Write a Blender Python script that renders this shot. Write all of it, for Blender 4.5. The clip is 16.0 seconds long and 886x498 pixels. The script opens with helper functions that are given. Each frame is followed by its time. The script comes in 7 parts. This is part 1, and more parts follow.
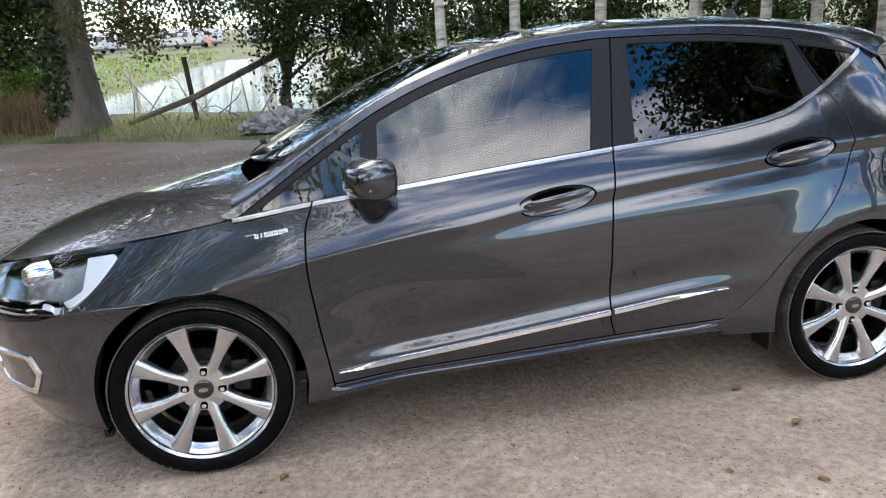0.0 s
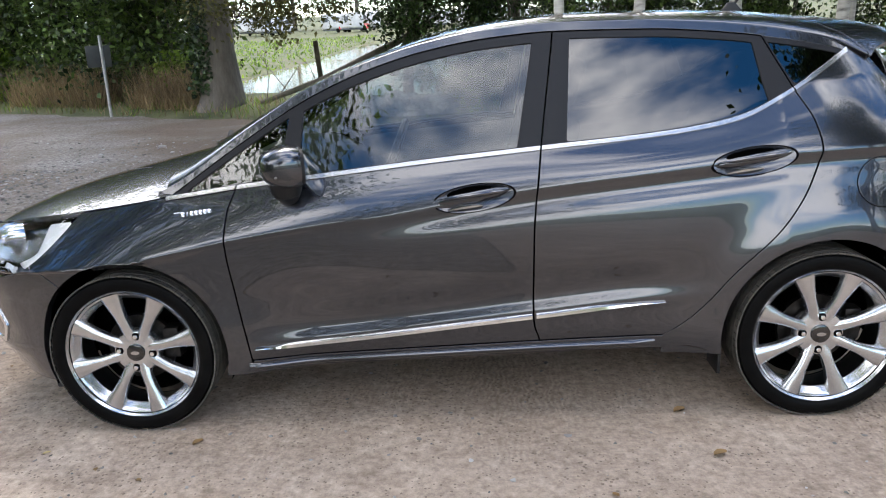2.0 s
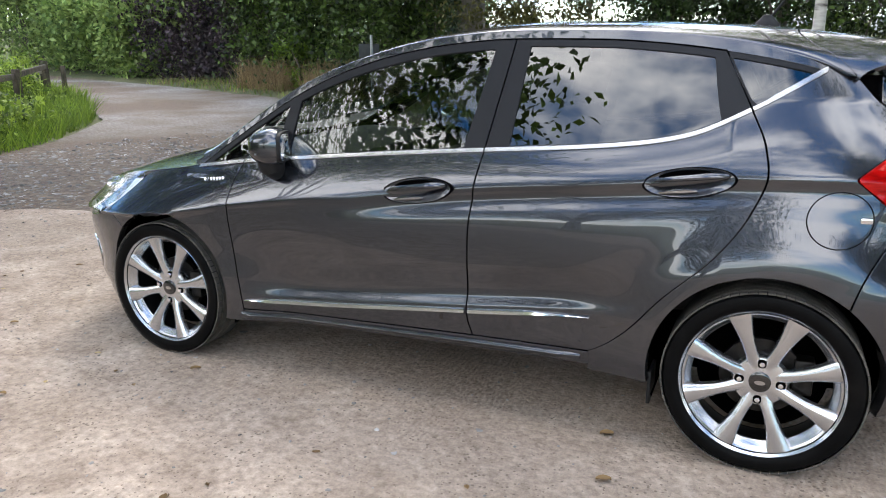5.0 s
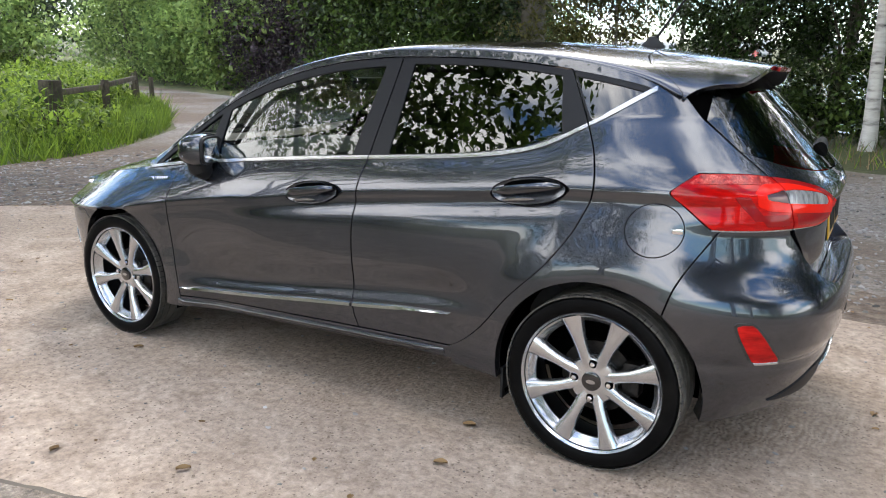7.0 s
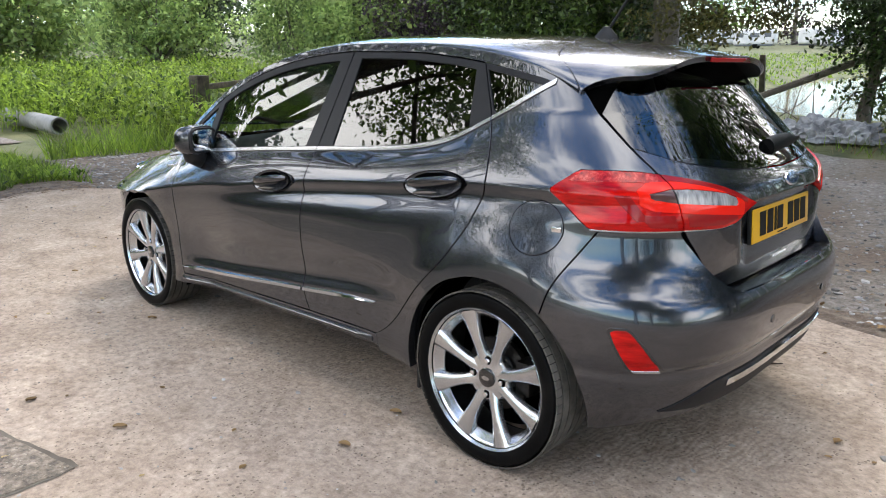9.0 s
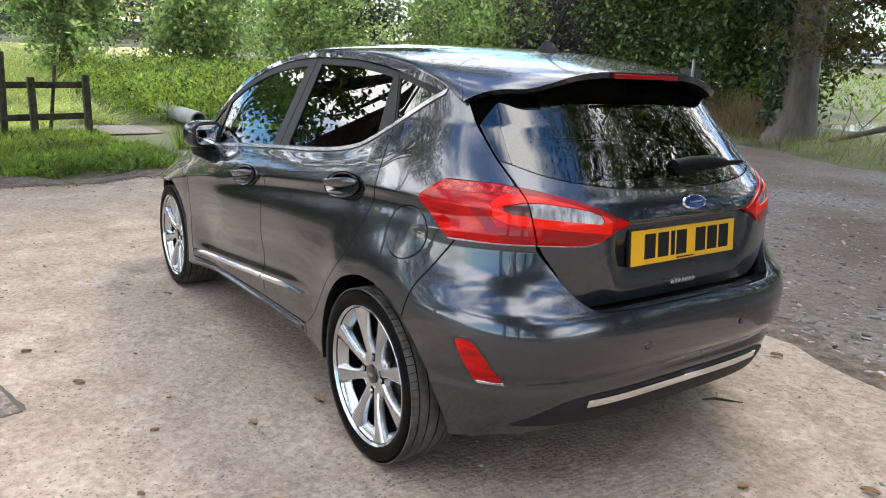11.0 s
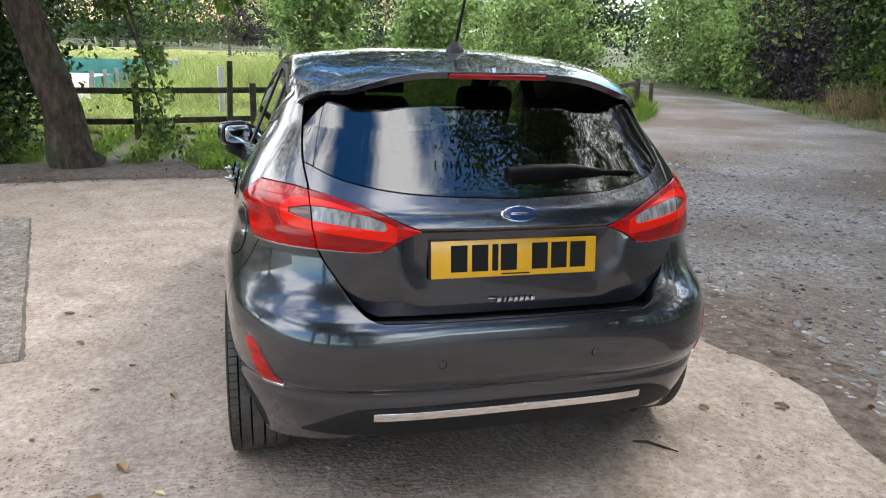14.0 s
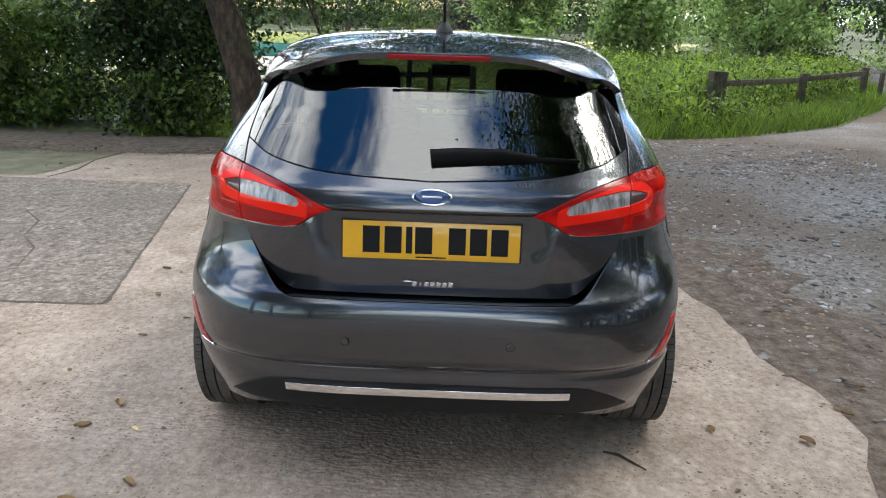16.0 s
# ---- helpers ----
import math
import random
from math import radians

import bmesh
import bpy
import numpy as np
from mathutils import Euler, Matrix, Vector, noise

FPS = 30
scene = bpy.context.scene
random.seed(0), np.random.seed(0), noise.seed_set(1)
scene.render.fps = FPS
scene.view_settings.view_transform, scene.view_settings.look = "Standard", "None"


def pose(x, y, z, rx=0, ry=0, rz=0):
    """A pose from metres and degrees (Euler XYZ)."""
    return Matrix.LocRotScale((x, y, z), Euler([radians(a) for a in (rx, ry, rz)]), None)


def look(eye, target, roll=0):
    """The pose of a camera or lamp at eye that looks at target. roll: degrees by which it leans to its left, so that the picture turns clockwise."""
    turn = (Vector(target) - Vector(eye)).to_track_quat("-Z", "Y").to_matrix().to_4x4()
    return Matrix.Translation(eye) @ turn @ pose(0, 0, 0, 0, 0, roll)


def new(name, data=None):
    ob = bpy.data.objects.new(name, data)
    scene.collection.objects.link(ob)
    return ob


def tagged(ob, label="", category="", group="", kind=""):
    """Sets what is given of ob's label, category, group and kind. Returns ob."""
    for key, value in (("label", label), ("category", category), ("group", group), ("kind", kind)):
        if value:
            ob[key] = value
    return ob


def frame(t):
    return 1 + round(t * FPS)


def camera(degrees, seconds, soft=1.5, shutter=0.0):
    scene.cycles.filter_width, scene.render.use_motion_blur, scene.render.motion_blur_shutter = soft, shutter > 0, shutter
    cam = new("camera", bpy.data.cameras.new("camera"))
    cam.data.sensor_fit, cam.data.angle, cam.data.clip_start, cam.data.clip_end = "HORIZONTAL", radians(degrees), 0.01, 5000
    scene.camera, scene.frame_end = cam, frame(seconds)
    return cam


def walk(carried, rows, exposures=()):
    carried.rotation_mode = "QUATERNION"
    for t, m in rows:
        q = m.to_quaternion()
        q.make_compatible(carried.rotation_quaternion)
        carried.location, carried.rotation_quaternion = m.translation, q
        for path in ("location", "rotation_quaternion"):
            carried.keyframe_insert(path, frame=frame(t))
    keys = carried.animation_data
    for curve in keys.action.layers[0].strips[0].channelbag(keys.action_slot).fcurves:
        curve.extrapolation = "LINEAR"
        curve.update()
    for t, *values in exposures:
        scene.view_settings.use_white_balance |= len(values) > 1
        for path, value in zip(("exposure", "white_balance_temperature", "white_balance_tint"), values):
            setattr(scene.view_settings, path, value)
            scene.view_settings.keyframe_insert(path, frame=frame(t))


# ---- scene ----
cam = camera(62.7, 16.0, soft=1.05)

PATH = [
    (0, (-0.772, -3.22, 1.384), (-0.465, -1.316, 0.854), -3.6),
    (0.5, (-0.593, -3.262, 1.376), (-0.321, -1.358, 0.83), -3.1),
    (1, (-0.41, -3.257, 1.304), (-0.141, -1.342, 0.796), -2.8),
    (1.5, (-0.215, -3.225, 1.386), (-0.064, -1.311, 0.827), -3.2),
    (2, (0.024, -3.276, 1.362), (-0.063, -1.353, 0.819), -2.6),
    (2.5, (0.225, -3.311, 1.346), (0.069, -1.397, 0.786), -1.3),
    (3, (0.384, -3.259, 1.325), (0.145, -1.355, 0.759), -0.4),
    (3.5, (0.562, -3.217, 1.334), (0.215, -1.328, 0.776), -0.1),
    (4, (0.75, -3.22, 1.33), (0.271, -1.355, 0.787), 0.2),
    (4.2, (0.865, -3.24, 1.324), (0.297, -1.399, 0.788), 0.0),
    (6.3, (1.708, -3.115, 1.321), (0.776, -1.413, 0.838), 0.7),
    (6.5, (1.824, -3.114, 1.318), (0.867, -1.424, 0.84), 0.8),
    (7, (2.001, -3.057, 1.322), (0.997, -1.392, 0.854), 0.6),
    (7.5, (2.173, -2.897, 1.309), (1.087, -1.285, 0.838), 0.4),
    (8, (2.3, -2.774, 1.32), (1.156, -1.207, 0.838), 0.2),
    (8.5, (2.517, -2.649, 1.316), (1.223, -1.204, 0.828), -0.3),
    (9, (2.71, -2.571, 1.331), (1.373, -1.166, 0.842), 0.0),
    (9.2, (2.719, -2.562, 1.315), (1.402, -1.136, 0.835), 0.3),
    (11.3, (3.4, -1.846, 1.342), (1.764, -0.794, 0.873), 1.8),
    (11.5, (3.428, -1.755, 1.33), (1.773, -0.734, 0.862), 1.5),
    (12, (3.506, -1.533, 1.341), (1.811, -0.581, 0.871), 1.2),
    (12.5, (3.589, -1.365, 1.343), (1.848, -0.505, 0.862), 0.9),
    (13, (3.757, -1.154, 1.362), (1.943, -0.464, 0.882), 1.0),
    (13.5, (3.825, -0.98, 1.368), (1.98, -0.37, 0.894), 1.2),
    (14, (3.836, -0.76, 1.367), (1.962, -0.251, 0.89), 1.4),
    (14.5, (3.874, -0.56, 1.375), (1.968, -0.208, 0.884), 1.1),
    (15, (3.988, -0.313, 1.367), (2.059, -0.152, 0.864), 1.1),
    (15.5, (4.002, -0.136, 1.364), (2.071, -0.071, 0.847), 1.4),
    (16, (3.923, 0.084, 1.37), (1.993, 0.038, 0.845), 1.7),
]
walk(cam, [(t, look(eye, target, roll)) for t, eye, target, roll in PATH], [(0, 1.64, 6920, 13), (4, 1.70, 6800, 10), (7, 1.69, 6880, 10), (12, 1.70, 6950, 10), (14.5, 1.62, 6740, 8.5), (16, 1.45, 6700, 7)])

# ---- place ----
# ---- sky, sun ----
SUN_AZ, SUN_EL = 338.0, 52.0        # degrees: compass turn from +y through +x, height
world = bpy.data.worlds.new("world")
scene.world = world
world.use_nodes = True
wn, wl = world.node_tree.nodes, world.node_tree.links
wn.clear()
sky = wn.new("ShaderNodeTexSky")
sky.sky_type, sky.sun_disc = "NISHITA", False
sky.sun_elevation, sky.sun_rotation = radians(SUN_EL), radians(SUN_AZ)
sky.air_density, sky.dust_density, sky.ozone_density = 1.0, 0.7, 3.0
coord = wn.new("ShaderNodeTexCoord")
stretch = wn.new("ShaderNodeMapping")
stretch.inputs["Scale"].default_value = (0.9, 1.0, 2.3)
stretch.inputs["Location"].default_value = (3.1, 1.7, 0.4)
cloud = wn.new("ShaderNodeTexNoise")
cloud.inputs["Scale"].default_value, cloud.inputs["Detail"].default_value = 2.1, 8.0
cloud.inputs["Roughness"].default_value, cloud.inputs["Distortion"].default_value = 0.56, 0.35
cover = wn.new("ShaderNodeMapRange")
cover.interpolation_type = "SMOOTHSTEP"
for key, value in (("From Min", 0.42), ("From Max", 0.60)):
    cover.inputs[key].default_value = value
shade = wn.new("ShaderNodeMixRGB")
shade.inputs[2].default_value = (11.5, 11.8, 12.3, 1)
vivid = wn.new("ShaderNodeHueSaturation")
vivid.inputs["Saturation"].default_value, vivid.inputs["Value"].default_value = 1.36, 1.0
sky_out = wn.new("ShaderNodeBackground")
sky_out.inputs["Strength"].default_value = 0.15
world_out = wn.new("ShaderNodeOutputWorld")
wl.new(coord.outputs["Generated"], stretch.inputs["Vector"])
wl.new(stretch.outputs["Vector"], cloud.inputs["Vector"])
wl.new(cloud.outputs["Fac"], cover.inputs["Value"])
wl.new(cover.outputs["Result"], shade.inputs[0])
wl.new(sky.outputs["Color"], vivid.inputs["Color"])
wl.new(vivid.outputs["Color"], shade.inputs[1])
wl.new(shade.outputs[0], sky_out.inputs["Color"])
wl.new(sky_out.outputs[0], world_out.inputs["Surface"])
sun_data = bpy.data.lights.new("sun", "SUN")
sun_data.energy, sun_data.angle, sun_data.color = 0.6, radians(20), (1.0, 0.95, 0.87)
sun = new("sun", sun_data)
az, el = radians(SUN_AZ), radians(SUN_EL)
sun.matrix_world = look((0, 0, 30), Vector((0, 0, 30)) - Vector((math.sin(az) * math.cos(el), math.cos(az) * math.cos(el), math.sin(el))))

# ---- materials ----
def material(name, color, rough=0.5, metal=0.0, **more):
    """A Principled material; returns (material, nodes, links, principled)."""
    m = bpy.data.materials.new(name)
    m.use_nodes = True
    n, l = m.node_tree.nodes, m.node_tree.links
    p = n["Principled BSDF"]
    p.inputs["Base Color"].default_value = (*color, 1)
    p.inputs["Roughness"].default_value, p.inputs["Metallic"].default_value = rough, metal
    for key, value in more.items():
        p.inputs[key.replace("_", " ")].default_value = value
    return m, n, l, p


def textured(name, stops, rough=0.8, scale=3.0, detail=8.0, bump=0.3, bump_scale=40.0, bump_depth=0.01, second=None, metal=0.0, stretch=(1, 1, 1), rand=0.0, **more):
    """Noise-coloured material with a fine bump. stops: colours from dark to light; second: (colour, scale, low, high) for stains."""
    m, n, l, p = material(name, stops[0], rough, metal, **more)
    tc = n.new("ShaderNodeTexCoord")
    mp = n.new("ShaderNodeMapping")
    mp.inputs["Scale"].default_value = stretch
    l.new(tc.outputs["Object"], mp.inputs["Vector"])
    tex = n.new("ShaderNodeTexNoise")
    tex.inputs["Scale"].default_value, tex.inputs["Detail"].default_value, tex.inputs["Roughness"].default_value = scale, detail, 0.65
    l.new(mp.outputs["Vector"], tex.inputs["Vector"])
    ramp = n.new("ShaderNodeValToRGB")
    els = ramp.color_ramp.elements
    els[0].position, els[1].position = 0.32, 0.68
    els[0].color, els[1].color = (*stops[0], 1), (*stops[-1], 1)
    for i, c in enumerate(stops[1:-1]):
        els.new(0.32 + 0.36 * (i + 1) / (len(stops) - 1)).color = (*c, 1)
    l.new(tex.outputs["Fac"], ramp.inputs["Fac"])
    color = ramp.outputs["Color"]
    if second:
        t2 = n.new("ShaderNodeTexNoise")
        t2.inputs["Scale"].default_value, t2.inputs["Detail"].default_value = second[1], 6.0
        l.new(tc.outputs["Object"], t2.inputs["Vector"])
        mr = n.new("ShaderNodeMapRange")
        mr.inputs["From Min"].default_value, mr.inputs["From Max"].default_value = second[2], second[3]
        l.new(t2.outputs["Fac"], mr.inputs["Value"])
        mix = n.new("ShaderNodeMixRGB")
        mix.inputs[2].default_value = (*second[0], 1)
        l.new(mr.outputs["Result"], mix.inputs[0])
        l.new(color, mix.inputs[1])
        color = mix.outputs[0]
    if rand:
        info = n.new("ShaderNodeNewGeometry")
        hsv = n.new("ShaderNodeHueSaturation")
        mr2 = n.new("ShaderNodeMapRange")
        mr2.inputs["To Min"].default_value, mr2.inputs["To Max"].default_value = 1 - rand, 1 + rand
        l.new(info.outputs["Random Per Island"], mr2.inputs["Value"])
        l.new(mr2.outputs["Result"], hsv.inputs["Value"])
        l.new(color, hsv.inputs["Color"])
        color = hsv.outputs["Color"]
    l.new(color, p.inputs["Base Color"])
    if bump:
        t3 = n.new("ShaderNodeTexNoise")
        t3.inputs["Scale"].default_value, t3.inputs["Detail"].default_value = bump_scale, 6.0
        l.new(mp.outputs["Vector"], t3.inputs["Vector"])
        b = n.new("ShaderNodeBump")
        b.inputs["Strength"].default_value, b.inputs["Distance"].default_value = bump, bump_depth
        l.new(t3.outputs["Fac"], b.inputs["Height"])
        l.new(b.outputs["Normal"], p.inputs["Normal"])
    return m


def foliage(name, dark, light, translucent=0.35, rough=0.5):
    """Leaf material, each leaf its own shade of green, part of the light passing through."""
    m, n, l, p = material(name, light, rough, Specular_IOR_Level=0.3)
    geo = n.new("ShaderNodeNewGeometry")
    ramp = n.new("ShaderNodeValToRGB")
    ramp.color_ramp.elements[0].color, ramp.color_ramp.elements[1].color = (*dark, 1), (*light, 1)
    l.new(geo.outputs["Random Per Island"], ramp.inputs["Fac"])
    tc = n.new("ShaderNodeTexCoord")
    # clump-sized noise puts bright clumps and shaded gaps into the leaf colour
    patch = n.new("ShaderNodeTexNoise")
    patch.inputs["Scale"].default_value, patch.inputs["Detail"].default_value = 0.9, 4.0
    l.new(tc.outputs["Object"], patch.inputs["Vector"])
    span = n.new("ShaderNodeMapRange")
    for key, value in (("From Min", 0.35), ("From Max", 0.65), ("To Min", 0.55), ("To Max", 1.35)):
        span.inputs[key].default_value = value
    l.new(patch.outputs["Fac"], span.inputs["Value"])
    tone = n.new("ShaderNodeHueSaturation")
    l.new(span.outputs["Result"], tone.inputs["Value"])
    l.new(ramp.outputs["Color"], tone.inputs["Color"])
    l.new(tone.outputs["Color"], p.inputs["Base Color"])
    tr = n.new("ShaderNodeBsdfTranslucent")
    l.new(tone.outputs["Color"], tr.inputs["Color"])
    mix = n.new("ShaderNodeMixShader")
    mix.inputs[0].default_value = translucent
    l.new(p.outputs[0], mix.inputs[1])
    l.new(tr.outputs[0], mix.inputs[2])
    l.new(mix.outputs[0], n["Material Output"].inputs["Surface"])
    return m


def glass(name, tint, gloss=1.5):
    """Thin tinted pane: clear by the tint, mirror-like by Fresnel."""
    m = bpy.data.materials.new(name)
    m.use_nodes = True
    n, l = m.node_tree.nodes, m.node_tree.links
    n.clear()
    out, mix = n.new("ShaderNodeOutputMaterial"), n.new("ShaderNodeMixShader")
    tr, gl, facing = n.new("ShaderNodeBsdfTransparent"), n.new("ShaderNodeBsdfGlossy"), n.new("ShaderNodeLayerWeight")
    steep, schlick = n.new("ShaderNodeMath"), n.new("ShaderNodeMath")
    f0 = ((gloss - 1) / (gloss + 1)) ** 2
    facing.inputs["Blend"].default_value, gl.inputs["Roughness"].default_value = 0.5, 0.0
    steep.operation, schlick.operation = "POWER", "MULTIPLY_ADD"
    steep.inputs[1].default_value, schlick.inputs[1].default_value, schlick.inputs[2].default_value = 4.0, 1 - f0, f0
    tr.inputs["Color"].default_value = (*tint, 1)
    l.new(facing.outputs["Facing"], steep.inputs[0])
    l.new(steep.outputs[0], schlick.inputs[0])
    l.new(schlick.outputs[0], mix.inputs[0])
    l.new(tr.outputs[0], mix.inputs[1])
    l.new(gl.outputs[0], mix.inputs[2])
    l.new(mix.outputs[0], out.inputs["Surface"])
    return m


# car
PAINT, pn, pl, pp = material("grey metallic paint", (0.048, 0.052, 0.063), 0.27, 0.88, Coat_Weight=1.0, Coat_Roughness=0.02, Coat_IOR=1.62)
flake = pn.new("ShaderNodeTexNoise")
flake.inputs["Scale"].default_value, flake.inputs["Detail"].default_value = 900.0, 2.0
ftc = pn.new("ShaderNodeTexCoord")
fb = pn.new("ShaderNodeBump")
fb.inputs["Strength"].default_value, fb.inputs["Distance"].default_value = 0.05, 0.001
pl.new(ftc.outputs["Object"], flake.inputs["Vector"])
pl.new(flake.outputs["Fac"], fb.inputs["Height"])
pl.new(fb.outputs["Normal"], pp.inputs["Normal"])
CHROME = material("polished chrome", (0.75, 0.75, 0.76), 0.08, 1.0)[0]
SATIN = material("satin silver trim", (0.48, 0.48, 0.49), 0.24, 1.0)[0]
ALLOY = textured("silver alloy", [(0.52, 0.53, 0.55), (0.63, 0.64, 0.66)], 0.24, 6, 4, 0.05, 300, 0.001, metal=0.95, Coat_Weight=0.6, Coat_Roughness=0.05)
RUBBER = textured("tyre rubber", [(0.002, 0.002, 0.0022), (0.005, 0.005, 0.005)], 0.42, 9, 6, 0.25, 120, 0.002, second=((0.010, 0.009, 0.008), 5.0, 0.6, 0.85), Specular_IOR_Level=0.06)
TREAD = textured("dusty tyre tread", [(0.045, 0.042, 0.038), (0.11, 0.10, 0.088)], 0.8, 14, 6, 0.3, 90, 0.003, Specular_IOR_Level=0.2)
FRAME = material("satin grey pillar film", (0.006, 0.0065, 0.009), 0.42, Specular_IOR_Level=0.25)[0]
PIANO = material("gloss black plastic", (0.006, 0.006, 0.007), 0.06, Coat_Weight=1.0)[0]
PLASTIC = textured("grained black plastic", [(0.007, 0.007, 0.008), (0.012, 0.012, 0.013)], 0.55, 20, 4, 0.2, 500, 0.001, Specular_IOR_Level=0.3)
# gap colour, near-black so that the dark between panels is painted
GAP_BLACK = material("near-black gap filler", (0.0015, 0.0015, 0.0015), 0.7, Specular_IOR_Level=0.0)[0]
CLOTH = textured("dark grey upholstery", [(0.007, 0.007, 0.008), (0.014, 0.014, 0.015)], 0.8, 30, 4, 0.3, 300, 0.002)
LINER = textured("pale headlining", [(0.09, 0.09, 0.088), (0.12, 0.12, 0.117)], 0.9, 12, 4, 0.1, 300, 0.001)
PANE = glass("clear tinted window glass", (0.44, 0.50, 0.48), 2.0)
DARKPANE = glass("dark privacy glass", (0.06, 0.065, 0.068), 2.1)
REAR = glass("rear window glass", (0.30, 0.32, 0.32), 2.0)
RED = textured("red lamp lens", [(0.20, 0.002, 0.002), (0.40, 0.004, 0.004), (0.60, 0.010, 0.007)], 0.06, 5, 3, 0, stretch=(1.5, 1.5, 7), Specular_IOR_Level=0.28)
GUIDE = material("bright red light guide", (0.78, 0.016, 0.008), 0.06, Specular_IOR_Level=0.28)[0]
SMOKE = material("smoked lamp lens", (0.10, 0.05, 0.045), 0.08, 0.2)[0]
MOTTLED = textured("mottled red lens", [(0.16, 0.003, 0.004), (0.40, 0.014, 0.010), (0.62, 0.08, 0.06)], 0.08, 60, 4, 0.2, 90, 0.002, Specular_IOR_Level=0.4)
DEEPRED = material("deep red lamp lens", (0.26, 0.008, 0.009), 0.08, Specular_IOR_Level=0.35)[0]
CLEARLAMP = textured("ribbed clear lamp lens", [(0.14, 0.135, 0.13), (0.40, 0.39, 0.38)], 0.15, 60, 2, 0.4, 160, 0.003, stretch=(1, 1, 0.1), metal=0.2)
PLATE = textured("yellow reflective plate", [(0.70, 0.36, 0.008), (0.76, 0.41, 0.010)], 0.35, 8, 3, 0.05, 200, 0.001, Coat_Weight=0.5)
INK = material("black ink", (0.01, 0.01, 0.01), 0.7, Specular_IOR_Level=0.2)[0]
BLUE = material("blue enamel", (0.012, 0.03, 0.10), 0.12, Coat_Weight=1.0)[0]
# same alloy as the rim; the shade inside it is put into the colour
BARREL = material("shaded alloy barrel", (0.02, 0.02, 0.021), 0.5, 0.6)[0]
DISC = textured("brake disc steel", [(0.012, 0.011, 0.010), (0.035, 0.032, 0.03)], 0.45, 30, 4, 0.1, 200, 0.001, metal=0.8)
# near-black without gloss: shade inside and under things is put into the colour
VOID = material("near-black lining and painted shade", (0.0012, 0.0012, 0.0012), 0.9, Specular_IOR_Level=0.0)[0]
WHITE = material("white lamp reflector", (0.8, 0.8, 0.8), 0.15, 0.3)[0]
LENS = glass("headlamp lens", (0.9, 0.92, 0.93), 1.5)


# ---- mesh tools ----
def mesh_object(name, verts, faces, mat, parent=None, label="", smooth=True, normals=None, mats=None, index=None):
    me = bpy.data.meshes.new(name)
    me.from_pydata([tuple(v) for v in verts], [], [tuple(f) for f in faces])
    for m in (mats or [mat]):
        me.materials.append(m)
    if smooth:
        me.polygons.foreach_set("use_smooth", [True] * len(me.polygons))
    if index is not None:
        me.polygons.foreach_set("material_index", list(index))
    if normals is not None and len(verts):
        me.normals_split_custom_set_from_vertices([tuple(v) for v in normals])
    me.update()
    ob = new(name, me)
    ob.parent = parent
    if label:
        ob["label"] = label
    return ob


def part(name, bm, mat, parent=None, label="", smooth=True):
    """Links a bmesh as one mesh object under a thing or a part."""
    me = bpy.data.meshes.new(name)
    bm.normal_update()
    bm.to_mesh(me)
    bm.free()
    me.materials.append(mat)
    if smooth:
        me.polygons.foreach_set("use_smooth", [True] * len(me.polygons))
        me.set_sharp_from_angle(angle=radians(38))
    ob = new(name, me)
    ob.parent = parent
    if label:
        ob["label"] = label
    return ob


def thing(name, label, category, m=None, group="", kind=""):
    ob = new(name)
    ob.empty_display_size = 0.1
    if m is not None:
        ob.matrix_world = m
    return tagged(ob, label, category, group, kind)


def box_bm(sx, sy, sz, m=None, bevel=0.0, bm=None, segments=2):
    bm = bm or bmesh.new()
    b2 = bmesh.new()
    bmesh.ops.create_cube(b2, size=1.0)
    bmesh.ops.scale(b2, vec=(sx, sy, sz), verts=b2.verts)
    if bevel:
        bmesh.ops.bevel(b2, geom=b2.edges[:], offset=bevel, segments=segments, profile=0.6, affect="EDGES")
    if m is not None:
        bmesh.ops.transform(b2, matrix=m, verts=b2.verts)
    tmp = bpy.data.meshes.new("tmp")
    b2.to_mesh(tmp)
    b2.free()
    bm.from_mesh(tmp)
    bpy.data.meshes.remove(tmp)
    return bm


def lathe(profile, segments, m=None, closed=False):
    """A bmesh of the profile [(radius, height)] turned about z, then moved by m."""
    bm = bmesh.new()
    rings = []
    for r, h in profile:
        rings.append([bm.verts.new((r * math.cos(2 * math.pi * k / segments), r * math.sin(2 * math.pi * k / segments), h)) for k in range(segments)])
    pairs = list(zip(rings, rings[1:])) + ([(rings[-1], rings[0])] if closed else [])
    for a, b in pairs:
        for k in range(segments):
            bm.faces.new((a[k], a[(k + 1) % segments], b[(k + 1) % segments], b[k]))
    if not closed:
        for ring, r in ((rings[0], profile[0][0]), (rings[-1], profile[-1][0])):
            if r > 1e-5:
                bm.faces.new(ring)
    bmesh.ops.remove_doubles(bm, verts=bm.verts, dist=1e-6)
    bmesh.ops.recalc_face_normals(bm, faces=bm.faces)
    if m is not None:
        bmesh.ops.transform(bm, matrix=m, verts=bm.verts)
    return bm


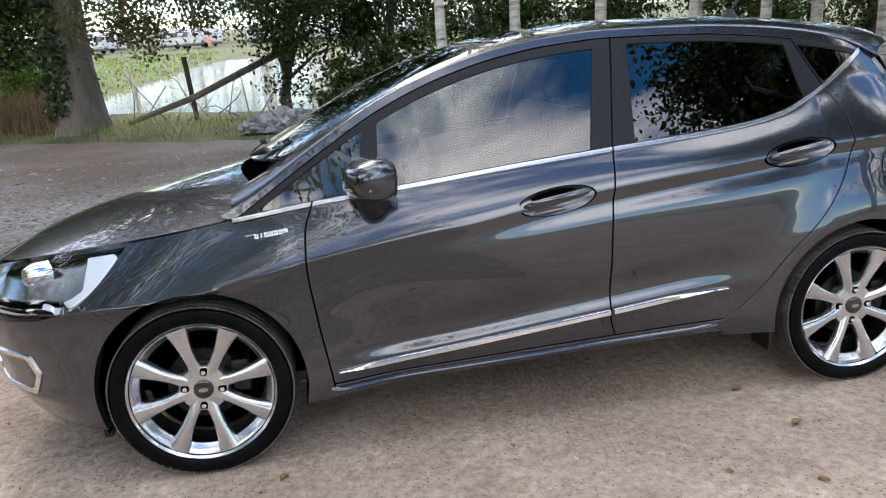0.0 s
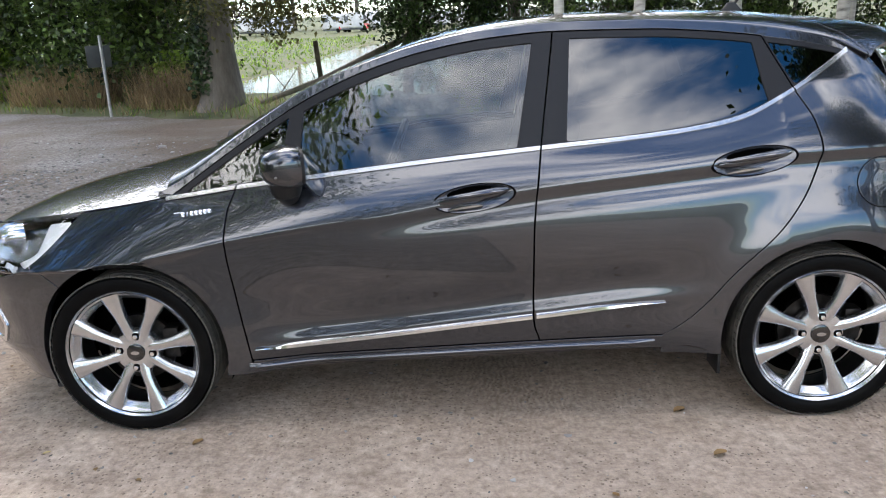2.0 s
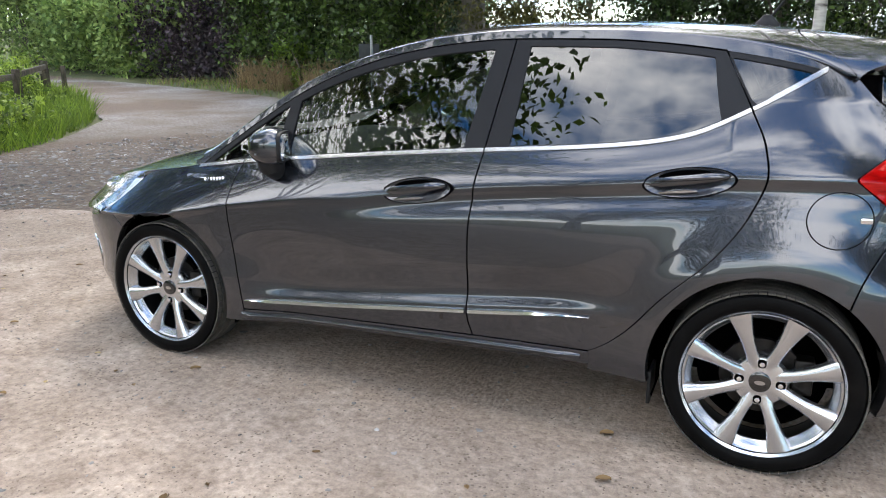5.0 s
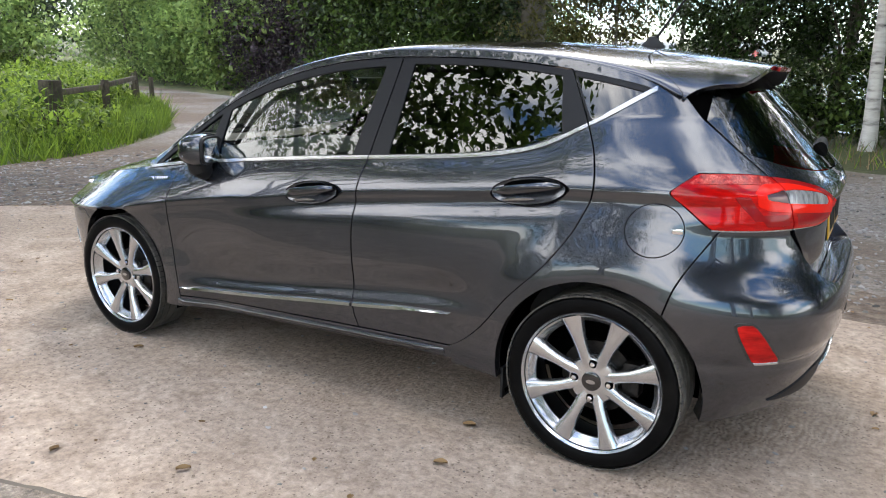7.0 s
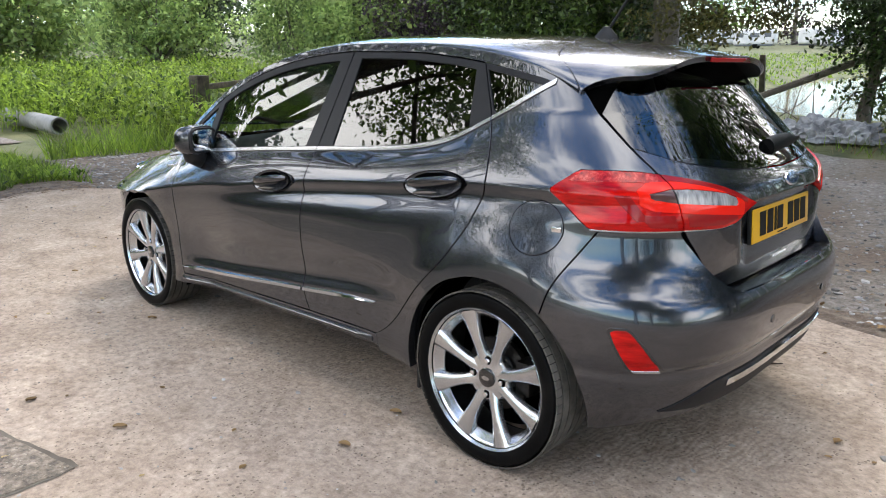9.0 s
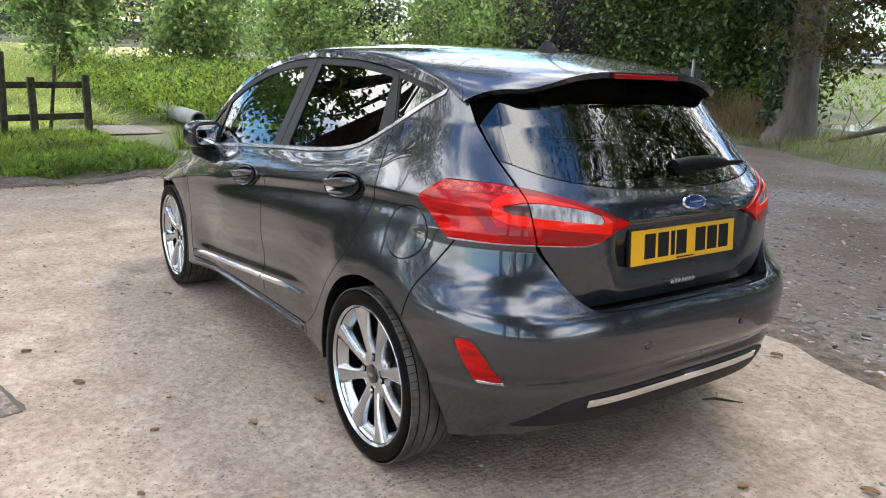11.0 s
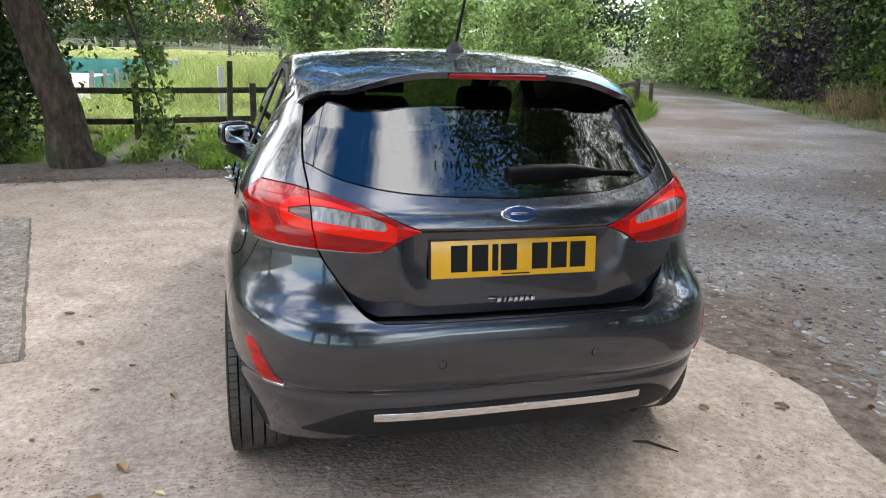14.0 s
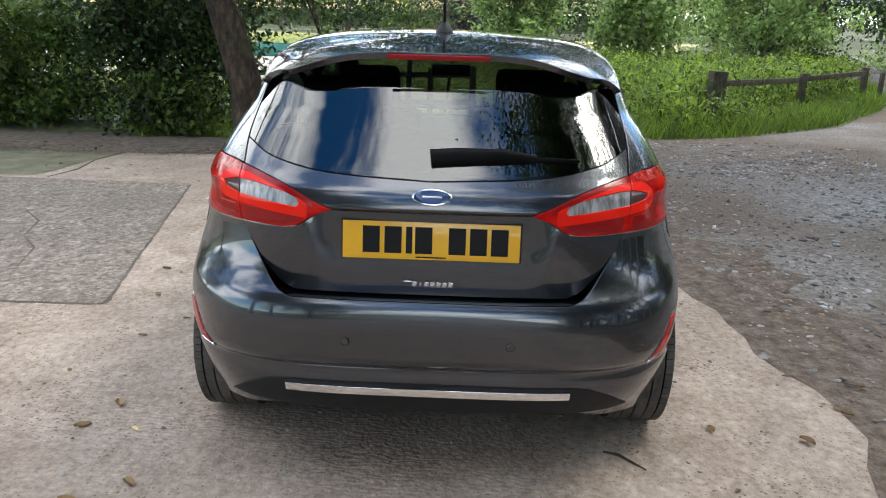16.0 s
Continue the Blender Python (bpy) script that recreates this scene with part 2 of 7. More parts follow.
def tube(points, radii, sides=8, bm=None, cap=True):
    """A tapered tube along points."""
    bm = bm or bmesh.new()
    pts = [Vector(p) for p in points]
    rings, up = [], Vector((0.31, 0.17, 0.94))
    for i, p in enumerate(pts):
        d = (pts[min(i + 1, len(pts) - 1)] - pts[max(i - 1, 0)]).normalized()
        a = d.cross(up)
        if a.length < 0.05:
            a = d.cross(Vector((1, 0, 0)))
        a.normalize()
        b = d.cross(a)
        r = radii[i] if hasattr(radii, "__len__") else radii
        rings.append([bm.verts.new(p + r * (math.cos(2 * math.pi * k / sides) * a + math.sin(2 * math.pi * k / sides) * b)) for k in range(sides)])
    for a, b in zip(rings, rings[1:]):
        for k in range(sides):
            bm.faces.new((a[k], b[k], b[(k + 1) % sides], a[(k + 1) % sides]))
    if cap:
        bm.faces.new(rings[0])
        bm.faces.new(rings[-1][::-1])
    return bm


def curve_fn(pairs):
    """Smooth monotone curve through (x, y) knots, for arrays."""
    xs, ys = np.array([p[0] for p in pairs], float), np.array([p[1] for p in pairs], float)
    h = np.diff(xs)
    d = np.diff(ys) / h
    m = np.zeros(len(xs))
    m[0], m[-1] = d[0], d[-1]
    for i in range(1, len(xs) - 1):
        if d[i - 1] * d[i] > 0:
            w1, w2 = 2 * h[i] + h[i - 1], h[i] + 2 * h[i - 1]
            m[i] = (w1 + w2) / (w1 / d[i - 1] + w2 / d[i])

    def f(x):
        x = np.clip(np.asarray(x, float), xs[0], xs[-1])
        i = np.clip(np.searchsorted(xs, x) - 1, 0, len(h) - 1)
        t = (x - xs[i]) / h[i]
        return (1 + 2 * t) * (1 - t) ** 2 * ys[i] + t * (1 - t) ** 2 * h[i] * m[i] + t * t * (3 - 2 * t) * ys[i + 1] + t * t * (t - 1) * h[i] * m[i + 1]
    return f


# ---- the car: nose towards -x, near side towards -y, origin on the ground between the axles ----
AXLE, HUB, ARCH = 1.2465, 0.308, 0.358
crease_z = curve_fn([(-2.2, 0.60), (-1.3, 0.645), (-0.85, 0.722), (-0.34, 0.79), (0.24, 0.865), (0.84, 0.922), (1.2, 0.958), (1.6, 0.965), (2.0, 0.965)])
trim_z = curve_fn([(-2.2, 0.29), (-0.78, 0.322), (0.23, 0.41), (0.68, 0.452), (1.1, 0.46), (2.0, 0.46)])
chrome_lo = curve_fn([(-1.09, 0.858), (-0.812, 0.897), (-0.547, 0.925), (-0.139, 0.963), (0.265, 0.994), (0.649, 1.022), (0.841, 1.045), (0.956, 1.070), (1.134, 1.152), (1.34, 1.276)])
glass_top = curve_fn([(-1.075, 0.868), (-0.765, 1.07), (-0.545, 1.197), (-0.33, 1.284), (-0.12, 1.34), (0.09, 1.372), (0.322, 1.386), (0.66, 1.38), (0.853, 1.365), (1.042, 1.341), (1.25, 1.303), (1.325, 1.283), (1.36, 1.262)])
rail_z = curve_fn([(-1.2, 0.86), (-1.07, 0.905), (-0.77, 1.098), (-0.556, 1.225), (-0.348, 1.306), (-0.144, 1.362), (0.06, 1.396), (0.32, 1.413), (0.66, 1.408), (0.85, 1.395), (1.04, 1.373), (1.2, 1.340), (1.33, 1.302), (1.40, 1.270), (1.445, 1.252), (1.55, 1.245), (1.65, 1.240)])
roof_z = curve_fn([(-1.2, 0.95), (-1.08, 0.995), (-0.9, 1.083), (-0.6, 1.228), (-0.3, 1.35), (-0.1, 1.41), (0.1, 1.442), (0.4, 1.464), (0.8, 1.458), (1.14, 1.436), (1.4, 1.402), (1.65, 1.362)])
rear_x = curve_fn([(0.15, 1.80), (0.6, 1.85), (0.68, 1.862), (0.8, 1.884), (0.92, 1.892), (0.965, 1.882), (1.02, 1.836), (1.1, 1.766), (1.2, 1.677), (1.3, 1.585), (1.42, 1.471)])
bumper_x = curve_fn([(0.15, 1.79), (0.25, 1.86), (0.33, 1.900), (0.385, 1.914), (0.41, 1.917), (0.437, 1.914), (0.470, 1.938), (0.5, 1.950), (0.58, 1.957), (0.635, 1.950), (0.665, 1.938), (0.69, 1.918), (0.72, 1.899), (0.76, 1.885), (0.80, 1.878), (0.87, 1.872)])
nose_x = curve_fn([(0.15, -1.98), (0.25, -2.05), (0.4, -2.095), (0.55, -2.105), (0.68, -2.07), (0.76, -2.02), (0.82, -1.96), (0.9, -1.85), (1.0, -1.7), (1.5, -1.5)])
corner_q = curve_fn([(0.15, 4.2), (0.58, 4.0), (0.7, 3.6), (0.86, 3.2), (1.0, 2.9), (1.1, 2.75), (1.5, 2.9)])


rear_w = curve_fn([(0.15, 0.775), (0.2, 0.797), (0.3, 0.830), (0.42, 0.846), (0.445, 0.850), (0.475, 0.858), (0.6, 0.859), (0.66, 0.855), (0.72, 0.843), (0.80, 0.824), (0.88, 0.806), (0.935, 0.794), (0.965, 0.801), (1.6, 0.801)])
corner_w = curve_fn([(0.15, 0.775), (0.2, 0.797), (0.3, 0.832), (0.40, 0.848), (0.435, 0.849), (0.472, 0.858), (0.6, 0.864), (0.65, 0.860), (0.69, 0.846), (0.73, 0.830), (0.77, 0.820), (0.82, 0.814), (0.88, 0.806), (0.935, 0.797), (0.965, 0.801), (1.6, 0.801)])
outer_x = lambda z: bumper_x(z) + (rear_x(z) - bumper_x(z)) * ramp(z, 0.835, 0.885)


def ramp(v, a, b):
    t = np.clip((v - a) / (b - a), 0, 1)
    return t * t * (3 - 2 * t)


def upper_half_width(x, z):
    t = np.maximum(0.0, -0.3 - x)
    fade = np.clip((z - 0.58) / 0.27, 0, 1)
    return 0.750 - 0.43 * (z - 1.005) - 0.15 * t * t * fade


mid_bulge = [curve_fn([(-2.2, a), (-0.6, a), (0.15, b), (0.9, c), (2.0, c)]) for a, b, c in ((-0.022, 0.016, 0.035), (-0.010, 0.021, 0.033), (-0.002, 0.017, 0.021))]


def half_width(x, z):
    """Half width of the body shell before its corners are rounded."""
    x, z = np.broadcast_arrays(np.asarray(x, float), np.asarray(z, float))
    zc, zt = crease_z(x), trim_z(x)
    lift = 0.008 + 0.012 * ramp(x, 0.1, 0.7) + 0.014 * ramp(x, 0.9, 1.4)
    yc = np.minimum(upper_half_width(x, zc) + lift, 0.848)
    belt = chrome_lo(np.clip(x, -1.0, 1.2))
    u = np.clip((belt - z) / np.maximum(belt - zc, 0.02), 0, 1)
    up = np.minimum(upper_half_width(x, z) + lift * np.sin(np.pi * 0.5 * u) + 0.006 * np.sin(np.pi * u), yc + 0.02)
    side = np.where(x < -0.9, 0.006, 0.0)
    tuck = 0.010 * ramp(x, -0.55, 0.3)
    d = zc - zt
    low_y = yc - tuck
    swell = ramp(x, 0.5, 0.95)
    kz = np.stack([0 * x + 0.15, 0 * x + 0.2, 0 * x + 0.265, zt - 0.012, zt + 0.012, zt + 0.14 * d, zt + 0.40 * d, zc - 0.42 * d, zc - 0.21 * d, zc - 0.032, zc + 0 * x], -1)
    ky = np.stack([0.745 + 0.02 * swell, 0.778 + 0.02 * swell, 0.806 + 0.02 * swell, 0.826 + 0.006 * swell, 0.829 + 0.004 * swell, 0.815 + 0.017 * swell] + [low_y + f(x) for f in mid_bulge] + [low_y, yc], -1)
    slope = np.zeros_like(ky)
    dd = np.diff(ky, axis=-1) / np.maximum(np.diff(kz, axis=-1), 1e-4)
    slope[..., 1:-1] = 0.5 * (dd[..., 1:] + dd[..., :-1])
    slope[..., 0], slope[..., -1], slope[..., -2] = dd[..., 0], dd[..., -1], 0.0
    low = ky[..., 0].copy()
    for k in range(ky.shape[-1] - 1):
        h = np.maximum(kz[..., k + 1] - kz[..., k], 1e-4)
        t = (z - kz[..., k]) / h
        s = (1 + 2 * t) * (1 - t) ** 2 * ky[..., k] + t * (1 - t) ** 2 * h * slope[..., k] + t * t * (3 - 2 * t) * ky[..., k + 1] + t * t * (t - 1) * h * slope[..., k + 1]
        low = np.where((t >= 0) & (t <= 1), s, low)
    low = low + (rear_w(z) - low) * ramp(x, 0.95, 1.42)
    low = low + (corner_w(z) - low) * ramp(x, 1.42, 1.62)
    y = np.where(z > zc, up, low) + side
    for a in (-AXLE, AXLE):
        r = np.hypot(x - a, z - HUB)
        w = np.clip(1 - (r - ARCH - 0.01) / (0.36 if a < 0 else 0.20), 0, 1)
        want = 0.852 if a < 0 else 0.856
        y = y + np.maximum(0, want - y) * (w * w * (3 - 2 * w)) * np.clip((zc - z) / 0.30, 0, 1) * (1.0 if a < 0 else ramp(x, 0.72, 1.05))
    low_z = np.clip((0.42 - z) / 0.21, 0, 1.2)
    return y * (1 - 0.08 * ramp(x, 1.46, 1.62) * low_z ** 1.25)


def shell(profile, z0, z1, nz, x_from=-1.2, side_steps=150, corner_steps=64, front=True, pw=lambda z: 3.0, qw=corner_q):
    """Points of one half of the shell (near side), rows by height, columns from the nose round to the tail."""
    z = np.linspace(z0, z1, nz)[:, None]
    xs = 1.1
    length = profile(z) - xs
    a = np.linspace(0, 1, corner_steps)[None, 1:] * np.pi / 2
    cols_x, cols_y = [], []
    if front:
        nl = -1.2 - nose_x(z)
        b = np.linspace(1, 0, 40)[None, :-1] * np.pi / 2
        x = -1.2 - nl * np.sin(b) ** (2 / 2.2)
        cols_x.append(x)
        cols_y.append(half_width(x, z + 0 * x) * np.cos(b).clip(1e-9) ** (2 / 3.0))
    x = np.linspace(x_from, xs, side_steps)[None, :] + 0 * z
    cols_x.append(x)
    cols_y.append(half_width(x, z + 0 * x))
    x = xs + length * np.sin(a) ** (2 / pw(z))
    cols_x.append(x)
    cols_y.append(half_width(np.minimum(x, 1.75), z + 0 * x) * np.cos(a).clip(1e-9) ** (2 / qw(z)))
    X, Y = np.concatenate(cols_x, 1), np.concatenate(cols_y, 1)
    for k in range(14):
        soft = Y.copy()
        soft[:, 1:-1] = 0.5 * Y[:, 1:-1] + 0.25 * (Y[:, 2:] + Y[:, :-2])
        Y = np.where((X > -1.13) & (X < 1.06), soft, Y)
    for k in range(5):
        soft = Y.copy()
        soft[1:-1, 1:-1] = 0.25 * Y[1:-1, 1:-1] + 0.1875 * (Y[2:, 1:-1] + Y[:-2, 1:-1] + Y[1:-1, 2:] + Y[1:-1, :-2])
        Y = np.where((X > -1.15) & (X < 1.5), soft, Y)
    return np.stack([X, -Y, z + 0 * X], -1)


class Sheet:
    """Polygons on a smooth surface that can be cut along curves."""

    def __init__(self, verts, normals, faces):
        self.v, self.n, self.f = np.asarray(verts, float), np.asarray(normals, float), faces

    @classmethod
    def grid(cls, pts, flip=False):
        du, dv = np.gradient(pts, axis=1), np.gradient(pts, axis=0)
        n = np.cross(du, dv)
        n /= np.maximum(np.linalg.norm(n, axis=-1, keepdims=True), 1e-9)
        if flip:
            n = -n
        r, c = pts.shape[:2]
        idx = np.arange(r * c).reshape(r, c)
        quads = np.stack([idx[:-1, :-1], idx[:-1, 1:], idx[1:, 1:], idx[1:, :-1]], -1).reshape(-1, 4)
        if flip:
            quads = quads[:, ::-1]
        return cls(pts.reshape(-1, 3), n.reshape(-1, 3), [tuple(q) for q in quads.tolist()])

    def cut(self, *tests):
        """Keeps the part where every test (a function of x, |y|, z) is positive."""
        s = self
        for test in tests:
            s = s._cut(test)
        return s

    def _cut(self, test):
        d = test(self.v[:, 0], np.abs(self.v[:, 1]), self.v[:, 2])
        d = np.where(np.abs(d) < 1e-7, 1e-7, d)
        inside = (d > 0).tolist()
        verts, normals, faces, made = list(self.v), list(self.n), [], {}
        for f in self.f:
            k = [inside[i] for i in f]
            if all(k):
                faces.append(f)
            elif any(k):
                poly = []
                for i, j in zip(f, f[1:] + f[:1]):
                    if inside[i]:
                        poly.append(i)
                    if inside[i] != inside[j]:
                        key = (min(i, j), max(i, j))
                        if key not in made:
                            t = d[i] / (d[i] - d[j])
                            made[key] = len(verts)
                            verts.append(self.v[i] + t * (self.v[j] - self.v[i]))
                            nn = self.n[i] + t * (self.n[j] - self.n[i])
                            normals.append(nn / max(np.linalg.norm(nn), 1e-9))
                        poly.append(made[key])
                if len(poly) > 2:
                    faces.append(tuple(poly))
        used = sorted({i for f in faces for i in f})
        to = {i: k for k, i in enumerate(used)}
        return Sheet(np.array([verts[i] for i in used]).reshape(-1, 3), np.array([normals[i] for i in used]).reshape(-1, 3), [tuple(to[i] for i in f) for f in faces])

    def moved(self, by):
        return Sheet(self.v + by * self.n, self.n, self.f)

    def mirrored(self):
        k = np.array([1, -1, 1.0])
        return Sheet(self.v * k, self.n * k, [f[::-1] for f in self.f])

    def joined(self, other):
        b = len(self.v)
        return Sheet(np.concatenate([self.v, other.v]), np.concatenate([self.n, other.n]), self.f + [tuple(i + b for i in f) for f in other.f])

    def build(self, name, mat, parent, label="", rim=0.012, lip=0.0015):
        """A mesh object with its edges turned inwards by rim, over a small rounded lip."""
        v, n, f = list(self.v), list(self.n), list(self.f)
        if rim and f:
            edge = {}
            for face in self.f:
                for i, j in zip(face, face[1:] + face[:1]):
                    edge[(i, j)] = 1
            ring = [(i, j) for (i, j) in edge if (j, i) not in edge and abs(self.v[i][1]) + abs(self.v[j][1]) > 1e-4]
            low, deep, out = {}, {}, {}
            for i, j in ring:
                w = np.cross(self.v[j] - self.v[i], self.n[i])
                w /= max(np.linalg.norm(w), 1e-9)
                for k in (i, j):
                    out[k] = out.get(k, 0) + w
            for k, w in out.items():
                w = w / max(np.linalg.norm(w), 1e-9)
                low[k] = len(v)
                v.append(self.v[k] + w * lip - self.n[k] * lip)
                n.append(w)
                deep[k] = len(v)
                v.append(self.v[k] + w * lip - self.n[k] * rim)
                n.append(w)
            for i, j in ring:
                f.append((j, i, low[i], low[j]))
                f.append((low[j], low[i], deep[i], deep[j]))
        return mesh_object(name, v, f, mat, parent, label, normals=n)


def both(sheet, name, mat, parents, label="", rim=0.012, out=0.0):
    """The panel on the near side and its mirror image on the off side; parents: one object or a pair."""
    s = sheet.moved(out) if out else sheet
    pair = parents if isinstance(parents, tuple) else (parents, parents)
    return s.build(name, mat, pair[0], label, rim), s.mirrored().build(name, mat, pair[1], label, rim)


def line(*pts):
    """x as a smooth function of z (or any one of another) through points."""
    return curve_fn(sorted(pts))


car = thing("hatchback_car", "dark grey metallic five-door hatchback parked on concrete", "car")
GAP = 0.0038
body = Sheet.grid(shell(outer_x, 0.16, 1.42, 210, side_steps=200))
gate_skin = Sheet.grid(shell(rear_x, 0.6, 1.42, 130, x_from=1.0, side_steps=10, front=False))
shut_a = line((0.2, -0.795), (0.28, -0.803), (0.54, -0.838), (0.713, -0.853), (0.818, -0.846), (0.909, -0.813), (1.0, -0.77))
shut_b = line((0.2, 0.262), (0.313, 0.248), (0.37, 0.231), (0.412, 0.227), (0.54, 0.229), (0.707, 0.232), (0.844, 0.244), (1.005, 0.265), (1.384, 0.322), (1.45, 0.33))
shut_c = line((0.2, 0.50), (0.3, 0.61), (0.326, 0.69), (0.391, 0.784), (0.56, 0.93), (0.721, 1.085), (0.853, 1.168), (0.97, 1.205), (1.051, 1.19), (1.162, 1.137), (1.335, 1.046), (1.45, 0.99))
door_low = curve_fn([(-1.0, 0.272), (-0.8, 0.276), (0.25, 0.311), (0.68, 0.323), (1.0, 0.34)])
hatch_y = line((0.60, 0.36), (0.655, 0.40), (0.685, 0.455), (0.783, 0.532), (0.86, 0.575), (0.95, 0.588), (1.02, 0.592), (1.095, 0.600), (1.256, 0.578), (1.364, 0.553), (1.45, 0.54))
bumper_edge = line((0.1, 1.40), (0.5, 1.45), (0.659, 1.488), (0.859, 1.598), (1.0, 1.68))
nose_edge = line((0.1, -1.45), (0.5, -1.45), (0.55, -1.465), (0.60, -1.52), (0.655, -1.605), (0.9, -1.75))
lamp_top = curve_fn([(0.29, 0.921), (0.33, 0.935), (0.391, 0.962), (0.45, 0.984), (0.584, 1.017), (0.65, 1.027), (0.70, 1.028), (0.85, 1.02)])
lamp_low = curve_fn([(0.29, 0.919), (0.345, 0.898), (0.40, 0.866), (0.45, 0.858), (0.58, 0.861), (0.69, 0.860), (0.85, 0.862)])
head_top = curve_fn([(-2.1, 0.66), (-1.95, 0.715), (-1.75, 0.765), (-1.6, 0.793), (-1.447, 0.812), (-1.4, 0.815)])
head_low = curve_fn([(-2.1, 0.575), (-1.95, 0.58), (-1.8, 0.59), (-1.65, 0.625), (-1.58, 0.665), (-1.50, 0.745), (-1.447, 0.81), (-1.4, 0.83)])
hood_y = curve_fn([(-2.0, 0.30), (-1.9, 0.44), (-1.7, 0.555), (-1.447, 0.640), (-1.15, 0.699), (-1.0, 0.72)])
hood_edge = curve_fn([(-2.05, 0.70), (-1.9, 0.74), (-1.7, 0.775), (-1.447, 0.812), (-1.15, 0.858), (-1.0, 0.89)])
hood_mid = curve_fn([(-2.06, 0.685), (-1.98, 0.74), (-1.85, 0.79), (-1.7, 0.832), (-1.45, 0.888), (-1.2, 0.942), (-1.0, 0.975)])
in_hatch = lambda x, y, z: np.minimum(np.minimum(hatch_y(z) - y, x - 1.33), z - 0.662)
in_lamp = lambda x, y, z: np.minimum(np.minimum(lamp_top(y) - z, z - lamp_low(y)), np.minimum(np.minimum(x - 1.448, 0.75 * (x - 1.443 - 1.22 * np.abs(z - 0.969))), y - 0.29))
in_head = lambda x, y, z: np.minimum(np.minimum(head_top(x) - z, z - head_low(x)), -1.43 - x)
front_arch = lambda x, y, z: np.hypot(x + AXLE, z - HUB) - ARCH
rear_arch = lambda x, y, z: np.hypot(x - AXLE, z - HUB) - ARCH
outside = lambda f, g=GAP: (lambda x, y, z: -f(x, y, z) - g)
inside = lambda f, g=GAP: (lambda x, y, z: f(x, y, z) - g)

# doors
door_label = "grey metallic door with chrome waist strip"
front_doors = both(body.cut(lambda x, y, z: x - shut_a(z) - GAP, lambda x, y, z: shut_b(z) - x - GAP, lambda x, y, z: z - door_low(x) - GAP, lambda x, y, z: chrome_lo(x) - z), "front_door", PAINT, car, door_label)
rear_doors = both(body.cut(lambda x, y, z: x - shut_b(z) - GAP, lambda x, y, z: shut_c(z) - x - GAP, lambda x, y, z: z - door_low(x) - GAP, lambda x, y, z: chrome_lo(x) - z), "rear_door", PAINT, car, door_label)
sills = both(body.cut(lambda x, y, z: door_low(x) - z - GAP, lambda x, y, z: x + 0.798, lambda x, y, z: 0.6895 - x, front_arch, lambda x, y, z: z - door_low(x) + 0.05), "sill", PAINT, car, rim=0.05, out=0.0015)
wings = both(body.cut(lambda x, y, z: shut_a(z) - x - GAP, front_arch, lambda x, y, z: x - nose_edge(z) - GAP, lambda x, y, z: np.where(x < -1.09, hood_edge(x), chrome_lo(x)) - z - GAP, outside(in_head), lambda x, y, z: z - 0.222), "front_wing", PAINT, car, "grey metallic front wing", rim=0.03)
noses = both(body.cut(lambda x, y, z: nose_edge(z) - x - GAP, front_arch, lambda x, y, z: hood_edge(x) - z - GAP, outside(in_head), lambda x, y, z: z - 0.19 - 0.05 * np.clip(-1.55 - x, 0, 1)), "front_bumper", PAINT, car, "grey front bumper", rim=0.03)
quarters = both(body.cut(lambda x, y, z: np.maximum(x - shut_c(z) - GAP, np.minimum(z - glass_top(x) - GAP, 1.34 - x)), lambda x, y, z: x + 1.12, rear_arch, lambda x, y, z: np.maximum(bumper_edge(z) - x - GAP, z - 0.859), lambda x, y, z: np.maximum(z - glass_top(x), chrome_lo(x) - z) + np.where(x > 1.345, 1.0, 0.0), outside(in_hatch), outside(in_lamp), lambda x, y, z: rail_z(x) - z, lambda x, y, z: z - 0.2487, lambda x, y, z: x - 0.689 + np.where(z > 0.85, 3, 0)), "quarter_panel", PAINT, car, "grey body side with pillar and roof rail", rim=0.03)
bumper = both(body.cut(lambda x, y, z: x - bumper_edge(z) - GAP, rear_arch, lambda x, y, z: 0.857 - z, outside(lambda x, y, z: np.minimum(hatch_y(z) - y, z - 0.668), 0.004), outside(in_lamp), lambda x, y, z: z - 0.215 - 0.095 * np.clip((0.72 - y) / 0.30, 0, 1)), "rear_bumper", PAINT, car, "grey rear bumper", rim=0.05)

# glazing and pillars
top_in = lambda by: (lambda x, y, z: glass_top(x) - by - z)
waist = lambda x, y, z: z - chrome_lo(x) - 0.013
div1, div2 = line((0.9, -0.655), (1.0, -0.643), (1.14, -0.616), (1.3, -0.58)), line((0.9, -0.592), (0.94, -0.587), (1.13, -0.571), (1.3, -0.555))
gf_r, gr_l = line((0.9, 0.165), (1.006, 0.184), (1.353, 0.249), (1.45, 0.265)), line((0.9, 0.345), (1.018, 0.353), (1.361, 0.379), (1.45, 0.385))
gr_r, q_l = line((0.9, 1.13), (1.109, 1.06), (1.134, 1.05), (1.32, 1.01), (1.45, 0.98)), line((0.9, 1.28), (1.17, 1.142), (1.317, 1.062), (1.45, 1.0))
hole_tri = lambda x, y, z: np.minimum(np.minimum(glass_top(x) - 0.024 - z, z - chrome_lo(x) - 0.016), div1(z) - x)
hole_f = lambda x, y, z: np.minimum(np.minimum(glass_top(x) - 0.032 - z, z - chrome_lo(x) - 0.016), np.minimum(x - div2(z), gf_r(z) - x))
hole_r = lambda x, y, z: np.minimum(np.minimum(glass_top(x) - 0.024 - z, z - chrome_lo(x) - 0.016), np.minimum(x - gr_l(z), gr_r(z) - x))
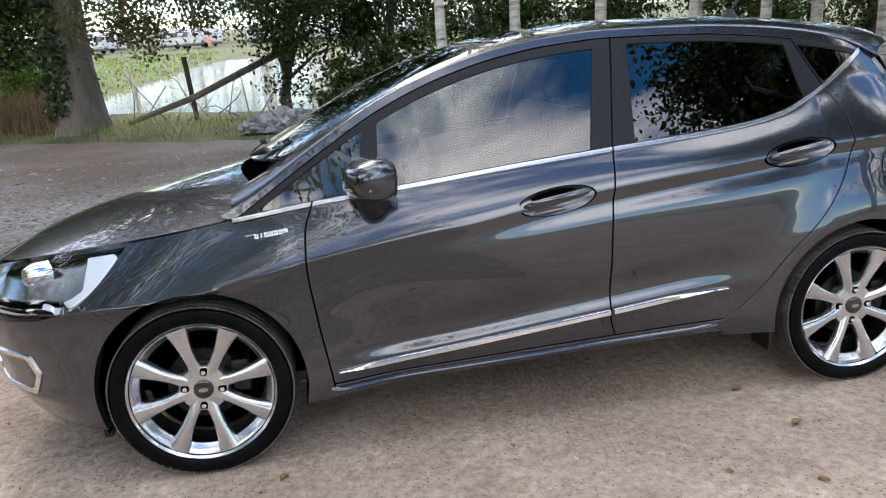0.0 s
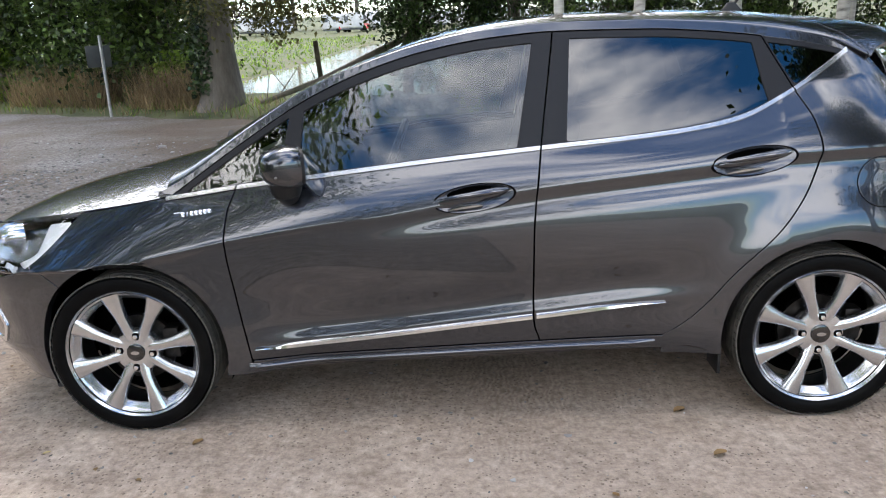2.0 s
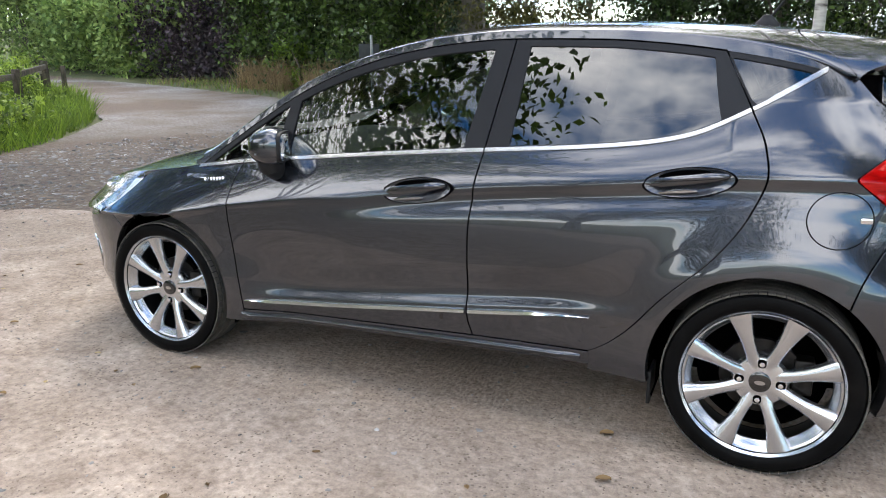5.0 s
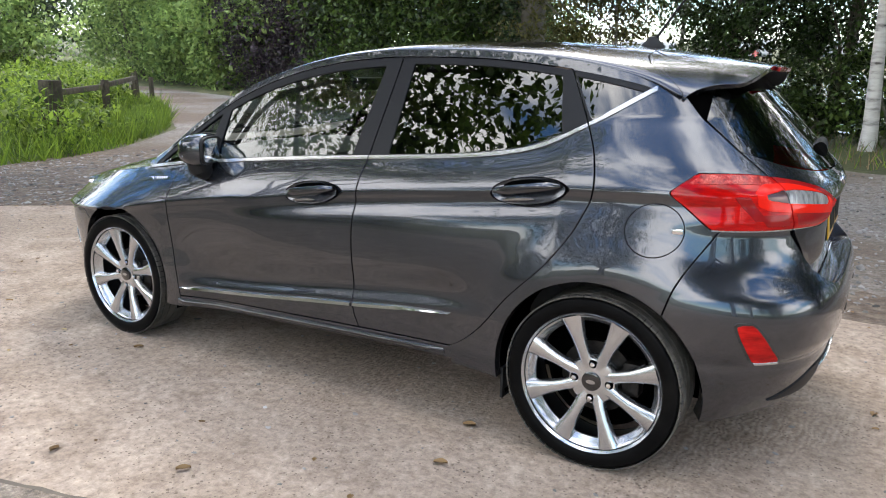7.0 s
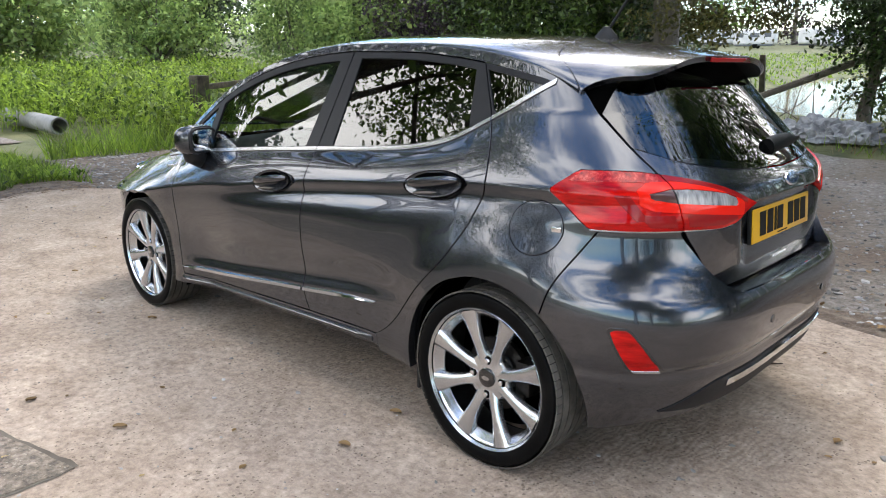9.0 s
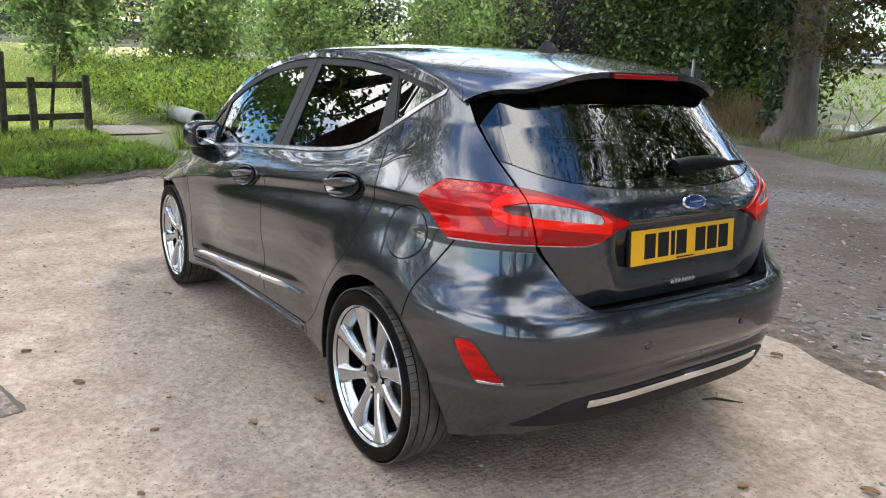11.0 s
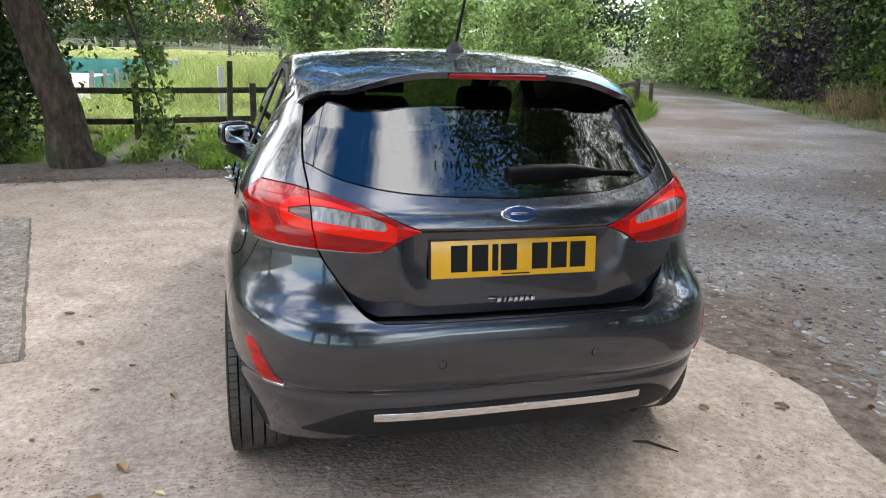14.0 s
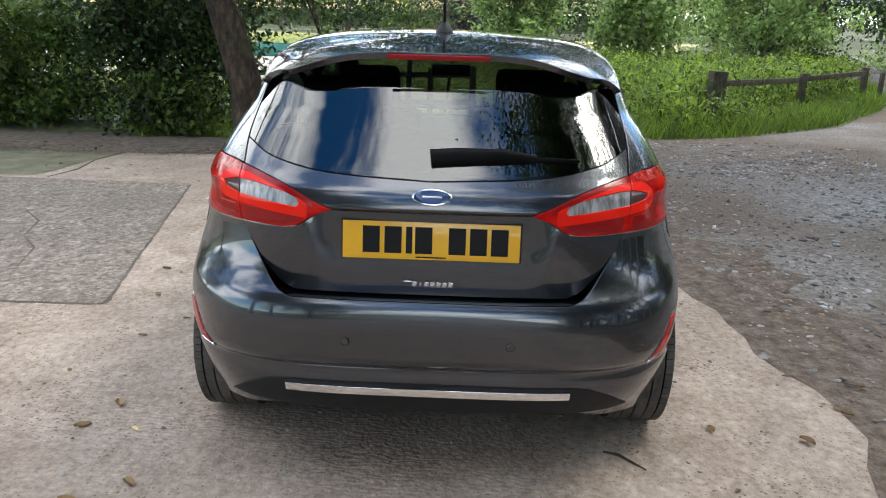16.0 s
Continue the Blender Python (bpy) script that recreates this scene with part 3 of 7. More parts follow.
hole_q = lambda x, y, z: np.minimum(np.minimum(glass_top(x) - 0.018 - z, z - chrome_lo(x) - 0.016), x - q_l(z))
band = body.cut(lambda x, y, z: glass_top(x) - z - 0.003, lambda x, y, z: z - chrome_lo(x) - 0.006, lambda x, y, z: 1.335 - x, lambda x, y, z: x + 1.07)
frame_f = band.cut(lambda x, y, z: shut_b(z) - x - GAP).cut(outside(hole_f, 0), outside(hole_tri, 0))
frame_r = band.cut(lambda x, y, z: x - shut_b(z) - GAP, lambda x, y, z: shut_c(z) - x - GAP).cut(outside(hole_r, 0))
frame_q = band.cut(lambda x, y, z: x - shut_c(z) - GAP).cut(outside(hole_q, 0))
pillar_label = "satin dark grey window surround"
both(frame_f, "window_frame", FRAME, front_doors, pillar_label)
both(frame_r, "window_frame", FRAME, rear_doors, pillar_label)
both(frame_q, "window_frame", FRAME, quarters, pillar_label)
for hole, name, mat, owner, grow in ((hole_f, "window_glass", PANE, front_doors, 0.01), (hole_tri, "corner_glass", PANE, front_doors, 0.008), (hole_r, "window_glass", DARKPANE, rear_doors, 0.01), (hole_q, "quarter_glass", DARKPANE, quarters, 0.006)):
    both(body.cut(lambda x, y, z: hole(x, y, z) + grow, lambda x, y, z: 1.34 - x), name, mat, owner, rim=0, out=-0.005)
strip = body.cut(lambda x, y, z: z - chrome_lo(x), lambda x, y, z: chrome_lo(x) + np.where(x > 1.2, 0.016, 0.0125) - z, lambda x, y, z: 1.338 - x, lambda x, y, z: x + 1.085)
both(strip.cut(lambda x, y, z: shut_a(z) - x - GAP), "chrome_strip", SATIN, wings, rim=0.008, out=0.005)
both(strip.cut(lambda x, y, z: x - shut_a(z) - GAP, lambda x, y, z: shut_b(z) - x - GAP), "chrome_strip", SATIN, front_doors, rim=0.008, out=0.005)
both(strip.cut(lambda x, y, z: x - shut_b(z) - GAP, lambda x, y, z: shut_c(z) - x - GAP), "chrome_strip", SATIN, rear_doors, rim=0.008, out=0.005)
both(strip.cut(lambda x, y, z: x - shut_c(z) - GAP), "chrome_strip", SATIN, quarters, rim=0.008, out=0.005)


def sill_lip(owner, side):
    """Rounded ledge along the sill, its top turned to the sky."""
    b = bmesh.new()
    rows = []
    for x in np.linspace(-0.815, 0.66, 60):
        z = float(door_low(x)) - 0.011
        y = float(half_width(x, z - 0.012))
        taper = min(1.0, (x + 0.835) / 0.06, (0.70 - x) / 0.12)
        rows.append([b.verts.new((x, -side * (y + dy * taper), z + dz)) for dy, dz in ((-0.012, 0.001), (0.002, -0.001), (0.012, -0.007), (0.016, -0.013), (0.014, -0.020), (0.004, -0.030), (-0.03, -0.036))])
    for p, q in zip(rows, rows[1:]):
        for i in range(6):
            b.faces.new((p[i], q[i], q[i + 1], p[i + 1]))
    b.faces.new(rows[0])
    b.faces.new(rows[-1])
    bmesh.ops.recalc_face_normals(b, faces=b.faces)
    part("sill_lip", b, PAINT, owner, "rounded grey sill ledge")


sill_lip(sills[0], 1)
sill_lip(sills[1], -1)


def lower_blade(x0, x1, owner, side):
    """Bright tapering strip along the lower door."""
    rows = []
    for x in np.linspace(x0, x1, 40):
        h = 0.011 * min(1.0, max(0.12, (x + 0.785) / 0.12)) * min(1.0, max(0.1, (0.695 - x) / 0.25))
        z = float(trim_z(x))
        y = float(half_width(x, z))
        rows.append([(x, -side * (y + dy), z + k * h) for k, dy in ((1.15, -0.012), (1.0, 0.004), (0.55, 0.012), (-0.55, 0.014), (-1.0, 0.005), (-1.15, -0.012))])
    b = bmesh.new()
    vs = [[b.verts.new(p) for p in r] for r in rows]
    for p, q in zip(vs, vs[1:]):
        for i in range(5):
            b.faces.new((p[i], q[i], q[i + 1], p[i + 1]) if side > 0 else (p[i + 1], q[i + 1], q[i], p[i]))
    b.faces.new(vs[0])
    b.faces.new(vs[-1][::-1])
    bmesh.ops.recalc_face_normals(b, faces=b.faces)
    part("sill_blade", b, CHROME, owner, "chrome lower door strip")


for side, k in ((1, 0), (-1, 1)):
    lower_blade(-0.785, 0.222, front_doors[k], side)
    lower_blade(0.236, 0.69, rear_doors[k], side)

# roof, windscreen, bonnet
rx = np.linspace(-1.16, 1.645, 150)[:, None]
ra = np.linspace(-1, 1, 57)[None, :] * np.pi / 2
plan = rear_x(rail_z(rx)) - 1.1
plan = plan + (0.62 - plan) * np.clip((rx - 1.25) / 0.25, 0, 1)
rail_y = upper_half_width(rx, rail_z(rx)) * np.where(rx > 1.1, (1 - np.clip((rx - 1.1) / plan, 0, 0.96) ** 3) ** (1 / 2.9), 1.0)
edge_p = 2.4 + 1.7 * ramp(rx, 1.25, 1.45)
edge_e = 1 / 1.75 + (0.83 - 1 / 1.75) * ramp(rx, 1.25, 1.45)
ry = rail_y * np.sin(ra)
rz = rail_z(rx) + (roof_z(rx) - rail_z(rx)) * (1 - np.abs(np.sin(ra)) ** edge_p).clip(0) ** edge_e
top = Sheet.grid(np.stack([rx + 0 * ra, ry, rz], -1), flip=True)
top.n *= np.where(top.n[:, 2:] < 0, -1, 1)
pane_y = curve_fn([(-1.2, 0.60), (-0.77, 0.585), (-0.348, 0.535), (-0.1, 0.515), (0.2, 0.51)])
base_x = lambda y: -1.06 + 0.16 * (y / 0.6) ** 2
head_x = lambda y: -0.13 + 0.06 * (y / 0.5) ** 2
lip_x = curve_fn([(0.0, 1.637), (0.15, 1.632), (0.35, 1.618), (0.46, 1.580), (0.53, 1.505), (0.57, 1.458), (0.6, 1.43)])
seam_x = curve_fn([(0.0, 1.245), (0.4, 1.25), (0.53, 1.29), (0.57, 1.36), (0.6, 1.42)])
in_screen = lambda x, y, z: np.minimum(np.minimum(x - base_x(y), head_x(y) - x), pane_y(x) - y)
in_pano = lambda x, y, z: np.minimum(np.minimum(x - head_x(y) - 0.05, 1.08 - x - 0.05 * (y / 0.5) ** 2), 0.535 - y)
top.cut(inside(in_screen, 0.0)).moved(-0.004).build("windscreen", PANE, car, "tinted windscreen", rim=0)
top.cut(inside(lambda x, y, z: np.minimum(base_x(y) - x, x + 1.13)), lambda x, y, z: 0.62 - y).moved(-0.055).build("scuttle", VOID, car, "black plastic scuttle panel", rim=0.02)
roof = top.cut(outside(in_screen, 0.0), lambda x, y, z: np.maximum(x - base_x(y), y - 0.60), lambda x, y, z: x + 1.085, lambda x, y, z: seam_x(y) - x - GAP, outside(in_pano, 0.0)).build("roof", PAINT, car, "grey roof with black glass panel", rim=0.012)
top.cut(inside(in_pano, 0.004)).moved(-0.001).build("glass_panel", PIANO, roof, "black panoramic glass panel", rim=0.006)
spoiler = top.cut(lambda x, y, z: x - seam_x(y) - GAP, lambda x, y, z: lip_x(y) - x)
hx = np.linspace(-2.06, -1.0, 60)[:, None]
hy = hood_y(hx) * np.linspace(-1, 1, 49)[None, :]
hz = hood_edge(hx) + (hood_mid(hx) - hood_edge(hx)) * (1 - np.abs(np.linspace(-1, 1, 49)[None, :]) ** 2.1)
bonnet_sheet = Sheet.grid(np.stack([hx + 0 * hy, hy, hz + 0 * hy], -1), flip=True)
bonnet_sheet.n *= np.where(bonnet_sheet.n[:, 2:] < 0, -1, 1)
bonnet_sheet.cut(lambda x, y, z: hood_y(x) - y - 0.003, lambda x, y, z: base_x(y) - 0.045 - x - 0.10 * (y / 0.7) ** 4, lambda x, y, z: x + 2.04).build("bonnet", PAINT, car, "grey metallic bonnet", rim=0.02)

# tailgate: lower skin with its recess, rear window, side blades, spoiler
gate_pts = gate_skin.cut(lambda x, y, z: hatch_y(z) - y - GAP, lambda x, y, z: x - 1.5, lambda x, y, z: z - 0.664, lambda x, y, z: 1.385 - z)
win_low = curve_fn([(0.0, 1.005), (0.3, 1.018), (0.5, 1.050), (0.585, 1.085), (0.62, 1.10)])
gate = gate_pts.cut(lambda x, y, z: win_low(y) - z - 0.002, outside(in_lamp))
ya, za = np.abs(gate.v[:, 1]), gate.v[:, 2]
step = lambda t: np.clip(t, 0, 1) ** 2 * (3 - 2 * np.clip(t, 0, 1))
recess = step((0.925 - za) / 0.012) * step((za - 0.66) / 0.17) * step((0.37 + 0.25 * (za - 0.84) - ya) / 0.09)
gate.v[:, 0] -= 0.032 * recess
full = gate.joined(gate.mirrored())
du = np.zeros_like(full.v)
for f in full.f:
    p = full.v[list(f)]
    nn = np.cross(p[1] - p[0], p[2] - p[0])
    if nn[0] < 0:
        nn = -nn
    for i in f:
        du[i] += nn / max(np.linalg.norm(nn), 1e-12)
half = len(gate.v)
gn = du[:half] / np.maximum(np.linalg.norm(du[:half], axis=1, keepdims=True), 1e-9)
gate.n = np.where(recess[:, None] > 0, gn, gate.n)
tailgate = gate.joined(gate.mirrored()).build("tailgate", PAINT, car, "grey tailgate with rear window", rim=0.03)
win = gate_pts.cut(lambda x, y, z: z - win_low(y) - 0.003)
glass_y = curve_fn([(0.95, 0.60), (1.09, 0.572), (1.256, 0.525), (1.35, 0.49)])
pane_r = win.cut(lambda x, y, z: glass_y(z) - y)
pane_r.joined(pane_r.mirrored()).moved(-0.002).build("rear_window", REAR, tailgate, "dark rear window", rim=0)
win2 = win.cut(lambda x, y, z: y - glass_y(z))
both(win2, "side_blade", PIANO, tailgate, "gloss black blade beside rear window", rim=0.02)
sp = spoiler.build("spoiler", PAINT, tailgate, "grey roof spoiler over rear window", rim=0.020)
under = spoiler.moved(-0.019)
Sheet(under.v, -under.n, [f[::-1] for f in under.f]).build("spoiler_underside", PLASTIC, sp, "black underside of spoiler", rim=0)


# shelf of the bumper below the tailgate
shelf = bmesh.new()
rows = []
for y in np.linspace(-0.50, 0.50, 61):
    w = float(half_width(1.75, 0.667))
    edge = 1.1 + (float(bumper_x(0.667)) - 1.1) * (1 - (abs(y) / w) ** float(corner_q(0.667))) ** (1 / 3)
    rows.append([shelf.verts.new((x, y, z)) for x, z in ((edge - 0.002, 0.6665), (edge - 0.016, 0.6655), (edge - 0.045, 0.660), (1.835 - 0.25 * max(0, abs(y) - 0.3), 0.652))])
for p, q in zip(rows, rows[1:]):
    for i in range(3):
        shelf.faces.new((p[i], q[i], q[i + 1], p[i + 1]))
bmesh.ops.recalc_face_normals(shelf, faces=shelf.faces)
part("bumper_shelf", shelf, PAINT, bumper[0], "grey load edge of the bumper")

# lamps
lamp = body.cut(in_lamp)
in_clear = lambda x, y, z: np.minimum(np.minimum(np.minimum(lamp_top(y) - 0.036 + 0.12 * np.maximum(0, 0.588 - y), 0.979) - z, z - 0.939 + 0.10 * (0.588 - y)), np.minimum(y - 0.386 - 0.5 * np.maximum(0, z - 0.932), 0.648 - y - 4.0 * np.maximum(0, np.abs(z - 0.96) - 0.008)))
in_dark = lambda x, y, z: np.minimum(np.minimum(np.minimum(lamp_top(y) - 0.017, 0.997) - z, z - 0.914 + 0.10 * (0.588 - y)), np.minimum(y - 0.362, 0.668 - y - 1.5 * np.maximum(0, np.abs(z - 0.955) - 0.02)))
split = lambda sgn: (lambda x, y, z: sgn * (y - hatch_y(z)) - 0.0025)
for sgn, name in ((1, "tail_lamp"), (-1, "tail_lamp_inner")):
    piece = lamp.cut(split(sgn), lambda x, y, z: in_lamp(x, y, z) - 0.002)
    owner = car if sgn > 0 else tailgate
    lens = both(piece.cut(outside(in_dark, 0)), name, RED, owner, "red tail lamp with clear reversing lens", rim=0.02, out=0.006)
    both(piece.cut(in_dark, outside(in_clear, 0)), "lamp_surround", GUIDE, lens if sgn > 0 else tailgate, "bright red light guide", rim=0.004, out=0.008)
    holder = lens if sgn > 0 else tailgate
    pocket = (lambda x, y, z: np.minimum(np.minimum(0.906 - 0.35 * np.maximum(0, 0.44 - y) - z, z - lamp_low(y) - 0.013), np.minimum(y - 0.355, 0.672 - y - 0.5 * (0.906 - z))))
    both(piece.cut(pocket, lambda x, y, z: np.abs(y - hatch_y(z)) - 0.016), "lamp_pocket", DEEPRED, holder, "deep red lower lamp pocket", rim=0.002, out=0.0072)
    if sgn < 0:
        both(piece.cut(lambda x, y, z: z - lamp_top(y) + 0.015, lambda x, y, z: y - 0.345), "upper_lens", DEEPRED, holder, "dull red upper lens", rim=0.002, out=0.0072)
    if sgn > 0:
        both(piece.cut(lambda x, y, z: z - lamp_top(y) + 0.030, lambda x, y, z: lamp_top(y) - 0.004 - z, lambda x, y, z: y - 0.604, lambda x, y, z: x - 1.46 - 1.22 * np.abs(z - 0.969)), "upper_lens", MOTTLED, holder, "mottled dark red upper lens", rim=0.002, out=0.0072)
        both(piece.cut(lambda x, y, z: 0.700 - 0.4 * (0.94 - z) - y, lambda x, y, z: y - 0.676 + 0.4 * (0.94 - z), lambda x, y, z: 0.962 - z, lambda x, y, z: z - 0.89), "side_pocket", DEEPRED, holder, "deep red side pocket", rim=0.002, out=0.0072)
    both(piece.cut(in_clear), "reversing_lens", SMOKE if sgn > 0 else CLEARLAMP, lens if sgn > 0 else tailgate, "smoked lens" if sgn > 0 else "ribbed clear lens", rim=0.004, out=0.004)
    low_trim = body.cut(split(sgn), lambda x, y, z: lamp_low(y) + 0.001 - z, lambda x, y, z: z - lamp_low(y) + 0.0025, lambda x, y, z: y - 0.40, lambda x, y, z: x - 1.575)
    both(low_trim, "lamp_trim", SATIN, lens if sgn > 0 else tailgate, rim=0.006, out=0.006)
fog_l = curve_fn([(0.44, 1.742), (0.50, 1.716), (0.55, 1.694), (0.60, 1.678)])
fog_r = curve_fn([(0.44, 1.795), (0.465, 1.797), (0.50, 1.782), (0.54, 1.760), (0.575, 1.735), (0.60, 1.712)])
in_fog = lambda x, y, z: np.minimum(np.minimum(x - fog_l(z), fog_r(z) - x), np.minimum(z - 0.457, 0.582 - z))
reflector = both(body.cut(in_fog), "bumper_reflector", RED, bumper, "red bumper reflector", rim=0.012, out=0.004)
both(body.cut(lambda x, y, z: in_fog(x, y, z) + 0.007, outside(in_fog, -0.0005)), "reflector_bezel", PIANO, reflector, rim=0.006, out=0.002)
both(body.cut(lambda x, y, z: 0.459 - z, lambda x, y, z: z - 0.451, lambda x, y, z: x - fog_l(z), lambda x, y, z: fog_r(z) - x), "reflector_trim", CHROME, reflector, rim=0.006, out=0.007)
val_top = curve_fn([(0.0, 0.398), (0.40, 0.396), (0.48, 0.388), (0.55, 0.36), (0.62, 0.31), (0.68, 0.25), (0.75, 0.1)])
valance = both(body.cut(lambda x, y, z: val_top(y) - z, lambda x, y, z: x - 1.5, lambda x, y, z: z - 0.300), "rear_valance", PLASTIC, bumper, "black plastic lower valance", rim=0.02, out=0.004)
both(body.cut(lambda x, y, z: 0.4 + 0.03 - y, lambda x, y, z: 0.385 - z + 0.0 * y, lambda x, y, z: z - 0.362, lambda x, y, z: x - 1.7), "valance_strip", CHROME, valance, "bright strip across valance", rim=0.012, out=0.012)

head = both(body.cut(inside(in_head, 0.003)), "headlamp", LENS, car, "clear headlamp with white reflector", rim=0.0, out=0.004)
both(body.cut(inside(in_head, 0.003)), "lamp_bowl", SATIN, head, rim=0, out=-0.05)
both(body.cut(lambda x, y, z: in_head(x, y, z) - 0.018, lambda x, y, z: np.maximum(head_low(x) + 0.042 - z, np.minimum(np.abs(x + 1.79) - 0.055, x + 1.60))), "light_guide", WHITE, head, "white light guide strip", rim=0.02, out=-0.018)
for sg in (-1, 1):
    part("projector", lathe([(0.0, 0.035), (0.03, 0.028), (0.045, 0.0), (0.05, -0.05)], 24, Matrix.Translation((-1.80, sg * 0.57, 0.705)) @ Vector((-0.8, sg * 0.6, 0.05)).to_track_quat("Z", "Y").to_matrix().to_4x4()), CHROME, head[0 if sg < 0 else 1], "chrome projector")
fog_in = lambda x, y, z: 0.070 - np.maximum(np.abs(z - 0.385) * 0.95, np.abs(x + 1.895 + 0.45 * np.abs(z - 0.385)) * 0.66)
ring = both(body.cut(fog_in, lambda x, y, z: 0.012 - fog_in(x, y, z)), "fog_lamp_surround", CHROME, noses, "bright fog lamp surround", rim=0.01, out=0.006)
both(body.cut(lambda x, y, z: fog_in(x, y, z) - 0.011), "fog_lamp_recess", PIANO, noses, rim=0, out=0.002)

# fuel flap, its rim and catch
flap_r = lambda x, y, z: 0.081 - np.hypot((x - 1.412) * 0.93, z - 0.849)
both(body.cut(flap_r).cut(lambda x, y, z: x - 1.2), "fuel_flap", PAINT, quarters, "round fuel flap", rim=0.004, out=0.0025)
both(body.cut(lambda x, y, z: flap_r(x, y, z) + 0.0035, lambda x, y, z: 0.0005 - flap_r(x, y, z)), "flap_seam", GAP_BLACK, quarters, rim=0, out=0.0012)
flap_y = float(half_width(1.49, 0.853)) * (1 - ((1.49 - 1.1) / (float(rear_x(0.853)) - 1.1)) ** 3) ** (1 / 3.2)
part("flap_catch", box_bm(0.034, 0.012, 0.018, pose(1.482, -flap_y - 0.004, 0.852, 0, 0, 8), 0.005), CHROME, quarters[0])

# door handles: dished recess, grip, chrome cap
def handle(x, z, owner, side):
    y = -float(half_width(x, z)) * side
    tilt = math.degrees(math.atan2(0.43, 1)) * side
    at = Matrix.Translation((x, y, z)) @ pose(0, 0, 0, 0, -7, 0) @ pose(0, 0, 0, -tilt * 0.5, 0, 0)
    cup = lathe([(0.0, -0.004), (0.6, -0.003), (0.86, 0.002), (1.0, 0.0045), (1.03, 0.001), (1.03, -0.01)], 40)
    bmesh.ops.transform(cup, matrix=at @ pose(0, 0, 0, 90 * side, 0, 0) @ Matrix.Diagonal((0.137, 0.046, 1, 1)), verts=cup.verts)
    ob = part("door_handle", cup, PAINT, owner, "grey door handle in a dished oval recess")
    seam = lathe([(1.0, 0.003), (1.0, 0.006), (1.06, 0.005), (1.06, 0.0)], 40, closed=True)
    bmesh.ops.transform(seam, matrix=at @ pose(0, 0, 0, 90 * side, 0, 0) @ Matrix.Diagonal((0.137, 0.046, 1, 1)), verts=seam.verts)
    part("recess_seam", seam, GAP_BLACK, ob)
    # dark oval above the grip: shade of the dish painted as a disc
    gap = lathe([(0.0, 0.004), (0.9, 0.004), (1.0, 0.001)], 24)
    bmesh.ops.transform(gap, matrix=at @ pose(-0.01, 0, 0.022) @ pose(0, 0, 0, 90 * side, 0, 0) @ Matrix.Diagonal((0.085, 0.019, 1, 1)), verts=gap.verts)
    part("recess_shade", gap, VOID, ob)
    grip = bmesh.new()
    pts, rad = [], []
    for k in range(13):
        u = -1 + k / 6
        pts.append((u * 0.118, -side * (0.012 + 0.026 * (1 - u ** 4)), 0.006 + 0.004 * u))
        rad.append(0.0135 * (1 - 0.55 * abs(u) ** 6))
    tube(pts, rad, 12, grip)
    bmesh.ops.transform(grip, matrix=at @ Matrix.Diagonal((1, 0.8, 1.15, 1)), verts=grip.verts)
    part("grip", grip, PAINT, ob)
    cap = bmesh.new()
    tube([(u * 0.105, -side * (0.0235 + 0.024 * (1 - u ** 4)), 0.009) for u in (-1, -0.7, -0.3, 0.1, 0.5, 0.8, 1)], [0.003, 0.006, 0.0075, 0.0075, 0.0075, 0.006, 0.003], 8, cap)
    bmesh.ops.transform(cap, matrix=at, verts=cap.verts)
    part("grip_cap", cap, PAINT, ob)
    low = bmesh.new()
    tube([(-0.035 + u * 0.06, -side * 0.006, -0.026 - 0.003 * u * u) for u in (-1, -0.5, 0, 0.5, 1)], [0.003, 0.008, 0.009, 0.008, 0.003], 8, low)
    bmesh.ops.transform(low, matrix=at, verts=low.verts)
    part("recess_rim", low, SATIN, ob)


for side, k in ((1, 0), (-1, 1)):
    handle(0.028, 0.848, front_doors[k], side)
    handle(0.977, 0.936, rear_doors[k], side)

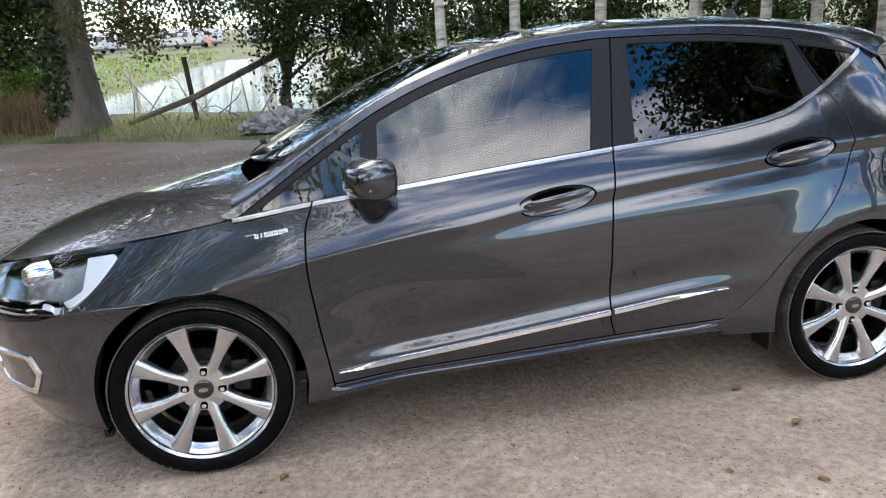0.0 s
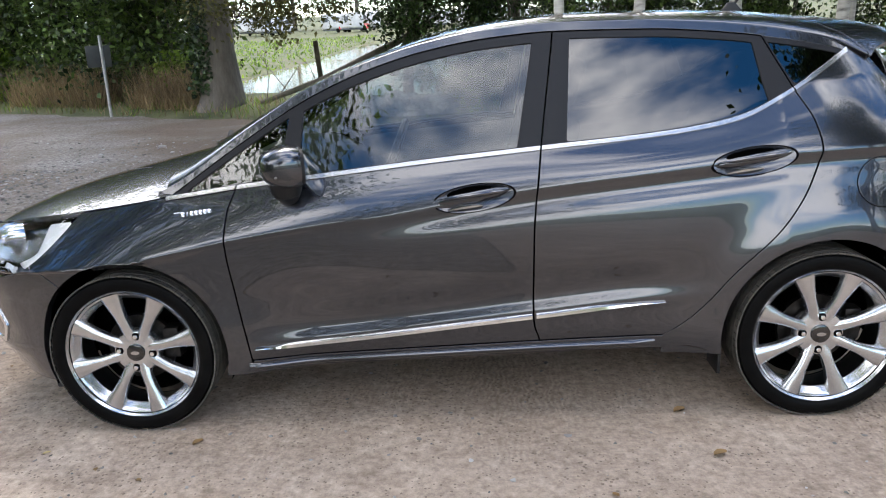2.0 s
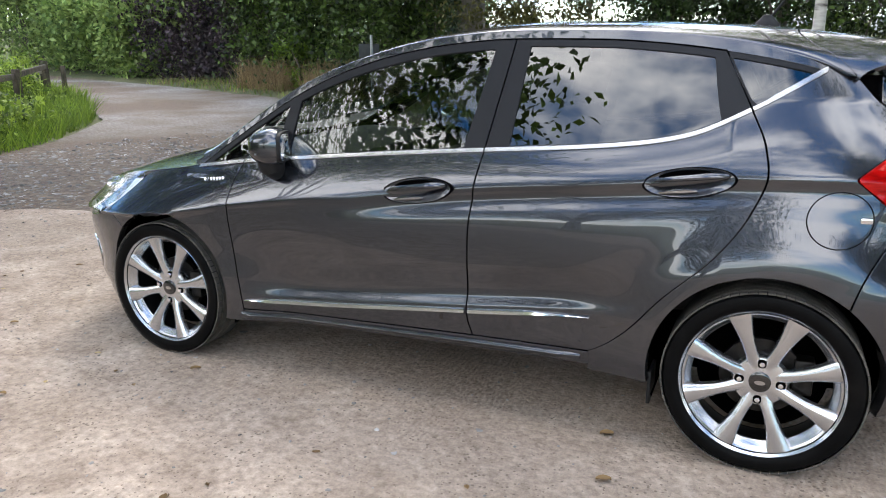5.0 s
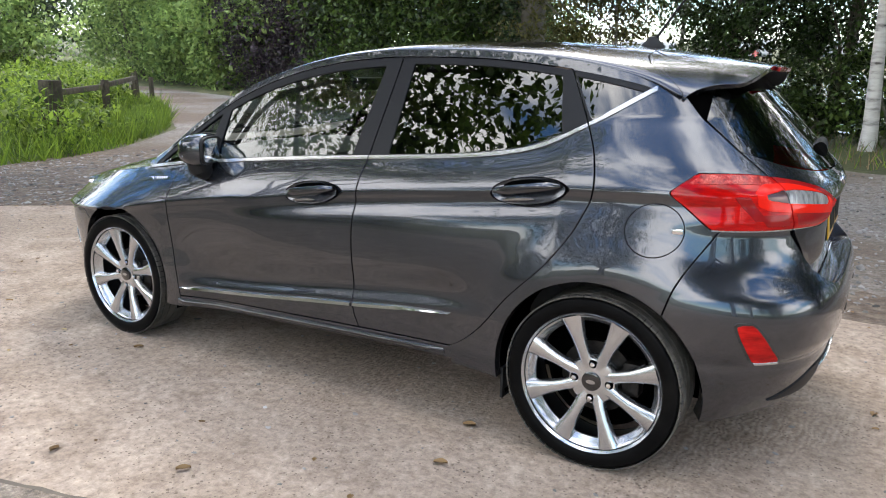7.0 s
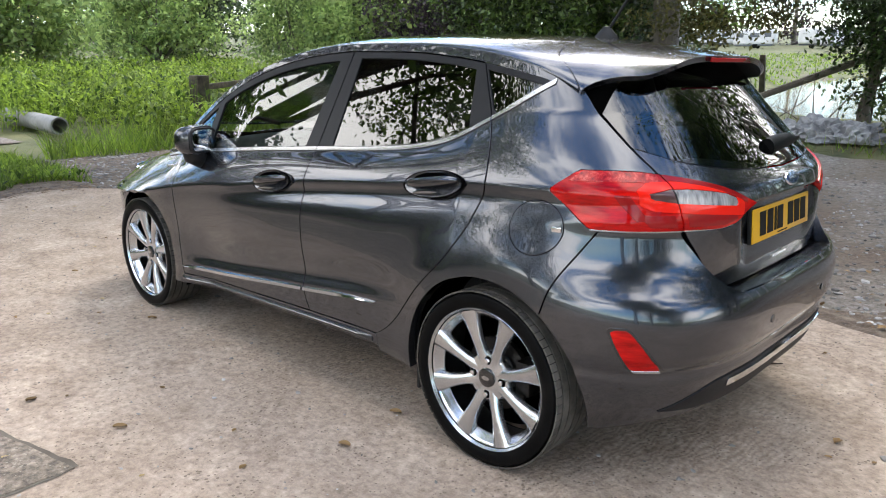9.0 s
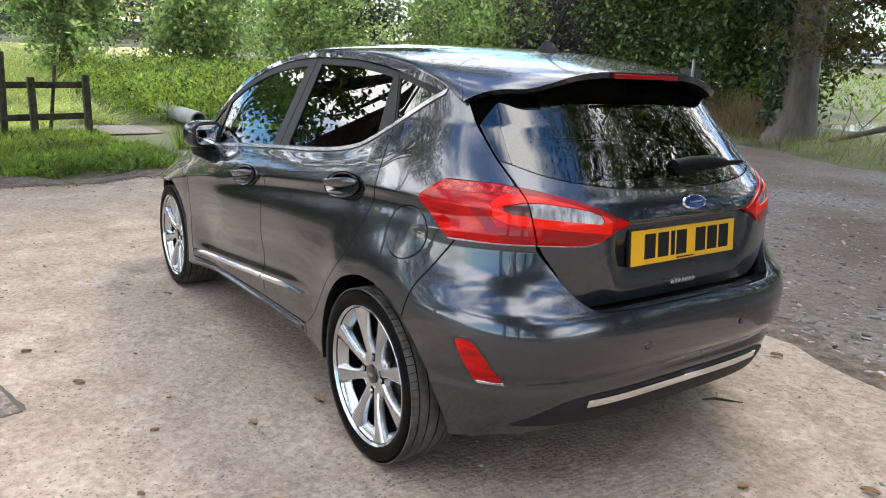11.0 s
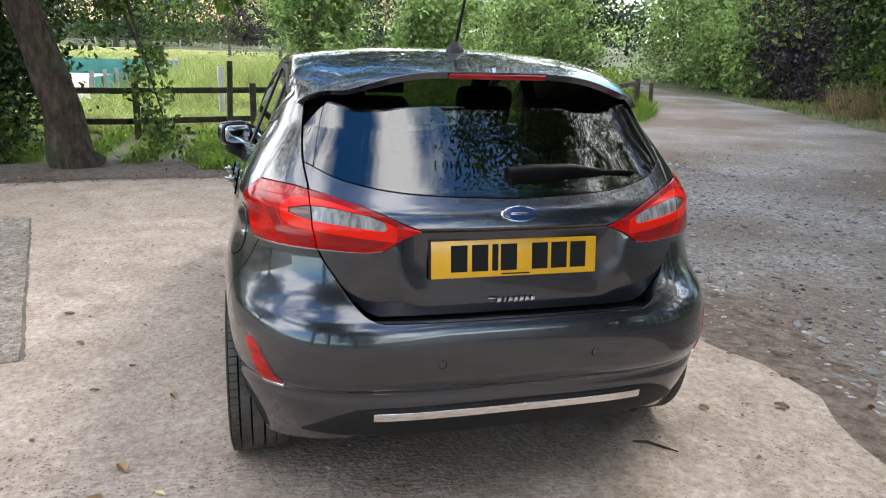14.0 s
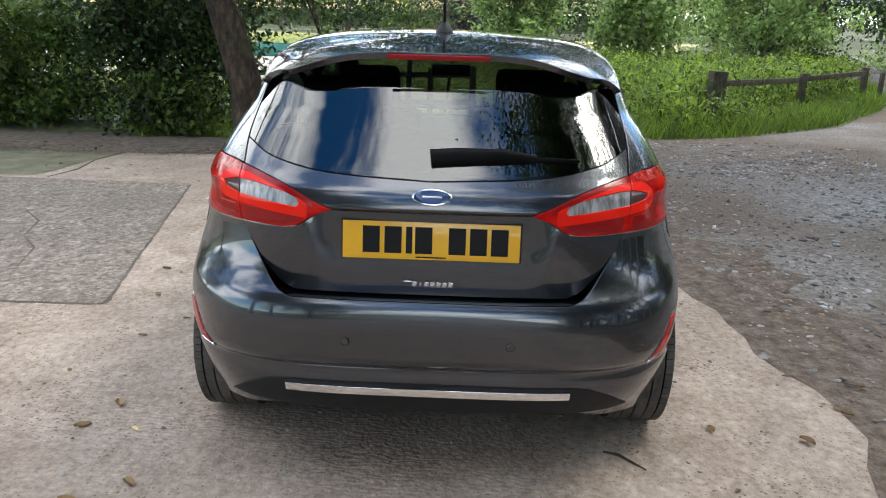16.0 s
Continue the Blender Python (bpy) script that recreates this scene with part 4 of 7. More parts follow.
# door mirrors
def mirror(side, owner):
    m = Matrix.Diagonal((1, side, 1, 1))
    shape = bmesh.new()
    bmesh.ops.create_uvsphere(shape, u_segments=28, v_segments=18, radius=1.0)
    for v in shape.verts:
        x, y, z = v.co
        sq = lambda a, e: math.copysign(abs(a) ** e, a)
        x, y, z = sq(x, 0.8), sq(y, 0.62), sq(z, 0.62)
        x = min(x, 0.52)
        v.co = Vector((x * 0.088, y * 0.100 * (1 - 0.12 * max(0, -x)), z * 0.073 * (1 - 0.22 * max(0, -x))))
    at = Matrix.Translation((-0.615, -0.825, 0.982)) @ pose(0, 0, 0, 0, 0, 20)
    bmesh.ops.transform(shape, matrix=m @ at, verts=shape.verts)
    bmesh.ops.recalc_face_normals(shape, faces=shape.faces)
    ob = part("door_mirror", shape, PAINT, owner, "grey door mirror on black foot")
    gl = lathe([(0.0, 0.0575), (0.9, 0.0575), (1.0, 0.0535)], 48)
    for v in gl.verts:
        r = max(abs(v.co.x) ** 4 + abs(v.co.y) ** 4, 1e-12) ** 0.25
        k = math.hypot(v.co.x, v.co.y) / r
        v.co = Vector((v.co.z, v.co.x * k * 0.078, v.co.y * k * 0.053))
    bmesh.ops.transform(gl, matrix=m @ at, verts=gl.verts)
    bmesh.ops.recalc_face_normals(gl, faces=gl.faces)
    part("mirror_glass", gl, material("mirror silver", (0.9, 0.9, 0.9), 0.0, 1.0)[0] if "mirror silver" not in bpy.data.materials else bpy.data.materials["mirror silver"], ob)
    rimb = lathe([(0.0, 0.035), (1.12, 0.035), (1.16, 0.048), (1.12, 0.056), (1.0, 0.0565), (0.98, 0.052), (0.0, 0.052)], 48)
    for v in rimb.verts:
        r = max(abs(v.co.x) ** 4 + abs(v.co.y) ** 4, 1e-12) ** 0.25
        k = math.hypot(v.co.x, v.co.y) / r
        v.co = Vector((v.co.z, v.co.x * k * 0.078, v.co.y * k * 0.053))
    bmesh.ops.transform(rimb, matrix=m @ at, verts=rimb.verts)
    bmesh.ops.recalc_face_normals(rimb, faces=rimb.faces)
    part("mirror_rim", rimb, PLASTIC, ob)
    foot = bmesh.new()
    tube([(-0.62, -0.740, 0.890), (-0.62, -0.775, 0.885), (-0.618, -0.805, 0.882), (-0.615, -0.832, 0.900), (-0.615, -0.835, 0.945)], [0.036, 0.036, 0.040, 0.052, 0.062], 18, foot)
    bmesh.ops.transform(foot, matrix=m, verts=foot.verts)
    bmesh.ops.recalc_face_normals(foot, faces=foot.faces)
    part("mirror_foot", foot, PLASTIC, ob)
    sig = box_bm(0.05, 0.10, 0.009, m @ at @ pose(-0.052, -0.038, -0.022, 0, 0, 38), 0.004)
    bmesh.ops.recalc_face_normals(sig, faces=sig.faces)
    part("indicator", sig, CLEARLAMP, ob)


mirror(1, front_doors[0])
mirror(-1, front_doors[1])

# wheels: built once at the near-side front hub, axis along y
def wheel(m, turn, name="wheel"):
    w = new(name)
    w.parent = car
    w.matrix_local = m
    w["label"] = "eight-spoke silver alloy wheel with low-profile tyre"
    to_y = pose(0, 0, 0, 90, 0, 0)
    tyre = lathe([(0.236, -0.085), (0.253, -0.098), (0.275, -0.104), (0.295, -0.098), (0.303, -0.085), (0.3045, -0.05), (0.3045, 0.05), (0.303, 0.085), (0.295, 0.098), (0.275, 0.104), (0.253, 0.098), (0.238, 0.085)], 96, to_y, closed=True)
    part("tyre", tyre, RUBBER, w, "black low-profile tyre")
    tread = bmesh.new()
    for k in range(72):
        a = 2 * math.pi * k / 72
        for y, sk, half, run in ((-0.082, 0.02, 0.013, 0.0118), (-0.047, -0.015, 0.0155, 0.0131), (-0.008, 0.0, 0.0175, 0.0134), (0.032, 0.0, 0.0155, 0.0131), (0.062, 0.015, 0.0095, 0.0134), (0.084, -0.02, 0.0095, 0.0118)):
            box_at = pose(0, y, 0) @ Matrix.Rotation(a + sk, 4, "Y") @ pose(0, 0, 0.3055)
            b = [tread.verts.new(box_at @ Vector((sx * run, sy * half, sz * 0.0028))) for sz in (-1, 1) for sx, sy in ((-1, -1), (1, -1), (1, 1), (-1, 1))]
            for q in ((4, 5, 6, 7), (0, 1, 5, 4), (1, 2, 6, 5), (2, 3, 7, 6), (3, 0, 4, 7)):
                tread.faces.new([b[i] for i in q])
    part("tread", tread, TREAD, w, "tyre tread blocks", smooth=False)
    rim = lathe([(0.224, 0.078), (0.231, 0.083), (0.2365, 0.092), (0.2405, 0.097), (0.243, 0.094), (0.241, 0.084), (0.234, 0.078)], 96, to_y, closed=True)
    rim_ob = part("rim", rim, ALLOY, w, "silver alloy rim")
    rim_ob.scale = (1.03, 1.0, 1.03)
    part("rim_ledge", lathe([(0.2265, 0.079), (0.218, 0.064), (0.206, 0.055), (0.204, 0.050), (0.222, 0.045)], 96, to_y, closed=True), ALLOY, rim_ob)
    # inside of the rim, darkened by colour where shade falls between the spokes
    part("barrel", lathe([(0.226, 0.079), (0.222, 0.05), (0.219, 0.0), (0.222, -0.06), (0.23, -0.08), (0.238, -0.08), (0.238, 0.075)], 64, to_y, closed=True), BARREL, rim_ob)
    sp_mesh = None
    for k in range(8):
        a = math.pi / 2 * (k // 2) + radians(21.5 if k % 2 else -21.5) + turn
        if sp_mesh is None:
            b = bmesh.new()
            rows = []
            for r, wd, top_y, thick in ((0.036, 0.024, -0.062, 0.03), (0.070, 0.0205, -0.068, 0.03), (0.10, 0.0180, -0.074, 0.028), (0.135, 0.0190, -0.079, 0.027), (0.17, 0.0235, -0.083, 0.026), (0.205, 0.030, -0.086, 0.028), (0.230, 0.036, -0.089, 0.028)):
                rows.append([b.verts.new((sx * wd, top_y + dy, r)) for sx, dy in ((-1.12, thick), (-1.0, 0.009), (-0.90, 0.0055), (-0.34, 0.0), (-0.22, 0.0), (0.22, 0.0), (0.34, 0.0), (0.90, 0.0055), (1.0, 0.009), (1.12, thick))])
            for p, q in zip(rows, rows[1:]):
                for i in range(9):
                    b.faces.new((p[i], p[i + 1], q[i + 1], q[i]))
            bmesh.ops.recalc_face_normals(b, faces=b.faces)
            ob = part("spoke", b, ALLOY, rim_ob)
            sp_mesh = ob.data
        else:
            ob = new("spoke", sp_mesh)
            ob.parent = rim_ob
        ob.matrix_local = Matrix.Rotation(a, 4, "Y")
    hub = lathe([(0.0, 0.064), (0.066, 0.064), (0.078, 0.061), (0.086, 0.05), (0.086, 0.02)], 40, to_y)
    part("hub", hub, ALLOY, rim_ob)
    cap = lathe([(0.0, 0.074), (0.025, 0.0735), (0.032, 0.071), (0.034, 0.06)], 28, to_y)
    part("centre_cap", cap, PIANO, rim_ob, "black centre cap with oval emblem")
    em = lathe([(0.0, 0.0752), (0.016, 0.0748), (0.0165, 0.073)], 24, to_y)
    bmesh.ops.scale(em, vec=(1, 1, 0.45), verts=em.verts)
    part("emblem", em, SATIN, rim_ob)
    for k in range(4):
        a = math.pi / 2 * k + turn
        nut = lathe([(0.0, 0.074), (0.008, 0.073), (0.0095, 0.066), (0.0095, 0.05)], 6, pose(0.06 * math.sin(a), 0, 0.06 * math.cos(a)) @ to_y)
        part("wheel_nut", nut, CHROME, rim_ob, smooth=False)
        # flush near-black disc: the shade of the nut hole is painted, not modelled
        pit = lathe([(0.0, 0.0648), (0.0135, 0.0650), (0.015, 0.0635)], 16, pose(0.06 * math.sin(a), 0, 0.06 * math.cos(a)) @ to_y)
        part("nut_shade_disc", pit, VOID, rim_ob)
    disc = lathe([(0.03, 0.01), (0.128, 0.01), (0.128, -0.012), (0.03, -0.012)], 48, to_y)
    part("brake_disc", disc, DISC, w, "steel brake disc")
    part("caliper", box_bm(0.06, 0.07, 0.12, pose(0.125, 0.0, 0.02), 0.012), DISC, w)
    # disc added behind the spokes, painting the dark inside of the wheel
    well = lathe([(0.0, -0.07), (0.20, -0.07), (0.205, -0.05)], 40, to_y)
    part("wheel_shade_disc", well, VOID, w)
    return w


TRACK = 0.752
wheel(pose(-AXLE, -TRACK, HUB), 0.12)
wheel(pose(AXLE, -TRACK, HUB), 0.03)
wheel(pose(-AXLE, TRACK, HUB, 0, 0, 180), 0.2)
wheel(pose(AXLE, TRACK, HUB, 0, 0, 180), 0.3)
for ax in (-AXLE, AXLE):
    for sg in (-1, 1):
        b = bmesh.new()
        ring = []
        for k in range(33):
            a = math.pi * (-0.12 + 1.24 * k / 32)
            ring.append([b.verts.new((ax + (ARCH + 0.004) * math.cos(a), sg * yy, HUB + (ARCH + 0.004) * math.sin(a))) for yy in (0.64 if ax > 0 and math.cos(a) > 0.55 else 0.79, 0.46)])
        for p, q in zip(ring, ring[1:]):
            b.faces.new((p[0], p[1], q[1], q[0]))
        b.faces.new([p[1] for p in ring])
        # black lining, taken darker still to hold the shade of the arch
        part("wheel_well", b, VOID, car, "black wheel well lining, shade put into its colour")

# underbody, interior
# floor boxes in near-black, so the shadow under the car is in their colour
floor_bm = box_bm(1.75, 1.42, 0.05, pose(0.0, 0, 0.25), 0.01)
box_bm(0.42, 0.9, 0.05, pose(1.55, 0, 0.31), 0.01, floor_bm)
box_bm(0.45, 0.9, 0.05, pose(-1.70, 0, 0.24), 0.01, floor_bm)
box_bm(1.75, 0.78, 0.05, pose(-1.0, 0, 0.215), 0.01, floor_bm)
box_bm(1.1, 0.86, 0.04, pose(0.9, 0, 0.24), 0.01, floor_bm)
part("underbody", floor_bm, VOID, car, "black underbody, shade put into its colour")
part("exhaust", tube([(1.5, 0.47, 0.27), (1.66, 0.48, 0.275), (1.80, 0.48, 0.272)], [0.026, 0.026, 0.026], 16), PLASTIC, car, "dark exhaust tip")
inner = body.cut(lambda x, y, z: x + 1.0, lambda x, y, z: 1.58 - x, lambda x, y, z: z - 0.24, lambda x, y, z: chrome_lo(x) - 0.004 - z, lambda x, y, z: front_arch(x, y, z) - 0.012, lambda x, y, z: rear_arch(x, y, z) - 0.012)
both(inner, "door_lining", CLOTH, car, "dark interior lining", rim=0, out=-0.055)
# backing sheet added behind the panels; it paints the shade in their gaps
both(body.cut(lambda x, y, z: x + 1.2, lambda x, y, z: 1.52 - x, lambda x, y, z: z - 0.26, lambda x, y, z: np.minimum(chrome_lo(x), hood_edge(x) + np.where(x > -1.1, 1, 0)) - 0.004 - z, front_arch, rear_arch), "gap_backing", GAP_BLACK, car, "near-black backing sheet painting the shade in the panel gaps", rim=0, out=-0.013)
liner = top.cut(outside(in_screen, -0.02), lambda x, y, z: x + 0.2, lambda x, y, z: 1.24 - x, lambda x, y, z: 0.52 - np.abs(y)).moved(-0.03)
Sheet(liner.v, -liner.n, [f[::-1] for f in liner.f]).build("headlining", LINER, car, rim=0)
dash = bmesh.new()
prof = [(-1.02, 0.90), (-0.86, 0.965), (-0.66, 0.955), (-0.55, 0.90), (-0.53, 0.80), (-0.60, 0.62), (-0.70, 0.45)]
rows = [[dash.verts.new((x, y, z - 0.05 * (y / 0.66) ** 4)) for x, z in prof] for y in np.linspace(-0.66, 0.66, 13)]
for p, q in zip(rows, rows[1:]):
    for i in range(len(prof) - 1):
        dash.faces.new((p[i], q[i], q[i + 1], p[i + 1]))
part("dashboard", dash, PLASTIC, car, "black dashboard")
wheel_bm = lathe([(0.175 + 0.015 * math.cos(a), 0.015 * math.sin(a)) for a in np.linspace(0, 2 * math.pi, 9)[:-1]], 32, pose(-0.36, 0.34, 0.84, 0, -68, 0), closed=True)
box_bm(0.30, 0.05, 0.03, pose(-0.365, 0.34, 0.835, 0, -68, 0) @ pose(0, 0, 0, 0, 0, 90), 0.01, wheel_bm)
part("steering_wheel", wheel_bm, PLASTIC, car, "black steering wheel")


def seat(x, y, width, name, lean=17):
    s = new(name)
    s.parent = car
    s["label"] = "dark grey cloth car seat with headrest"
    part("cushion", box_bm(0.52, width, 0.17, pose(x - 0.02, y, 0.50, 0, -6, 0), 0.06, segments=4), CLOTH, s)
    at = pose(x + 0.26, y, 0.54) @ pose(0, 0, 0, 0, lean, 0)
    part("backrest", box_bm(0.15, width, 0.60, at @ pose(0, 0, 0.28), 0.06, segments=4), CLOTH, s)
    for k in ((0,) if width < 0.6 else (-0.35, 0.35)):
        part("headrest", box_bm(0.10, 0.27, 0.19, at @ pose(-0.01, k, 0.69), 0.045, segments=4), CLOTH, s)


seat(-0.06, -0.36, 0.48, "front_seat")
seat(-0.06, 0.36, 0.48, "front_seat")
seat(0.80, 0.0, 1.22, "rear_seat", 22)
part("parcel_shelf", box_bm(0.42, 1.0, 0.02, pose(1.38, 0, 0.93), 0.006), CLOTH, car, "dark parcel shelf")
part("interior_mirror", box_bm(0.03, 0.22, 0.065, pose(-0.30, 0, 1.27, 0, 10, 0), 0.012), PLASTIC, car, "black interior mirror")

# plate, emblem, badges, wiper, sensors, aerial
plate = part("number_plate", box_bm(0.004, 0.52, 0.111, pose(1.866, 0.0, 0.832, 0, -5, 0), 0.0015), PLATE, tailgate, "yellow number plate with black bars")
for k, wdt in ((-0.176, 0.05), (-0.112, 0.05), (-0.065, 0.018), (-0.022, 0.05), (0.076, 0.05), (0.138, 0.05), (0.200, 0.05)):
    part("plate_bar", box_bm(0.002, wdt, 0.079, pose(1.866, 0.0, 0.832, 0, -5, 0) @ pose(0.003, k, 0.002)), INK, plate, smooth=False)
part("plate_bar", box_bm(0.0015, 0.09, 0.004, pose(1.866, 0.0, 0.832, 0, -5, 0) @ pose(0.0028, 0.0, -0.048)), INK, plate, smooth=False)
part("plate_backing", box_bm(0.012, 0.53, 0.118, pose(1.857, 0.0, 0.832, 0, -5, 0), 0.003), PLASTIC, tailgate)
oval = lambda a, b, h: [(0.0, h), (0.7, h), (0.93, h * 0.8), (1.0, 0.0)]


def emblem(mat, sy, sz, h, at):
    b = lathe(oval(1, 1, 1.0), 40)
    bmesh.ops.transform(b, matrix=at @ pose(0, 0, 0, 0, 90, 0) @ Matrix.Diagonal((sz, sy, h, 1)), verts=b.verts)
    return b


at = pose(float(rear_x(0.966)) + 0.001, 0, 0.966, 0, -22, 0)
badge = part("emblem", emblem(CHROME, 0.058, 0.025, 0.006, at), CHROME, tailgate, "blue oval emblem with chrome rim")
part("emblem_field", emblem(BLUE, 0.0540, 0.0215, 0.0022, at @ pose(0.0045, 0, 0)), BLUE, badge)
part("emblem_stroke", box_bm(0.002, 0.058, 0.006, at @ pose(0.0075, 0, 0), 0.001), SATIN, badge)


def script_badge(at, owner, length=0.19):
    b = bmesh.new()
    hh = 0.0105
    box_bm(0.03, 0.003, 0.003, at @ pose(-length * 0.40, 0, hh * 0.8, 0, 0, 0), 0.001, b)
    x = -length * 0.30
    for k in range(7):
        box_bm(0.0125 if k != 1 else 0.004, 0.003, hh * 1.5, at @ pose(x + 0.004, 0, 0, 0, 12, 0), 0.001, b)
        x += length * 0.105
    part("badge", b, CHROME, owner, "small chrome model badge")


script_badge(pose(float(rear_x(0.70)) + 0.004, 0.0, 0.700, 0, 0, 90) @ pose(0, 0, 0), tailgate, 0.17)
for sg, k in ((1, 0), (-1, 1)):
    yb = float(half_width(-0.97, 0.818))
    script_badge(Matrix.Translation((-0.965, -sg * (yb + 0.002), 0.822)) @ pose(0, 0, 0, 0, -6, 0) @ pose(0, 0, 0, -16 * sg, 0, 0), wings[k], 0.155)
wip = bmesh.new()
tube([(1.80, -0.01, 1.058), (1.795, 0.07, 1.066), (1.785, 0.20, 1.070), (1.772, 0.30, 1.066)], [0.034, 0.033, 0.028, 0.016], 12, wip)
tube([(1.776, 0.27, 1.066), (1.762, 0.36, 1.066), (1.745, 0.43, 1.064)], [0.011, 0.009, 0.006], 8, wip)
bmesh.ops.scale(wip, vec=(0.75, 1, 1), verts=wip.verts, space=Matrix.Translation((-1.78, 0, 0)))
part("rear_wiper", wip, RUBBER, tailgate, "black rear wiper arm")
sens_x = 1.1 + (float(bumper_x(0.545)) - 1.1) * (1 - (0.242 / 0.86) ** 4.0) ** (1 / 3)
for sg, k in ((-1, 0), (1, 1)):
    part("parking_sensor", lathe([(0.0, 0.003), (0.011, 0.0028), (0.0125, 0.0)], 20, pose(sens_x, sg * 0.242, 0.545, 0, 90, sg * 7)), PAINT, bumper[k])
    part("sensor_ring", lathe([(0.0125, 0.0), (0.0126, 0.0012), (0.0134, 0.0012), (0.0135, 0.0)], 20, pose(sens_x, sg * 0.242, 0.545, 0, 90, sg * 7), closed=True), GAP_BLACK, bumper[k])
brake = part("high_brake_lamp", box_bm(0.010, 0.315, 0.016, pose(1.6405, 0.0, 1.350, 0, 12, 0), 0.004), DEEPRED, sp, "red high-level brake lamp")
az_ = float(roof_z(1.14))
fin = lathe([(0.034, -0.004), (0.031, 0.008), (0.020, 0.024), (0.011, 0.040), (0.0, 0.043)], 20, Matrix.Translation((1.14, 0, az_)) @ Matrix.Diagonal((1.5, 1, 1, 1)))
ae = part("aerial", fin, PLASTIC, car, "black roof aerial")
part("aerial_rod", tube([(1.15, 0, az_ + 0.03), (1.24, 0, az_ + 0.16), (1.37, 0, az_ + 0.32)], [0.006, 0.005, 0.0035], 8), PLASTIC, ae)
for a, b in (((-1.03, -0.05), (-0.93, -0.42)), ((-1.02, 0.45), (-0.98, 0.02))):
    part("wiper", tube([(a[0] - 0.02, a[1], float(roof_z(a[0])) - 0.02), ((a[0] + b[0]) / 2, (a[1] + b[1]) / 2, float(roof_z((a[0] + b[0]) / 2)) + 0.0), (b[0], b[1], float(roof_z(b[0])) - 0.045)], [0.014, 0.011, 0.006], 8), PLASTIC, car, "black windscreen wiper")
for sg in (-1, 1):
    part("mud_flap", box_bm(0.012, 0.12, 0.12, pose(0.90, sg * 0.745, 0.215), 0.003), PLASTIC, car, "black mud flap")
    part("arch_deflector", box_bm(0.03, 0.10, 0.07, pose(-1.60, sg * 0.70, 0.175), 0.008), PLASTIC, car)


# ---- ground, concrete, gravel, water ----
rng = np.random.default_rng(7)
POND = [(-9.0, 19.0), (-6.0, 17.3), (0.0, 14.8), (14.0, 15.2), (45.0, 25.0), (45.0, 62.0), (-4.0, 66.0), (-9.0, 58.0)]


def convex(points):
    """Signed distance-like function, positive inside a convex outline given anticlockwise."""
    def f(x, y, z=0):
        d = None
        for (ax, ay), (bx, by) in zip(points, points[1:] + points[:1]):
            n = math.hypot(bx - ax, by - ay)
            e = ((bx - ax) * (y - ay) - (by - ay) * (x - ax)) / n
            d = e if d is None else np.minimum(d, e)
        return d
    return f


in_pond = convex(POND)
far_edge = curve_fn([(-60, 33), (-45, 26), (-31, 20.0), (-25, 18.4), (-17.2, 16.3), (-11.6, 14.3), (-7, 12.6), (-4.6, 11.6), (-2.4, 10.6), (-1, 9.9), (0.2, 9.5), (5, 9.0), (12, 8.6), (40, 7.0)])
near_edge = curve_fn([(-60, 30.5), (-45, 23.5), (-29, 17.0), (-21.5, 14.0), (-15.6, 11.0), (-13.2, 9.1), (-11.9, 8.1), (-9.6, 5.2), (-9.0, 4.2), (-8.6, 2.8)])


def rolling(x, y):
    """Height of the land: level about the yard, rising slowly outwards."""
    r = np.hypot(x, y)
    s = np.maximum(0, r - 9)
    return 0.030 * s * s / (s + 3) + 0.012 * np.maximum(0, r - 40)


def land(x, y):
    x, y = np.asarray(x, float), np.asarray(y, float)
    z = rolling(x, y)
    bank = np.clip((y - far_edge(x)) / 1.2, 0, 1)
    z = z + 0.16 * bank * np.clip((20 - np.abs(x)) / 6, 0, 1)
    p = in_pond(x, y)
    return z - 0.45 * np.clip((p + 0.6) / 1.4, 0, 1)


ring_r = np.concatenate([[0.01], np.linspace(1.2, 30, 92), np.geomspace(31, 1500, 70)])
ring_a = np.linspace(0, 2 * np.pi, 193)
gx, gy = ring_r[:, None] * np.cos(ring_a), ring_r[:, None] * np.sin(ring_a)
gz = land(gx, gy) - 0.05 + 0.03 * np.sin(gx * 1.7 + gy) * np.sin(gy * 1.3) * (np.hypot(gx, gy) > 10)
soil = textured("grassy soil", [(0.04, 0.048, 0.018), (0.085, 0.095, 0.032), (0.13, 0.125, 0.055)], 0.95, 0.8, 10, 0.6, 14, 0.05, second=((0.11, 0.085, 0.055), 0.35, 0.55, 0.75))
ground = mesh_object("ground", *(lambda s: (s.v, s.f))(Sheet.grid(np.stack([gx, gy, gz], -1))), soil)
tagged(ground, "grassy ground rising gently outwards", "ground", kind="structure")

# concrete yard slab
CONCRETE = textured("weathered pinkish concrete", [(0.27, 0.208, 0.162), (0.385, 0.305, 0.245), (0.485, 0.397, 0.327)], 0.88, 3.6, 15, 0.7, 48, 0.009, second=((0.31, 0.245, 0.195), 0.55, 0.46, 0.72), Specular_IOR_Level=0.15)


